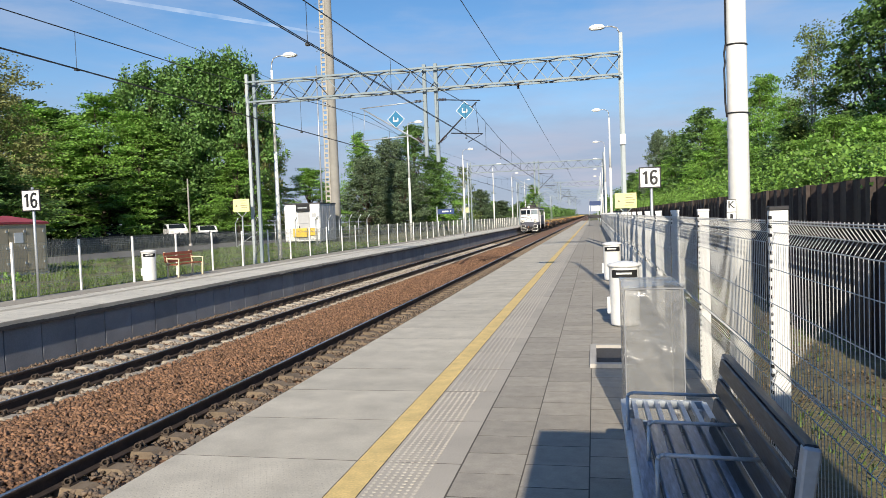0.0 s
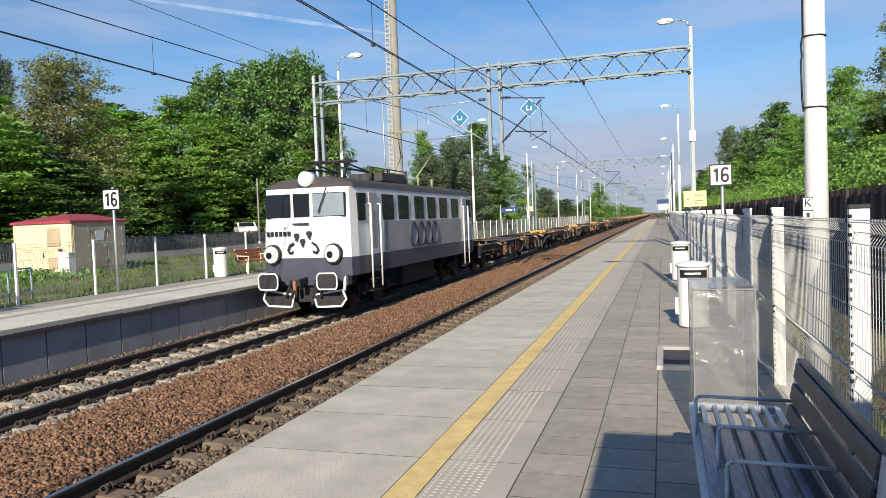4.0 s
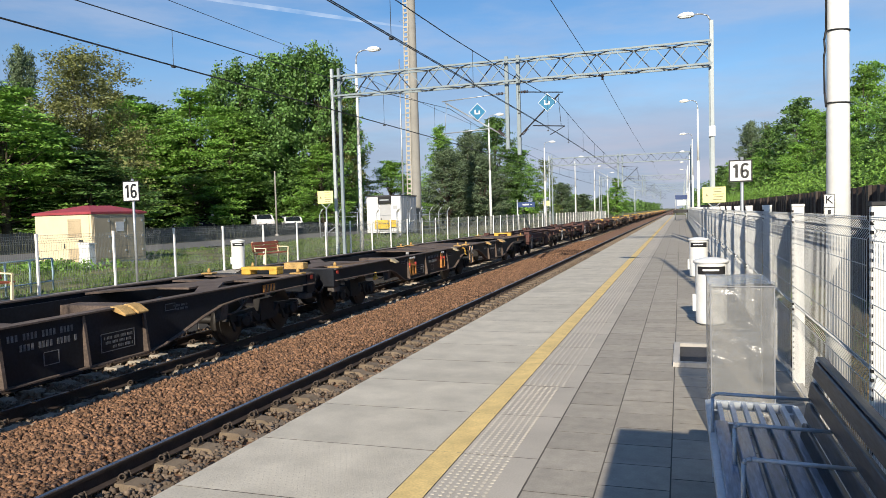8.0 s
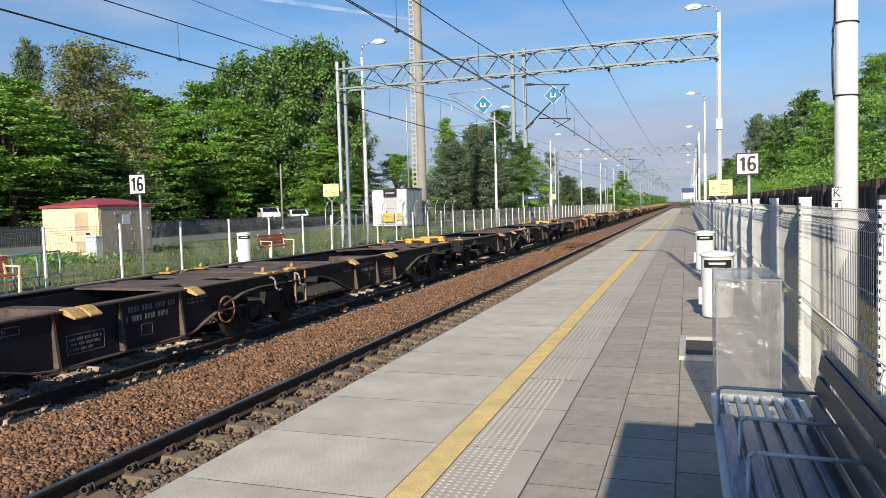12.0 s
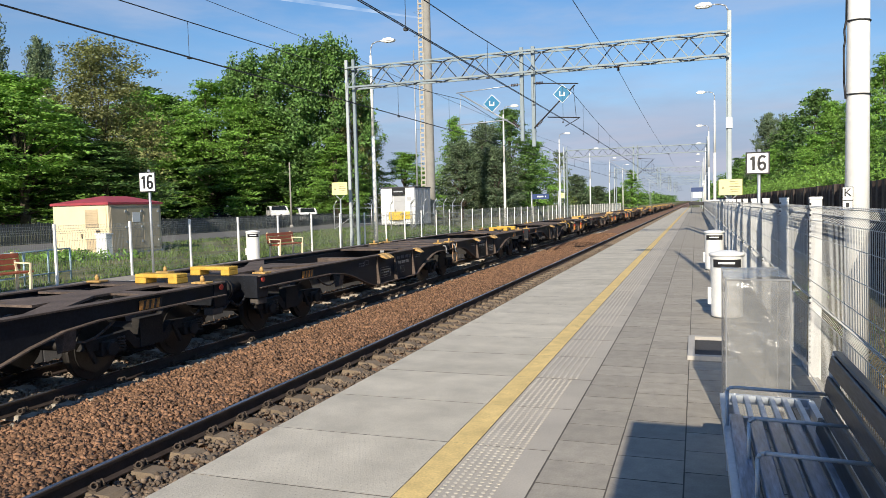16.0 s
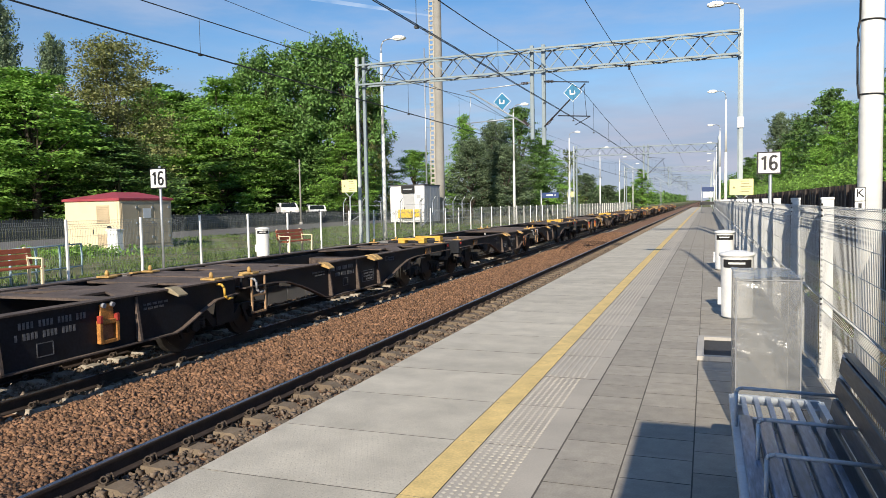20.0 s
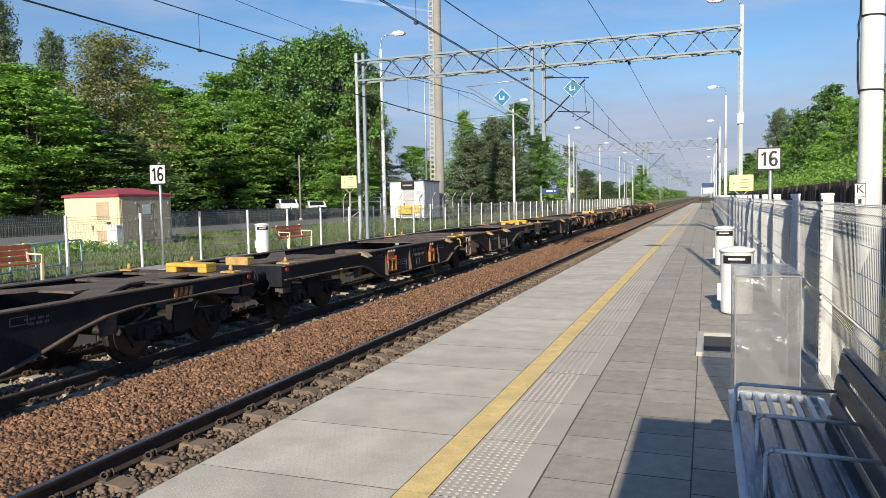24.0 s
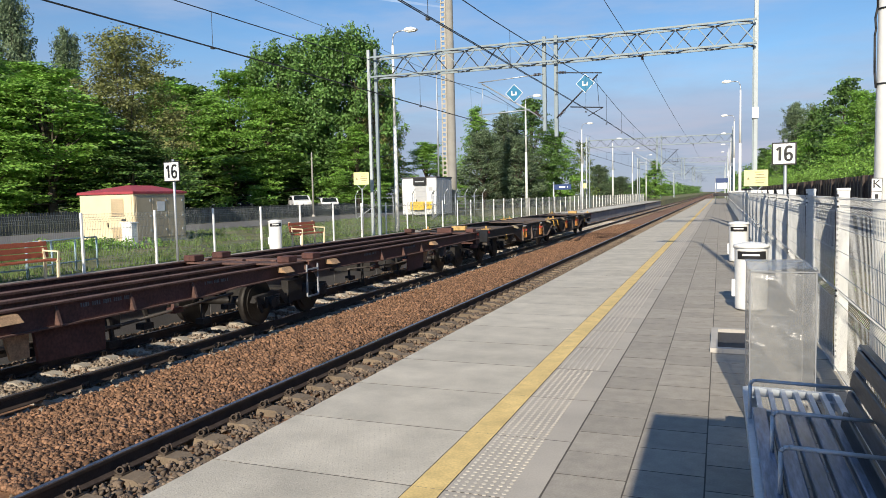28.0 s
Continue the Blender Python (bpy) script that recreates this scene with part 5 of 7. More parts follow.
    pts = [(0, height - 0.65), (0.02 * side, height - 0.25), (0.12 * side, height - 0.04), (0.35 * side, height + 0.04), (0.7 * side, height + 0.06)]
    for a, b in zip(pts, pts[1:]):
        tube(bm, (a[0], 0, a[1]), (b[0], 0, b[1]), 0.032, n=8)
    part("arm", bm, M["galv"], lp, "thin grey curved arm")
    bm = bmesh.new()
    prism(bm, [(0.62 * side, height + 0.02), (0.72 * side, height + 0.14), (1.05 * side, height + 0.17), (1.32 * side, height + 0.06), (1.30 * side, height - 0.01), (0.66 * side, height - 0.02)], "y", -0.14, 0.14)
    head = part("lamp_head", soften(bm, 0.03, 2), M["bin_white"], lp, "pale grey oblong lamp head")
    bm = bmesh.new()
    prism(bm, [(0.74 * side, height - 0.02), (1.26 * side, height - 0.012), (1.2 * side, height - 0.05), (0.8 * side, height - 0.055)], "y", -0.10, 0.10)
    part("lens", bm, M["lamp_glass"], head)
    return lp


first_lamp = street_lamp((1.30, 32.4, -0.05), -1)
for i in range(2, 7):
    copy_thing(first_lamp, pose(1.34, 6.8 + 25.6 * i, -0.05))
left_lamp = street_lamp((-14.9, 32.4, -0.05), 1, r0=0.115)
for i in range(2, 7):
    copy_thing(left_lamp, pose(-14.9, 6.8 + 25.6 * i, -0.05))
copy_thing(left_lamp, pose(-14.9, 6.8, -0.05))

# the column beside the bench, with its straps, cable and plate
near_lamp = street_lamp((1.272, 6.85, -0.05), -1, r0=0.101)
near_lamp["label"] = "thick white lamp column with strapped black cable and plate"
for z in (2.53, 3.13, 4.6):
    bm = bmesh.new()
    ring(bm, (0, 0, z), (0.04, 0.0, 1), 0.1035 - 0.0049 * z, 0.007, n=20)
    part("cable_strap", bm, M["rubber"], near_lamp, "black strap round the column")
bm = bmesh.new()
pts = [(-0.095, -0.03, 2.50), (-0.108, -0.04, 2.62), (-0.112, -0.04, 2.92), (-0.104, -0.04, 2.97), (-0.110, -0.04, 3.06), (-0.094, -0.03, 3.14), (-0.086, -0.02, 4.6), (-0.078, 0, 6.5)]
for a, b in zip(pts, pts[1:]):
    tube(bm, a, b, 0.009, n=6)
part("cable", bm, M["rubber"], near_lamp, "black cable")
bm = bmesh.new()
box(bm, -0.128, -0.048, -0.110, -0.104, 1.58, 1.77)
plate = part("letter_plate", bm, M["sign_white"], near_lamp, "small white plate with a black letter")
lettering("letter", "K", 0.095, M["sign_black"], plate, pose(-0.088, -0.112, 1.72, 90, 0, 0))
bm = bmesh.new()
box(bm, -0.128, -0.048, -0.113, -0.110, 1.655, 1.661)
box(bm, -0.100, -0.076, -0.113, -0.110, 1.60, 1.64)
for x0, x1, z0, z1 in ((-0.128, -0.124, 1.58, 1.77), (-0.052, -0.048, 1.58, 1.77), (-0.128, -0.048, 1.766, 1.77), (-0.128, -0.048, 1.58, 1.584)):
    box(bm, x0, x1, -0.113, -0.110, z0, z1)
part("plate_bars", bm, M["sign_black"], plate)


# ---- overhead line ----
def gantry(y, name_label):
    g = thing("catenary_gantry", (0, y, 0), name_label, "gantry", "overhead line gantries")
    xl, xr, zb, zt, d = -14.50, 1.20, 7.00, 7.85, 0.30
    for x, top, wide in ((xl, 8.25, 0.34), (xr, 8.65, 0.10)):
        if x > 0:
            bm = bmesh.new()
            box(bm, x - 0.12, x - 0.07, -0.03, 0.03, -0.1, 7.9)
            part("mast_stay", bm, M["gantry"], g, "thin dark blue-grey stay beside the mast")
            bm = bmesh.new()
            box(bm, x - 0.13, x + 0.10, -0.12, -0.085, 4.3, 4.7)
            part("switch_box", soften(bm, 0.01), M["white_wall"], g, "small white box on the mast")
        legs = (-wide / 2, wide / 2) if wide > 0.2 else (0.0,)
        for k, dx in enumerate(legs):
            bm = bmesh.new()
            w = 0.13 if wide > 0.2 else 0.14
            box(bm, x + dx - w / 2, x + dx + w / 2, -w / 2, w / 2, -0.1, top)
            # Both legs are alike; the second's darker grey paints its shade.
            leg = part("mast", soften(bm, 0.01), M["gantry_mast"] if k == 0 else M["gantry"], g, "pale grey-green steel mast" if k == 0 else "steel mast leg in a darker, shaded grey")
        if wide > 0.2:
            bm = bmesh.new()
            bar(bm, (-wide / 2, 0, 0), (wide / 2, 0, 0.42), 0.045, 0.02)
            lace = data_of("lattice_bar", bm, M["black_iron"])
            for k in range(36):
                p = piece("lattice_bar", lace, g, (x, 0.03 * (k % 2), 0.3 + 0.21 * k))
                p.scale = (1 - 2 * (k % 2), 1, 1)
    for z in (zb, zt):
        for s in (-d, d):
            bm = bmesh.new()
            box(bm, xl, xr, s - 0.035, s + 0.035, z - 0.036, z + 0.036)
            part("chord", bm, M["gantry"], g)
    n = 22
    step = (xr - xl) / n
    zig, dark_zig, cross = [], [], []
    for k in range(2):
        bm = bmesh.new()
        a, b = (0, zt - zb) if k == 0 else (zt - zb, 0)
        bar(bm, (0, 0, a), (step, 0, b), 0.04, 0.03)
        zig.append(data_of("lattice_bar", bm, M["gantry"]))
        bm = bmesh.new()
        bar(bm, (0, 0, a), (step, 0, b), 0.045, 0.035)
        dark_zig.append(data_of("lattice_bar", bm, M["black_iron"]))
        bm = bmesh.new()
        bar(bm, (0, -d if k else d, 0), (step, d if k else -d, 0), 0.035, 0.035)
        cross.append(data_of("cross_bar", bm, M["black_iron"]))
    for s in (-d, d):
        for k in range(n):
            piece("lattice_bar", zig[k % 2] if s < 0 else dark_zig[1 - k % 2], g, (xl + step * k, s, zb))
    for z in (zb, zt):
        for k in range(n):
            piece("cross_bar", cross[k % 2], g, (xl + step * k, 0, z))
    # hanging masts between the tracks
    for x, zlow in ((-6.72, 4.25), (-6.24, 4.0)):
        bm = bmesh.new()
        box(bm, x - 0.075, x + 0.075, -0.07, 0.07, zlow, 8.05)
        part("hanging_mast", soften(bm, 0.01), M["gantry"], g, "grey mast hanging from the gantry")
    # cantilevers and registration arms for both tracks
    for s, root, cx in ((1, -6.2, NEAR_C), (-1, -6.76, FAR_C)):
        bm = bmesh.new()
        tube(bm, (root, -0.1, 4.75), (cx + s * 0.15, -0.1, 6.35), 0.03, n=8)
        tube(bm, (root, -0.1, 6.55), (cx + s * 0.3, -0.1, 6.40), 0.022, n=8)
        tube(bm, (root + s * 0.55, -0.1, 5.15), (cx + s * 0.35, -0.1, 5.05), 0.022, n=8)
        tube(bm, (cx + s * 0.35, -0.1, 5.05), (cx - s * 0.25, -0.1, 4.74), 0.015, n=6)
        tube(bm, (cx + s * 0.1, -0.1, 6.3), (cx + s * 0.2, -0.1, 5.07), 0.010, n=6)
        arm = part("cantilever", bm, M["black_iron"] if s > 0 else M["galv"], g, "thin steel cantilever")
        bm = bmesh.new()
        for k in range(5):
            tube(bm, (root + s * (0.10 + 0.06 * k), -0.1, 6.54), (root + s * (0.13 + 0.06 * k), -0.1, 6.54), 0.06, n=8)
            tube(bm, (root + s * (0.10 + 0.05 * k), -0.1, 4.82 + 0.05 * k), (root + s * (0.13 + 0.05 * k), -0.1, 4.85 + 0.05 * k), 0.06, n=8)
        part("insulator", bm, M["insulator"], arm)
    # wire hangers below the gantry for the feeder
    bm = bmesh.new()
    tube(bm, (-2.85, 0, zb), (-2.85, 0, 6.80), 0.03, n=6)
    for k in range(4):
        tube(bm, (-2.85, 0, 6.78 + 0.05 * k), (-2.85, 0, 6.80 + 0.05 * k), 0.055, n=8)
    part("feeder_insulator", bm, M["insulator"], g)
    return g


def diamond(at):
    """A turned square sign with a pale channel-shaped mark."""
    s = thing("diamond_sign", at, "turquoise diamond sign with a white square hook mark", "sign", "overhead line signs")
    r = 0.37
    bm = bmesh.new()
    prism(bm, [(-r, 0), (0, -r), (r, 0), (0, r)], "y", 0, 0.02)
    board = part("rim", bm, M["sign_white"], s, "thin white rim")
    bm = bmesh.new()
    r = 0.345
    prism(bm, [(-r, 0), (0, -r), (r, 0), (0, r)], "y", -0.006, 0.0)
    part("face", bm, M["sign_blue"], s)
    bm = bmesh.new()
    box(bm, -0.12, -0.075, -0.012, -0.006, -0.09, 0.10)
    box(bm, -0.075, 0.10, -0.012, -0.006, -0.09, -0.045)
    box(bm, 0.055, 0.10, -0.012, -0.006, -0.045, 0.055)
    part("mark", bm, M["sign_white"], s, "white hook mark")
    return s


GANTRY_Y = [29.3 + 56 * i for i in (-1, 0, 1, 2, 3, 4)]
main_gantry = gantry(29.3, "grey lattice steel gantry carrying the overhead wires over both tracks")
for y in GANTRY_Y:
    if y != 29.3:
        copy_thing(main_gantry, pose(0, y, 0))
diamond((-7.93, 29.05, 5.84))
diamond((-5.02, 29.05, 6.02))


def sag(y, low, high):
    """Height of a wire that hangs between the gantries."""
    u = ((y - 29.3) / 56.0) % 1.0
    return high - (high - low) * 4 * u * (1 - u)


for cx, zc in ((NEAR_C, 4.69), (FAR_C, 4.62)):
    ow = thing("overhead_wires", (0, 0, 0), "dark overhead contact wires and messenger above a track", "wire", "overhead wires")
    ow["kind"] = "structure"
    ys = [-26.7 + 7.0 * i for i in range(48)]
    bm = bmesh.new()
    for dx in (-0.02, 0.02):
        for a, b in zip(GANTRY_Y, GANTRY_Y[1:]):
            s = 0.2 if GANTRY_Y.index(a) % 2 else -0.2
            tube(bm, (cx + dx + s, a, zc), (cx + dx - s, b, zc), 0.009, n=5, caps=False)
    part("contact_wire", bm, M["wire_dark"], ow)
    bm = bmesh.new()
    for a, b in zip(ys, ys[1:]):
        tube(bm, (cx, a, sag(a, 5.29, 6.13) if cx == NEAR_C else sag(a, 5.18, 6.10)), (cx, b, sag(b, 5.29, 6.13) if cx == NEAR_C else sag(b, 5.18, 6.10)), 0.011, n=5, caps=False)
    part("messenger_wire", bm, M["wire_dark"], ow)
    bm = bmesh.new()
    for i in range(50):
        y = -26.7 + 2.0 + 5.2 * i
        top = sag(y, 5.29, 6.13) if cx == NEAR_C else sag(y, 5.18, 6.10)
        tube(bm, (cx, y, zc), (cx, y, top), 0.006, n=4, caps=False)
        box(bm, cx - 0.03, cx + 0.03, y - 0.04, y + 0.04, zc - 0.01, zc + 0.03)
    tagged(part("dropper", bm, M["wire_dark"], ow), kind="stuff")
for x, lo_z, hi_z in ((-2.85, 6.55, 6.80), (-14.4, 8.15, 8.42)):
    bm = bmesh.new()
    ys = [-26.7 + 7.0 * i for i in range(41)]
    for a, b in zip(ys, ys[1:]):
        tube(bm, (x, a, sag(a, lo_z, hi_z)), (x, b, sag(b, lo_z, hi_z)), 0.010, n=5, caps=False)
    tagged(new("feeder_wire", data_of("feeder_wire", bm, M["wire_dark"])), "single dark overhead feeder wire on the gantries", "wire", "overhead wires", "structure")


# ---- signs ----
def number_sign(at, size, post_x, post_from, post_r=0.03):
    s = thing("number_sign", at, "square white sign with black number on a grey post", "sign", "stop signs")
    bm = bmesh.new()
    tube(bm, (post_x, 0.05, post_from - at[2]), (post_x, 0.05, size / 2 + 0.09), post_r, n=10)
    part("post", bm, M["galv"], s)
    h = size / 2
    bm = bmesh.new()
    box(bm, -h - 0.03, h + 0.03, -0.006, 0.012, -h - 0.03, h + 0.03)
    board = part("border", soften(bm, 0.004), M["sign_black"], s, "black border")
    bm = bmesh.new()
    box(bm, -h, h, -0.011, -0.006, -h, h)
    part("face", bm, M["sign_white"], s)
    k = size / 0.46
    bm = bmesh.new()
    stroke(bm, [(-0.09 * k, 0.16 * k), (-0.09 * k, -0.16 * k)], 0.062 * k, -0.016, -0.011)
    stroke(bm, [(-0.165 * k, 0.085 * k), (-0.10 * k, 0.135 * k)], 0.050 * k, -0.0165, -0.0112)
    part("digit_one", bm, M["sign_black"], s)
    bm = bmesh.new()
    loop = [(0.16, 0.125), (0.135, 0.152), (0.095, 0.16), (0.055, 0.14), (0.03, 0.09), (0.022, 0.02), (0.022, -0.06), (0.035, -0.12), (0.07, -0.155), (0.105, -0.157), (0.145, -0.13), (0.16, -0.075), (0.15, -0.02), (0.115, 0.008), (0.07, 0.002), (0.035, -0.03)]
    stroke(bm, [(x * k, z * k) for x, z in loop], 0.058 * k, -0.016, -0.0115)
    part("digit_six", bm, M["sign_black"], s)
    return s


number_sign((1.26, 17.0, 2.407), 0.42, 0.03, -0.08, 0.035)
number_sign((-14.26, 16.1, 2.52), 0.50, 0.02, -0.02, 0.035)


def yellow_sign(at, w, h, pole_base):
    s = thing("warning_sign", at, "pale yellow warning board with small unreadable print", "sign", "warning boards")
    bm = bmesh.new()
    box(bm, -w / 2, w / 2, 0, 0.015, -h / 2, h / 2)
    part("board", soften(bm, 0.004), M["sign_yellow"], s)
    bm = bmesh.new()
    for i in range(5):
        z = h / 2 - 0.08 - 0.098 * i
        x = 0.06 if i else 0.12
        box(bm, -0.04 + 0.03 * (i % 2), w / 2 - x - 0.04 * ((i + 1) % 3), -0.004, 0, z - 0.012, z + 0.012)
    prism(bm, [(-w / 2 + 0.10, -0.05), (-w / 2 + 0.20, -0.05), (-w / 2 + 0.15, 0.05)], "y", -0.004, 0)
    part("print_bars", bm, M["print_grey"], s, "grey rows of small print")
    if pole_base is not None:
        bm = bmesh.new()
        tube(bm, (0, 0.06, pole_base - at[2]), (0, 0.06, -0.45), 0.035, n=8)
        for q in (-1, 1):
            tube(bm, (0, 0.06, -0.5), (q * 0.25, 0.04, -h / 2 + 0.02), 0.018, n=6)
        part("post", bm, M["galv"], s)
    return s


yellow_sign((1.216, 28.95, 2.095), 0.82, 0.59, -0.1)
yellow_sign((-14.85, 28.6, 2.55), 0.75, 0.55, -0.1)
yellow_sign((-14.85, 84.0, 2.6), 0.75, 0.55, -0.1)
yellow_sign((-14.85, 7.3, 2.55), 0.75, 0.55, -0.1)


def station_board(at, w, h):
    s = thing("station_sign", at, "dark blue station name board on grey posts", "sign", "station boards")
    bm = bmesh.new()
    box(bm, -w / 2, w / 2, -0.04, 0.04, -h / 2, h / 2)
    part("board", soften(bm, 0.01), M["sign_navy"], s)
    bm = bmesh.new()
    box(bm, -w * 0.22, w * 0.16, -0.046, -0.04, -h * 0.12, h * 0.14)
    box(bm, w * 0.26, w * 0.31, -0.046, -0.04, -h * 0.12, h * 0.14)
    part("print_bar", bm, M["sign_white"], s, "white bar of print")
    for x in (-w / 2 - 0.06, w / 2 + 0.9):
        bm = bmesh.new()
        tube(bm, (x, 0, -at[2]), (x, 0, h / 2 + 0.25), 0.07, n=10)
        part("post", bm, M["galv"], s)
    return s


station_board((-13.75, 67.0, 2.35), 1.6, 0.5)

# gate frame with boards at the far end of the platform
gf = thing("end_board", (0.15, 100.0, 0), "blue and white boards on posts at the platform end", "sign")
bm = bmesh.new()
for x in (-0.75, 0.75):
    tube(bm, (x, 0, 0), (x, 0, 3.6), 0.05, n=8)
part("post", bm, M["galv"], gf)
bm = bmesh.new()
box(bm, -0.75, 0.75, -0.05, 0.05, 2.75, 3.3)
part("blue_board", bm, M["sign_navy"], gf)
bm = bmesh.new()
box(bm, -0.55, 0.6, -0.08, -0.05, 1.95, 2.65)
part("white_board", bm, M["sign_white"], gf)
bm = bmesh.new()
box(bm, -1.0, 1.0, -0.3, 0.3, 1.0, 1.4)
part("dark_board", bm, M["black_iron"], gf)


# ---- near platform furniture ----
def litter_bin(at, h=0.86, r=0.215, turn=0.0):
    b = thing("litter_bin", at, "white round litter bin with a domed lid and slot", "litter bin", "litter bins", turn)
    bm = bmesh.new()
    lathe(bm, [(r * 0.93, 0.02), (r * 0.95, 0.03), (r * 0.97, 0.10), (r, h - 0.02), (r * 1.03, h)], 28)
    part("body", bm, M["bin_white"], b)
    bm = bmesh.new()
    lathe(bm, [(r * 1.08, h), (r * 1.10, h + 0.035), (r * 1.02, h + 0.045), (r * 0.5, h + 0.072), (r * 0.05, h + 0.082)], 28)
    part("lid", bm, M["bin_white"], b, "shallow white lid")
    bm = bmesh.new()
    n = 10
    a0 = math.pi * 1.5
    prev = None
    for i in range(n + 1):
        a = a0 + (i / n - 0.5) * 1.9
        p = (math.cos(a) * r * 1.012, math.sin(a) * r * 1.012)
        q = (math.cos(a) * r * 0.9, math.sin(a) * r * 0.9)
        cur = [bm.verts.new((*p, h - 0.15)), bm.verts.new((*p, h - 0.04)), bm.verts.new((*q, h - 0.04)), bm.verts.new((*q, h - 0.15))]
        if prev:
            for k in range(4):
                bm.faces.new((prev[k], prev[(k + 1) % 4], cur[(k + 1) % 4], cur[k]))
        else:
            bm.faces.new(cur)
        prev = cur
    bm.faces.new(prev[::-1])
    slot = part("slot", bm, M["hole"], b, "dark slot")
    bm = bmesh.new()
    box(bm, -r * 0.55, r * 0.45, -r * 1.03, -r * 0.98, h - 0.10, h - 0.075)
    part("ash_plate", bm, M["bin_white"], slot)
    bm = bmesh.new()
    tube(bm, (0, 0, 0), (0, 0, 0.03), r * 0.8, n=20)
    part("base", bm, M["galv"], b)
    bm = bmesh.new()
    box(bm, -r - 0.035, -r + 0.01, -0.035, 0.035, 0.18, 0.42)
    part("hinge", soften(bm, 0.008), M["bin_white"], b)
    return b


near_bin = litter_bin((0.40, 10.72, 0))
copy_thing(near_bin, pose(0.40, 18.0, 0.0))
litter_bin((-14.10, 20.75, 0), 0.93, 0.22, 40)

# clear box of film beside the bench
fx0, fx1, fy0, fy1, fz = 0.195, 0.605, 5.36, 6.20, 1.10
wb = thing("wrapped_box", ((fx0 + fx1) / 2, (fy0 + fy1) / 2, 0), "upright box wrapped in cloudy clear plastic film", "box")
cx, cy = (fx1 - fx0) / 2, (fy1 - fy0) / 2


def crumple(bm, amount, scale, seed):
    for v in bm.verts:
        d = noise.noise_vector(Vector((v.co.x * scale + seed, v.co.y * scale, v.co.z * scale)))
        v.co += d * amount


nx, nz = 34, 130


def wall_grid(bm, o, u, v, nu, nv):
    o, u, v = Vector(o), Vector(u), Vector(v)
    g = [[bm.verts.new(o + u * (i / nu) + v * (j / nv)) for i in range(nu + 1)] for j in range(nv + 1)]
    for j in range(nv):
        for i in range(nu):
            bm.faces.new((g[j][i], g[j][i + 1], g[j + 1][i + 1], g[j + 1][i])).smooth = True


for name, o, u, v, nu in (("front_sheet", (-cx, -cy, 0.02), (2 * cx, 0, 0), (0, 0, fz - 0.03), nx), ("side_sheet", (-cx, cy, 0.02), (0, -2 * cy, 0), (0, 0, fz - 0.03), 40), ("side_sheet", (cx, -cy, 0.02), (0, 2 * cy, 0), (0, 0, fz - 0.03), 40), ("back_sheet", (cx, cy, 0.02), (-2 * cx, 0, 0), (0, 0, fz - 0.03), nx)):
    bm = bmesh.new()
    wall_grid(bm, o, u, v, nu, nz)
    crumple(bm, 0.010, 4, 3)
    for q in bm.verts:
        slack = max(0.0, noise.noise(Vector((q.co.x * 2.2 + 4, q.co.y * 2.2, q.co.z * 3.1))) + 0.25)
        q.co += noise.noise_vector(Vector((q.co.x * 7, q.co.y * 7, q.co.z * 17 + 5 * q.co.x))) * 0.020 * slack
    part(name, bm, M["film"], wb, "crinkled cloudy film")
bm = bmesh.new()
wall_grid(bm, (-cx - 0.01, -cy - 0.01, fz), (2 * cx + 0.02, 0, 0), (0, 2 * cy + 0.02, 0), 24, 40)
crumple(bm, 0.016, 4, 8)
part("top_sheet", bm, M["film"], wb, "shiny film stretched over the top")
for x, y in itertools.product((-cx, cx), (-cy, cy)):
    bm = bmesh.new()
    box(bm, x - 0.004, x + 0.004, y - 0.004, y + 0.004, 0, fz - 0.012)
    part("corner_post", bm, M["shelter"], wb)
for y in (-cy, cy):
    bm = bmesh.new()
    box(bm, -cx - 0.008, cx + 0.008, y - 0.008, y + 0.008, fz - 0.020, fz - 0.012)
    part("top_rim", bm, M["shelter"], wb)

# drain frame let into the paving
dr = thing("drain_frame", (0.15, 8.35, 0), "square concrete frame round a dark recessed grate", "drain")
bm = bmesh.new()
for x0, x1, y0, y1 in ((-0.24, -0.17, -0.6, 0.6), (0.17, 0.24, -0.6, 0.6), (-0.17, 0.17, -0.6, -0.52), (-0.17, 0.17, 0.52, 0.6)):
    box(bm, x0, x1, y0, y1, 0.0, 0.045)
part("frame", bm, M["foam"], dr)
bm = bmesh.new()
box(bm, -0.17, 0.17, -0.52, 0.52, 0.0, 0.006)
part("recess", bm, M["dull_black"], dr)


# ---- benches ----
def slat(parent, name, a, b, w, h, material, tilt=0.0):
    """A plank along y between two ends at x, z."""
    bm = bmesh.new()
    box(bm, -w / 2, w / 2, a, b, -h / 2, h / 2)
    ob = part(name, soften(bm, 0.005), material, parent)
    return ob


bench = thing("platform_bench", (0, 0, 0), "dark slatted bench with galvanised frame and three armrests in shade", "bench")
B0, B1, SEAT_END, BACK_END = 2.47, 4.69, 4.20, 4.05
for i in range(5):
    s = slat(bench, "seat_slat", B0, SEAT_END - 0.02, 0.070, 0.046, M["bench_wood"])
    s.location = (0.200 + 0.094 * i, 0, 0.446 - 0.006 * i)
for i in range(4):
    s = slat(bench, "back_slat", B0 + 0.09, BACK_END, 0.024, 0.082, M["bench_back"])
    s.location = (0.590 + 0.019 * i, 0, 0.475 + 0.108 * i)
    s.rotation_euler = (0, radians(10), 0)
for y in (B0 - 0.02, BACK_END + 0.0):
    bm = bmesh.new()
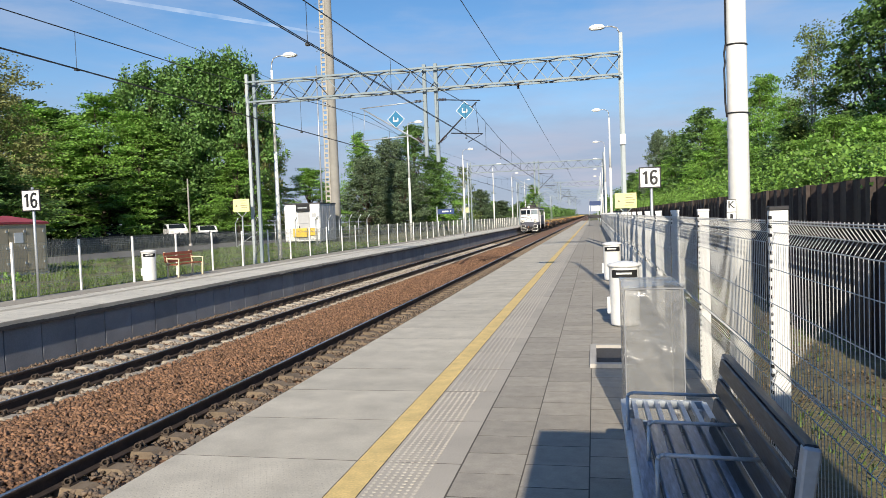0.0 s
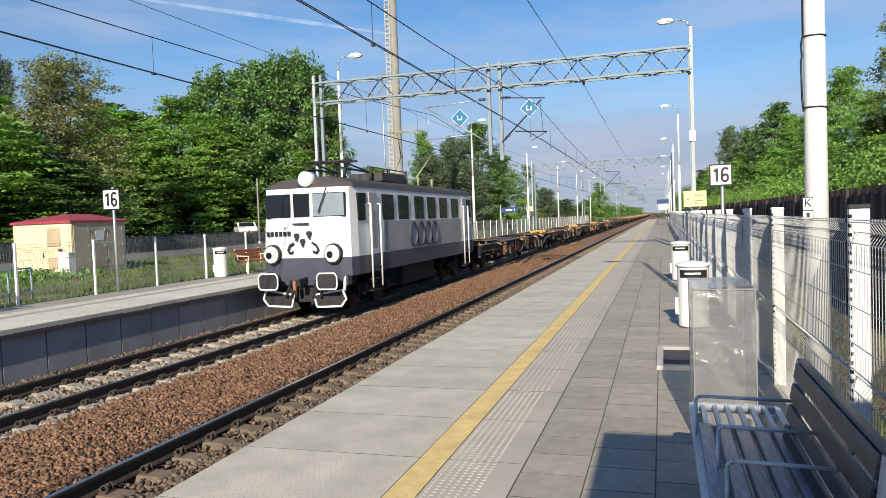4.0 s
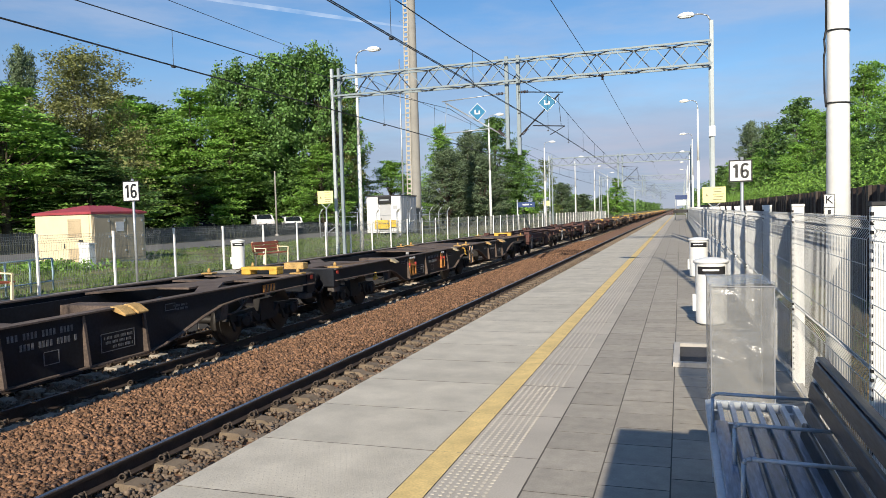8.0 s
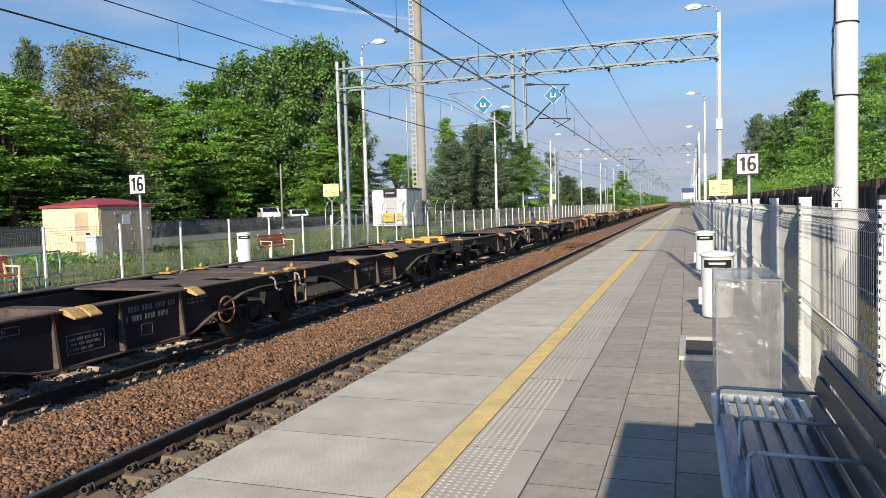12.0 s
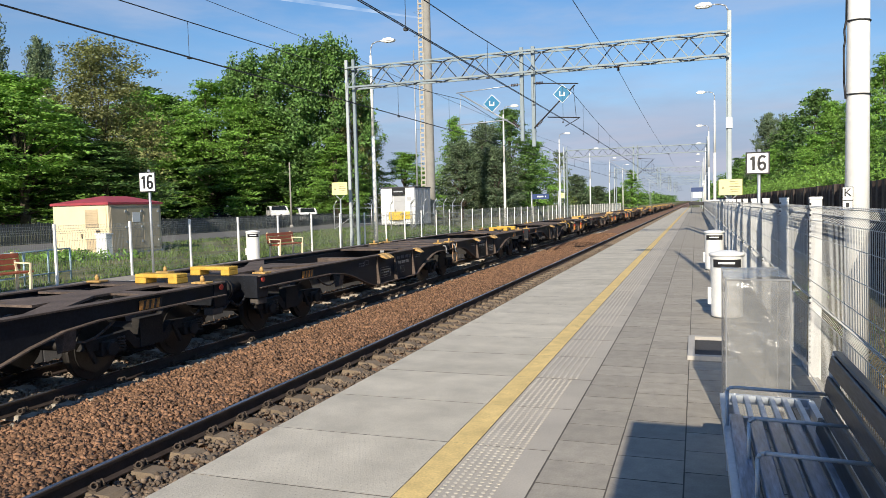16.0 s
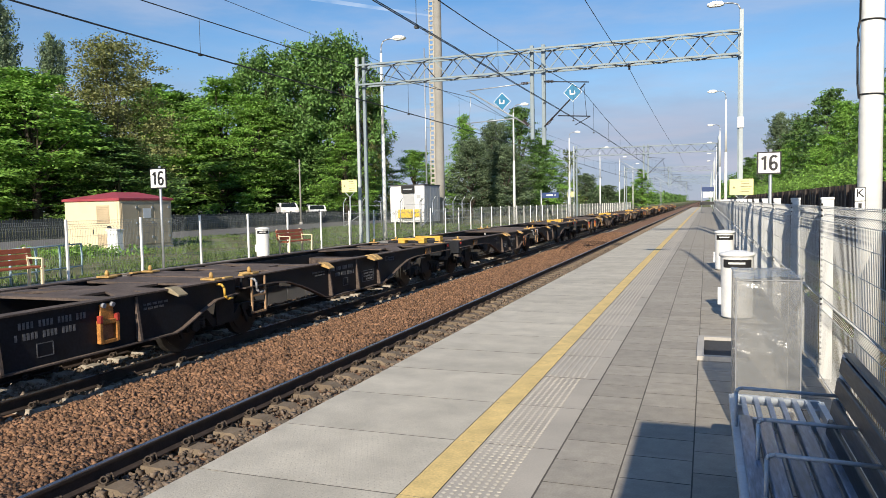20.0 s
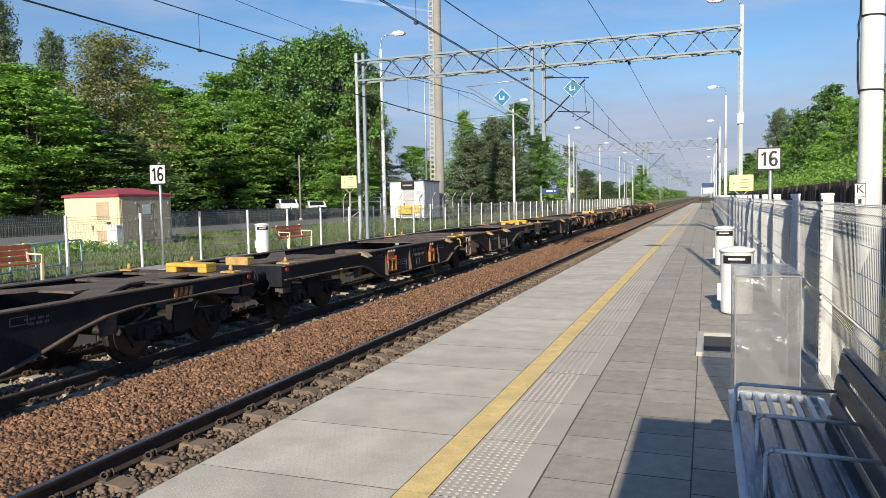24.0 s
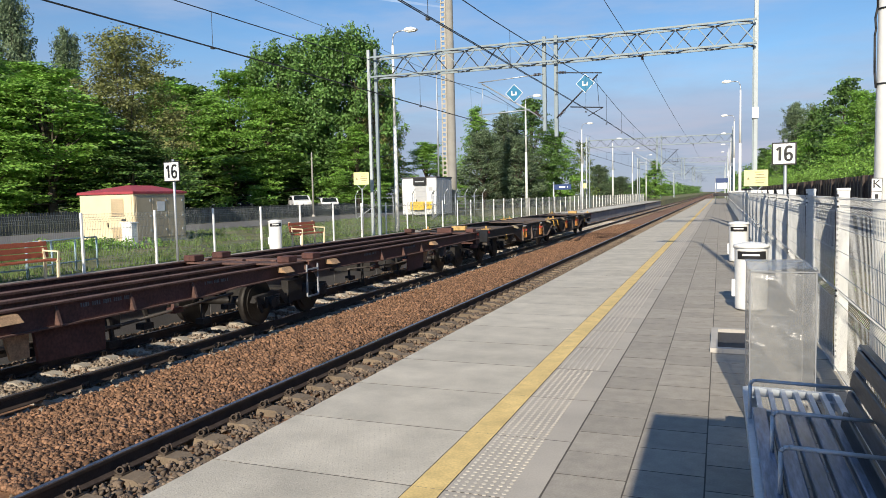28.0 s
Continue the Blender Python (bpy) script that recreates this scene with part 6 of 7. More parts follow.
    prism(bm, [(0.595, 0.40), (0.635, 0.40), (0.705, 0.845), (0.650, 0.855)], "y", y - 0.03 + 0.08 * (y < 3), y + 0.03 + 0.08 * (y < 3))
    part("back_post", soften(bm, 0.008), M["bench_steel"], bench)
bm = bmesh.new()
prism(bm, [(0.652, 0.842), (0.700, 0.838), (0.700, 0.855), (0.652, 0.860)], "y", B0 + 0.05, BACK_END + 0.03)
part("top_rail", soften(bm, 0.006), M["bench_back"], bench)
bm = bmesh.new()
bar(bm, (0.15, B0, 0.425), (0.15, B1, 0.425), 0.035, 0.05)
bar(bm, (0.635, B0, 0.412), (0.635, B1, 0.412), 0.035, 0.05)
for y in (B0, SEAT_END + 0.005, B1):
    bar(bm, (0.15, y, 0.425), (0.635, y, 0.415), 0.035, 0.05)
seat_frame = part("seat_frame", bm, M["bench_steel"], bench)
bm = bmesh.new()
for i in range(6):
    bar(bm, (0.212 + 0.070 * i, SEAT_END + 0.01, 0.432), (0.212 + 0.070 * i, B1 - 0.01, 0.432), 0.026, 0.030)
part("end_grid", bm, M["bench_steel"], seat_frame, "open steel bars at the seat end")
for x, y in itertools.product((0.19, 0.60), (B0 + 0.15, B1 - 0.08)):
    bm = bmesh.new()
    bar(bm, (x, y, 0), (x, y, 0.41), 0.045, 0.045)
    part("leg", bm, M["bench_steel"], bench)
for y in (4.02, 3.465, 2.99):
    bm = bmesh.new()
    x0 = 0.150 if y > 3.8 else 0.222
    pts = [(x0, 0.43), (x0, 0.635), (x0 + 0.01, 0.65), (x0 + 0.03, 0.655), (0.625, 0.645)]
    for a, b in zip(pts, pts[1:]):
        tube(bm, (a[0], y, a[1]), (b[0], y, b[1]), 0.009, n=8)
    part("armrest", bm, M["bench_steel"], bench, "bent steel armrest")


def red_bench(at, length=1.75):
    b = thing("red_bench", at, "bench with red-brown wooden slats and cream steel frame", "bench", "benches on the far platform")
    for i in range(3):
        s = slat(b, "back_slat", -length / 2, length / 2, 0.03, 0.105, M["bench_red"])
        s.location = (-0.22 - 0.02 * i, 0, 0.55 + 0.125 * i)
        s.rotation_euler = (0, radians(-10), 0)
    for i in range(3):
        s = slat(b, "seat_slat", -length / 2, length / 2, 0.11, 0.035, M["bench_red"])
        s.location = (-0.12 + 0.125 * i, 0, 0.445)
    for y in (-length / 2 + 0.12, length / 2 - 0.12):
        bm = bmesh.new()
        bar(bm, (0.20, y, 0.01), (0.22, y, 0.42), 0.05, 0.05)
        bar(bm, (-0.20, y, 0.01), (-0.18, y, 0.45), 0.05, 0.05)
        bar(bm, (-0.18, y, 0.45), (-0.30, y, 0.88), 0.05, 0.04)
        bar(bm, (-0.2, y, 0.42), (0.24, y, 0.42), 0.05, 0.04)
        side = part("side_frame", bm, M["hut_wall"], b, "cream steel side frame")
        bm = bmesh.new()
        bar(bm, (-0.24, y, 0.65), (0.24, y, 0.63), 0.05, 0.03)
        bar(bm, (0.22, y, 0.42), (0.24, y, 0.63), 0.04, 0.03)
        part("armrest", bm, M["hut_wall"], side)
    return b


rb = red_bench((-13.95, 22.6, 0))
copy_thing(rb, pose(-13.95, 11.05, 0))

# ---- shelter roof over the waiting place behind and beside the camera ----
sh = thing("waiting_shelter", (0, 0, 0), "grey steel waiting shelter with a flat roof", "shelter")
bm = bmesh.new()
box(bm, 0.06, 2.0, -3.4, 0.62, 2.46, 2.56)
part("roof", soften(bm, 0.01), M["shelter"], sh)
for x, y in itertools.product((0.85, 0.12), (-3.3, -1.3)):
    bm = bmesh.new()
    box(bm, x - 0.04, x + 0.04, y - 0.04, y + 0.04, 0.0, 2.46)
    part("post", bm, M["galv"], sh)

# ---- small buildings ----
hut = thing("equipment_hut", (-23.65, 24.3, -0.02), "cream equipment hut with a red hipped roof", "hut")
HX, HY, HH = 1.45, 1.5, 2.08
bm = bmesh.new()
box(bm, -HX, HX, -HY, HY, 0.12, HH)
walls = part("wall_body", soften(bm, 0.01), M["hut_wall"], hut)
bm = bmesh.new()
box(bm, -HX - 0.02, HX + 0.02, -HY - 0.02, HY + 0.02, 0, 0.12)
part("plinth", bm, M["edge_wall"], hut)
bm = bmesh.new()
o = 0.07
lowv = [bm.verts.new((x, y, HH)) for x, y in ((-HX - o, -HY - o), (HX + o, -HY - o), (HX + o, HY + o), (-HX - o, HY + o))]
midv = [bm.verts.new((v.co.x, v.co.y, HH + 0.09)) for v in lowv]
topv = [bm.verts.new((x, y, HH + 0.38)) for x, y in ((-0.12, -0.3), (0.12, -0.3), (0.12, 1.0), (-0.12, 1.0))]
for p, q in ((lowv, midv), (midv, topv)):
    for i in range(4):
        bm.faces.new((p[i], p[(i + 1) % 4], q[(i + 1) % 4], q[i]))
bm.faces.new(topv)
bm.faces.new(lowv[::-1])
part("roof", bm, M["hut_roof"], hut, "dark red hipped sheet roof")
bm = bmesh.new()
box(bm, 0.0, HX - 0.1, -HY - 0.025, -HY, 0.2, HH - 0.08)
door = part("door", soften(bm, 0.008), M["hut_wall"], hut, "cream steel door")
for z0, z1 in ((1.15, 1.9), (0.25, 0.72)):
    bm = bmesh.new()
    box(bm, 0.28, 0.95, -HY - 0.035, -HY - 0.025, z0, z1)
    vent = part("vent", bm, M["hut_vent"], door, "beige louvred vent")
    for k in range(int((z1 - z0) / 0.07)):
        bm = bmesh.new()
        box(bm, 0.31, 0.92, -HY - 0.05, -HY - 0.035, z0 + 0.03 + 0.07 * k, z0 + 0.055 + 0.07 * k)
        part("slat", bm, M["hut_vent"], vent)
bm = bmesh.new()
box(bm, 0.82, 1.02, -HY - 0.06, -HY - 0.025, 0.98, 1.06)
part("latch", bm, M["black_iron"], door)
bm = bmesh.new()
box(bm, 0.06, 0.10, -HY - 0.06, -HY - 0.025, 0.72, 0.92)
part("door_handle", bm, M["black_iron"], door)
# Side and its doors carry a darker cream that paints their shade.
bm = bmesh.new()
box(bm, HX, HX + 0.015, -HY + 0.05, HY - 0.05, 0.2, HH - 0.05)
side = part("side_cladding", bm, M["hut_side"], hut, "cladding in a darker, shaded cream")
for y0, y1 in ((-1.4, -0.55), (-0.5, 0.35), (0.4, 1.35)):
    bm = bmesh.new()
    box(bm, HX + 0.015, HX + 0.035, y0, y1, 0.25, HH - 0.12)
    dd = part("cabinet_door", soften(bm, 0.006), M["hut_side"], side)
    bm = bmesh.new()
    for z in (0.5, 1.1, 1.75):
        box(bm, HX + 0.035, HX + 0.06, y1 - 0.12, y1 - 0.03, z, z + 0.09)
    part("hinge", bm, M["galv"], dd)
bm = bmesh.new()
box(bm, HX + 0.036, HX + 0.045, -0.25, 0.2, 1.35, 1.75)
part("notice", bm, M["white_wall"], side, "pale blue-white notice")

cab = thing("meter_cabinet", (-21.3, 21.6, -0.1), "small white meter cabinet beside the hut", "cabinet")
bm = bmesh.new()
box(bm, -0.25, 0.25, -0.16, 0.16, 0.0, 1.0)
part("body", soften(bm, 0.015), M["white_wall"], cab)
bm = bmesh.new()
prism(bm, [(-0.28, 1.0), (0.28, 1.0), (0.28, 1.04), (-0.28, 1.07)], "y", -0.19, 0.19)
part("lid", bm, M["white_wall"], cab)
bm = bmesh.new()
box(bm, -0.21, 0.21, -0.175, -0.16, 0.25, 0.95)
part("door", bm, M["white_wall"], cab)

con = thing("technical_container", (-23.2, 56.8, 0), "white technical container with grey side on a stand", "container")
bm = bmesh.new()
box(bm, -1.5, 1.5, -1.8, 1.8, 0.25, 3.25)
part("body", soften(bm, 0.02), M["white_wall"], con)
bm = bmesh.new()
box(bm, 1.5, 1.52, -1.75, 1.75, 0.3, 3.2)
part("side_panel", bm, M["grey_wall"], con, "pale grey side panel")
bm = bmesh.new()
box(bm, -1.55, 1.55, -1.85, 1.85, 3.25, 3.36)
part("roof", bm, M["roof_dark"], con, "thin dark roof edge")
bm = bmesh.new()
box(bm, -0.38, 0.62, -1.83, -1.80, 0.35, 2.62)
box(bm, -0.30, 0.54, -1.845, -1.83, 2.15, 2.45)
door = part("door", soften(bm, 0.008), M["grey_wall"], con, "pale grey door set back below the board")
bm = bmesh.new()
box(bm, -0.30, -0.24, -1.88, -1.83, 1.3, 1.5)
part("door_handle", bm, M["black_iron"], door)
for x0, x1, z1 in ((-1.5, -0.45, 3.12), (0.69, 1.5, 3.25)):
    bm = bmesh.new()
    box(bm, x0, x1, -1.93, -1.80, 0.28, z1)
    part("front_panel", soften(bm, 0.015), M["white_wall"], con, "white front panel standing proud of the door")
bm = bmesh.new()
box(bm, 0.86, 1.22, -1.945, -1.93, 2.2, 2.5)
part("vent", bm, M["grey_wall"], con)
bm = bmesh.new()
box(bm, -0.47, 0.71, -2.0, -1.80, 2.68, 3.26)
board = part("name_board", soften(bm, 0.01), M["sign_black"], con, "black board above the door")
bm = bmesh.new()
box(bm, -0.3, 0.5, -2.006, -2.0, 2.92, 3.02)
part("print_bar", bm, M["galv"], board)
for x0, x1 in ((-0.75, 0.45), (0.52, 1.25)):
    bm = bmesh.new()
    box(bm, x0, x1, -2.06, -2.03, 0.62 + 0.1 * (x0 > 0), 1.32)
    part("yellow_notice", bm, M["notice_yellow"], con, "bright yellow notice board")
for y in (-1.2, -0.4, 0.4, 1.2):
    bm = bmesh.new()
    box(bm, 1.52, 1.535, y - 0.02, y + 0.02, 0.3, 3.2)
    part("panel_joint", bm, M["shelter"], con)
for x, y in itertools.product((-1.3, 1.3), (-1.6, 1.6)):
    bm = bmesh.new()
    box(bm, x - 0.1, x + 0.1, y - 0.1, y + 0.1, -0.1, 0.25)
    part("foot", bm, M["edge_wall"], con)
tf = thing("compound_fence", (0, 0, -0.1), "grey fence posts with bent tops round the container", "fence")
for x, y in [(-20.0 + 0.0 * i, 50.0 + 2.4 * i) for i in range(6)] + [(-26.5 + 1.6 * i, 50.0) for i in range(5)]:
    bm = bmesh.new()
    tube(bm, (x, y, 0), (x, y, 2.0), 0.04, n=6)
    tube(bm, (x, y, 2.0), (x + 0.3, y - 0.1, 2.4), 0.035, n=6)
    part("post", bm, M["galv"], tf)
for a, b in (((-20.0, 50.0), (-20.0, 62.0)), ((-26.5, 50.0), (-20.0, 50.0))):
    bm = bmesh.new()
    for z in (0.6, 1.2, 1.8):
        tube(bm, (*a, z), (*b, z), 0.012, n=4)
    bar(bm, (*a, 0.2), (a[0] + (b[0] - a[0]) * 0.3, a[1] + (b[1] - a[1]) * 0.3, 1.4), 0.05, 0.05)
    part("wire", bm, M["galv"], tf)

mast = thing("radio_mast", (-22.52, 61.0, -0.1), "tall tapered concrete radio mast with an outside ladder", "mast")
bm = bmesh.new()
lathe(bm, [(0.44 - 0.016 * k, 4.0 * k) for k in range(9)], 20)
part("shaft", bm, M["tower"], mast)
bm = bmesh.new()
for x in (-0.80, -0.42):
    bar(bm, (x + 0.06, -0.35, 0.5), (x + 0.24, -0.30, 31), 0.09, 0.10)
for k in range(72):
    z = 0.8 + 0.42 * k
    dx = 0.06 + 0.18 * z / 31
    bar(bm, (-0.80 + dx, -0.35, z), (-0.42 + dx, -0.35, z), 0.10, 0.15)
ladder = part("ladder", bm, M["ladder_pale"], mast, "pale broad-runged ladder")
bm = bmesh.new()
for k in range(14):
    z = 2.5 + 2.05 * k
    dx = 0.1 + 0.22 * z / 31
    ring(bm, (-0.90 + dx, -0.62, z), (0, 0, 1), 0.26, 0.012, n=10)
part("safety_hoop", bm, M["gantry"], ladder)
sp = thing("thin_mast", (-24.2, 62.0, -0.1), "slender grey steel mast beside the concrete mast", "mast")
bm = bmesh.new()
tube(bm, (0, 0, 0), (0, 0, 16), 0.09, 0.05, n=8)
part("shaft", bm, M["galv"], sp)

# ---- car park ----
def laid(name, x0, x1, y0, y1, label):
    """A sheet of asphalt that follows the lie of the land."""
    bm = bmesh.new()
    n, m = max(2, int((x1 - x0) / 0.5)), max(2, int((y1 - y0) / 4))
    g = [[bm.verts.new((x0 + (x1 - x0) * i / n, y0 + (y1 - y0) * j / m, -0.06 + bank(x0 + (x1 - x0) * i / n))) for i in range(n + 1)] for j in range(m + 1)]
    for p, q in zip(g, g[1:]):
        for i in range(n):
            bm.faces.new((p[i], p[i + 1], q[i + 1], q[i])).smooth = True
    setting(name, bm, M["asphalt"], label, "road")


laid("road", -34.3, -26.3, -10, 76, "worn grey asphalt road along the grass")
laid("car_park", -60.0, -35.0, 57, 69, "grey asphalt car park under the trees")
dark_panel = surf("dark_panel", (0.045, 0.055, 0.055), 0.7, var=0.2, bump=0.05, piece=0.15)
pk = thing("picket_fence", (-34.6, 0, 0.09), "low dark picket fence along the road", "fence")
rail_me = bmesh.new()
box(rail_me, -0.03, 0.03, 0, 2.5, 0.0, 0.08)
rail_me = data_of("picket_rail", rail_me, dark_panel)
picket_me = bmesh.new()
prism(picket_me, [(-0.07, 0.0), (0.07, 0.0), (0.07, 1.12), (0.04, 1.18), (-0.04, 1.18), (-0.07, 1.12)], "x", 0.03, 0.05)
picket_me = data_of("picket", picket_me, dark_panel)
post_box = bmesh.new()
box(post_box, -0.06, 0.0, -0.06, 0.06, -0.1, 1.25)
post_box = data_of("post", soften(post_box, 0.01), dark_panel)
for i in range(21):
    y = 13.0 + 2.5 * i
    piece("post", post_box, pk, (-0.03, y, 0))
    for z in (0.18, 0.95):
        piece("picket_rail", rail_me, pk, (0, y, z))
    for k in range(13):
        piece("picket", picket_me, pk, (0, y + 0.1 + 0.19 * k, 0))


def car(at, turn, paint, label):
    c = thing("parked_car", at, label, "car", "parked cars", turn)
    bm = bmesh.new()
    side = [(-2.1, 0.35), (-2.15, 0.75), (-1.95, 0.95), (-1.2, 1.02), (-0.6, 1.45), (0.9, 1.48), (1.65, 1.05), (2.05, 0.95), (2.12, 0.4)]
    prism(bm, side, "y", -0.85, 0.85)
    part("body", soften(bm, 0.06, 2), paint, c)
    for s in (-1, 1):
        bm = bmesh.new()
        prism(bm, [(-1.05, 1.06), (-0.55, 1.38), (0.85, 1.40), (1.4, 1.06)], "y", s * 0.86 - 0.01, s * 0.86 + 0.01)
        part("side_window", bm, M["pane_dark"], c)
        for x in (-1.35, 1.3):
            bm = bmesh.new()
            tube(bm, (x, s * 0.70, 0.32), (x, s * 0.90, 0.32), 0.32, n=16)
            wheel = part("wheel", bm, M["tyre"], c)
            bm = bmesh.new()
            tube(bm, (x, s * 0.90, 0.32), (x, s * 0.91, 0.32), 0.19, n=12)
            part("rim", bm, M["galv"], wheel)
    for a, b, name in (((-1.17, 1.05), (-0.66, 1.42), "windscreen"), ((1.58, 1.10), (0.98, 1.445), "rear_window")):
        bm = bmesh.new()
        q = [(a[0], 0.72, a[1]), (a[0], -0.72, a[1]), (b[0], -0.64, b[1]), (b[0], 0.64, b[1])]
        out = Vector((-0.02 if a[0] < 0 else 0.02, 0, 0.022))
        lo4, hi4 = [bm.verts.new(Vector(p) - out * 0.3) for p in q], [bm.verts.new(Vector(p) + out) for p in q]
        for i in range(4):
            bm.faces.new((lo4[i], lo4[(i + 1) % 4], hi4[(i + 1) % 4], hi4[i]))
        bm.faces.new(hi4)
        bm.faces.new(lo4[::-1])
        part(name, bm, M["pane_dark"], c, "dark car glass")
    for x in (-2.14, 2.08):
        for s in (-0.6, 0.6):
            bm = bmesh.new()
            box(bm, x - 0.03, x + 0.05, s - 0.16, s + 0.16, 0.68, 0.82)
            part("headlight", bm, M["lamp_glass"], c)
    return c


car((-36.45, 63.0, 0.37), 126, M["car_white"], "white hatchback car parked under the trees")
car((-38.5, 61.0, 0.645), 130, M["car_white"], "white car parked beside a dark one")
car((-46.6, 63.5, 0.645), 124, M["car_dark"], "dark car parked in the shade")
car((-49.6, 63.0, 0.645), 128, M["car_dark"], "dark blue car parked in the shade")
yp = thing("road_pole", (-33.95, 56.0, 0.1), "thin grey-tan pole beside the road", "pole")
bm = bmesh.new()
tube(bm, (0, 0, 0), (0, 0, 5.8), 0.09, 0.06, n=8)
part("pole", bm, M["tower"], yp)
bm = bmesh.new()
tube(bm, (0, 0, 0), (0, 0, 0.25), 0.17, 0.14, n=10)
part("base", bm, M["foam"], yp)
lp2 = thing("car_park_lamp", (-44.6, 40.0, 0.5), "grey road lamp with a flat head among the trees", "street lamp")
bm = bmesh.new()
tube(bm, (0, 0, 0), (0, 0, 9.6), 0.08, 0.05, n=8)
part("pole", bm, M["galv"], lp2)
bm = bmesh.new()
prism(bm, [(-0.1, 9.55), (0.9, 9.8), (0.92, 9.9), (-0.05, 9.7)], "y", -0.14, 0.14)
part("lamp_head", bm, M["bin_white"], lp2)

# ---- brown sheet wall beyond the near fence ----
bw = thing("boundary_wall", (3.1, 0, -0.1), "tall dark brown ribbed sheet wall", "wall")
bw["kind"] = "structure"
sp_me = bmesh.new()
prism(sp_me, [(0.0, 0.0), (0.0, 0.10), (0.06, 0.17), (0.06, 0.33), (0.0, 0.40), (0.0, 0.50), (0.03, 0.50), (0.03, 0.42), (0.09, 0.34), (0.09, 0.16), (0.03, 0.08), (0.03, 0.0)], "z", 0, 2.03)
sp_me = data_of("wall_sheet", sp_me, M["sheet_brown"])
wp_me = bmesh.new()
box(wp_me, -0.06, 0.06, -0.07, 0.07, 0, 2.035)
wp_me = data_of("wall_post", wp_me, M["sheet_brown"])
for i in range(190):
    piece("wall_sheet", sp_me, bw, (rng.normal(0, 0.004), -6 + 0.5 * i, rng.normal(0, 0.005)))
for i in range(38):
    piece("wall_post", wp_me, bw, (0, -6 + 2.5 * i, 0))
bm = bmesh.new()
box(bm, 0, 0.06, 89, 170, 0, 2.0)
part("far_wall", bm, M["sheet_brown"], bw)
bm = bmesh.new()
nyy = 60
g = [[bm.verts.new((1.08 + 2.02 * i / 8, -4 + 2.0 * j, -0.05 + 0.03 * noise.noise(Vector((i * 0.9, j * 0.7, 0))))) for i in range(9)] for j in range(nyy)]
for j in range(nyy - 1):
    for i in range(8):
        bm.faces.new((g[j][i], g[j][i + 1], g[j + 1][i + 1], g[j + 1][i])).smooth = True
setting("soil_strip", bm, M["dirt"], "dry soil strip with sparse grass behind the fence", "ground")

# ---- plants ----
def leaf_cloud(name, clumps, per, spread, leaf, material, droop=0.0, up=0.35):
    """Many small kite-shaped leaves gathered in clumps round the given points."""
    c = np.repeat(np.asarray(clumps, float), per, axis=0)
    n = len(c)
    p = c + rng.normal(0, 1, (n, 3)) * spread
    d = rng.normal(0, 1, (n, 3))
    d[:, 2] = d[:, 2] * 0.6 - droop
    d /= np.linalg.norm(d, axis=1)[:, None]
    nrm = rng.normal(0, 1, (n, 3))
    nrm[:, 2] += up
    side = np.cross(d, nrm)
    side /= np.linalg.norm(side, axis=1)[:, None] + 1e-9
    s = (leaf * rng.uniform(0.6, 1.35, n))[:, None]
    bend = np.cross(side, d) * s * 0.18
    v = np.stack([p - d * s * 0.55, p + side * s * 0.36 + bend, p + d * s * 0.6, p - side * s * 0.36 + bend], 1)
    f = np.arange(4 * n).reshape(n, 4)
    return raw(name, v.reshape(-1, 3), f, material)


def spray_leaves(name, roots, tips, per, width, thick, leaf, material, droop=0.15, flat=1.0, wild=0.55):
    """Leaves set along twigs from roots to tips: flat fans that droop at their ends (flat near 1) or loose tufts (flat near 0)."""
    root, axis = np.repeat(roots, per, axis=0), np.repeat(tips - roots, per, axis=0)
    n = len(root)
    length = np.linalg.norm(axis, axis=1)[:, None] + 1e-9
    way = axis / length
    up = np.array((0.0, 0.0, 1.0))
    side = np.cross(way, up + 0.01)
    side /= np.linalg.norm(side, axis=1)[:, None] + 1e-9
    t = rng.random((n, 1)) ** 0.75
    p = root + axis * t + side * rng.normal(0, 1, (n, 1)) * width * (1.15 - 0.6 * t) + rng.normal(0, 1, (n, 3)) * thick
    p[:, 2:] -= droop * length * t * t
    d = way * 0.7 + side * rng.normal(0, 0.8, (n, 1)) + rng.normal(0, 0.35, (n, 3))
    d[:, 2] -= 0.3 * flat
    d /= np.linalg.norm(d, axis=1)[:, None]
    nrm = up * flat * 0.8 + way * 0.65 + rng.normal(0, wild, (n, 3))
    across = np.cross(d, nrm)
    across /= np.linalg.norm(across, axis=1)[:, None] + 1e-9
    s = (leaf * rng.uniform(0.6, 1.35, n))[:, None]
    bend = np.cross(across, d) * s * 0.15
    v = np.stack([p - d * s * 0.55, p + across * s * 0.38 + bend, p + d * s * 0.6, p - across * s * 0.38 + bend], 1)
    return raw(name, v.reshape(-1, 3), np.arange(4 * n).reshape(n, 4), material)


def bough_sprays(boughs, each, reach, lift, spread=1.1):
    """Twigs fanned out round the outer ends of boughs (x, y, z, size): their roots and tips."""
    b = np.repeat(np.asarray(boughs, float), each, axis=0)
    n = len(b)
    a = np.arctan2(b[:, 1], b[:, 0]) + rng.normal(0, spread, n)
    size = b[:, 3]
    out = np.stack([np.cos(a), np.sin(a), np.zeros(n)], 1)
    off = rng.normal(0, 0.42, (n, 3)) * size[:, None] * (1.0, 1.0, 0.62)
    root = b[:, :3] + off - out * (0.35 * size)[:, None]
    tip = root + out * (reach * size * rng.uniform(0.6, 1.2, n))[:, None]
    tip[:, 2] += lift * size * rng.uniform(0.2, 1.4, n)
    return root, tip


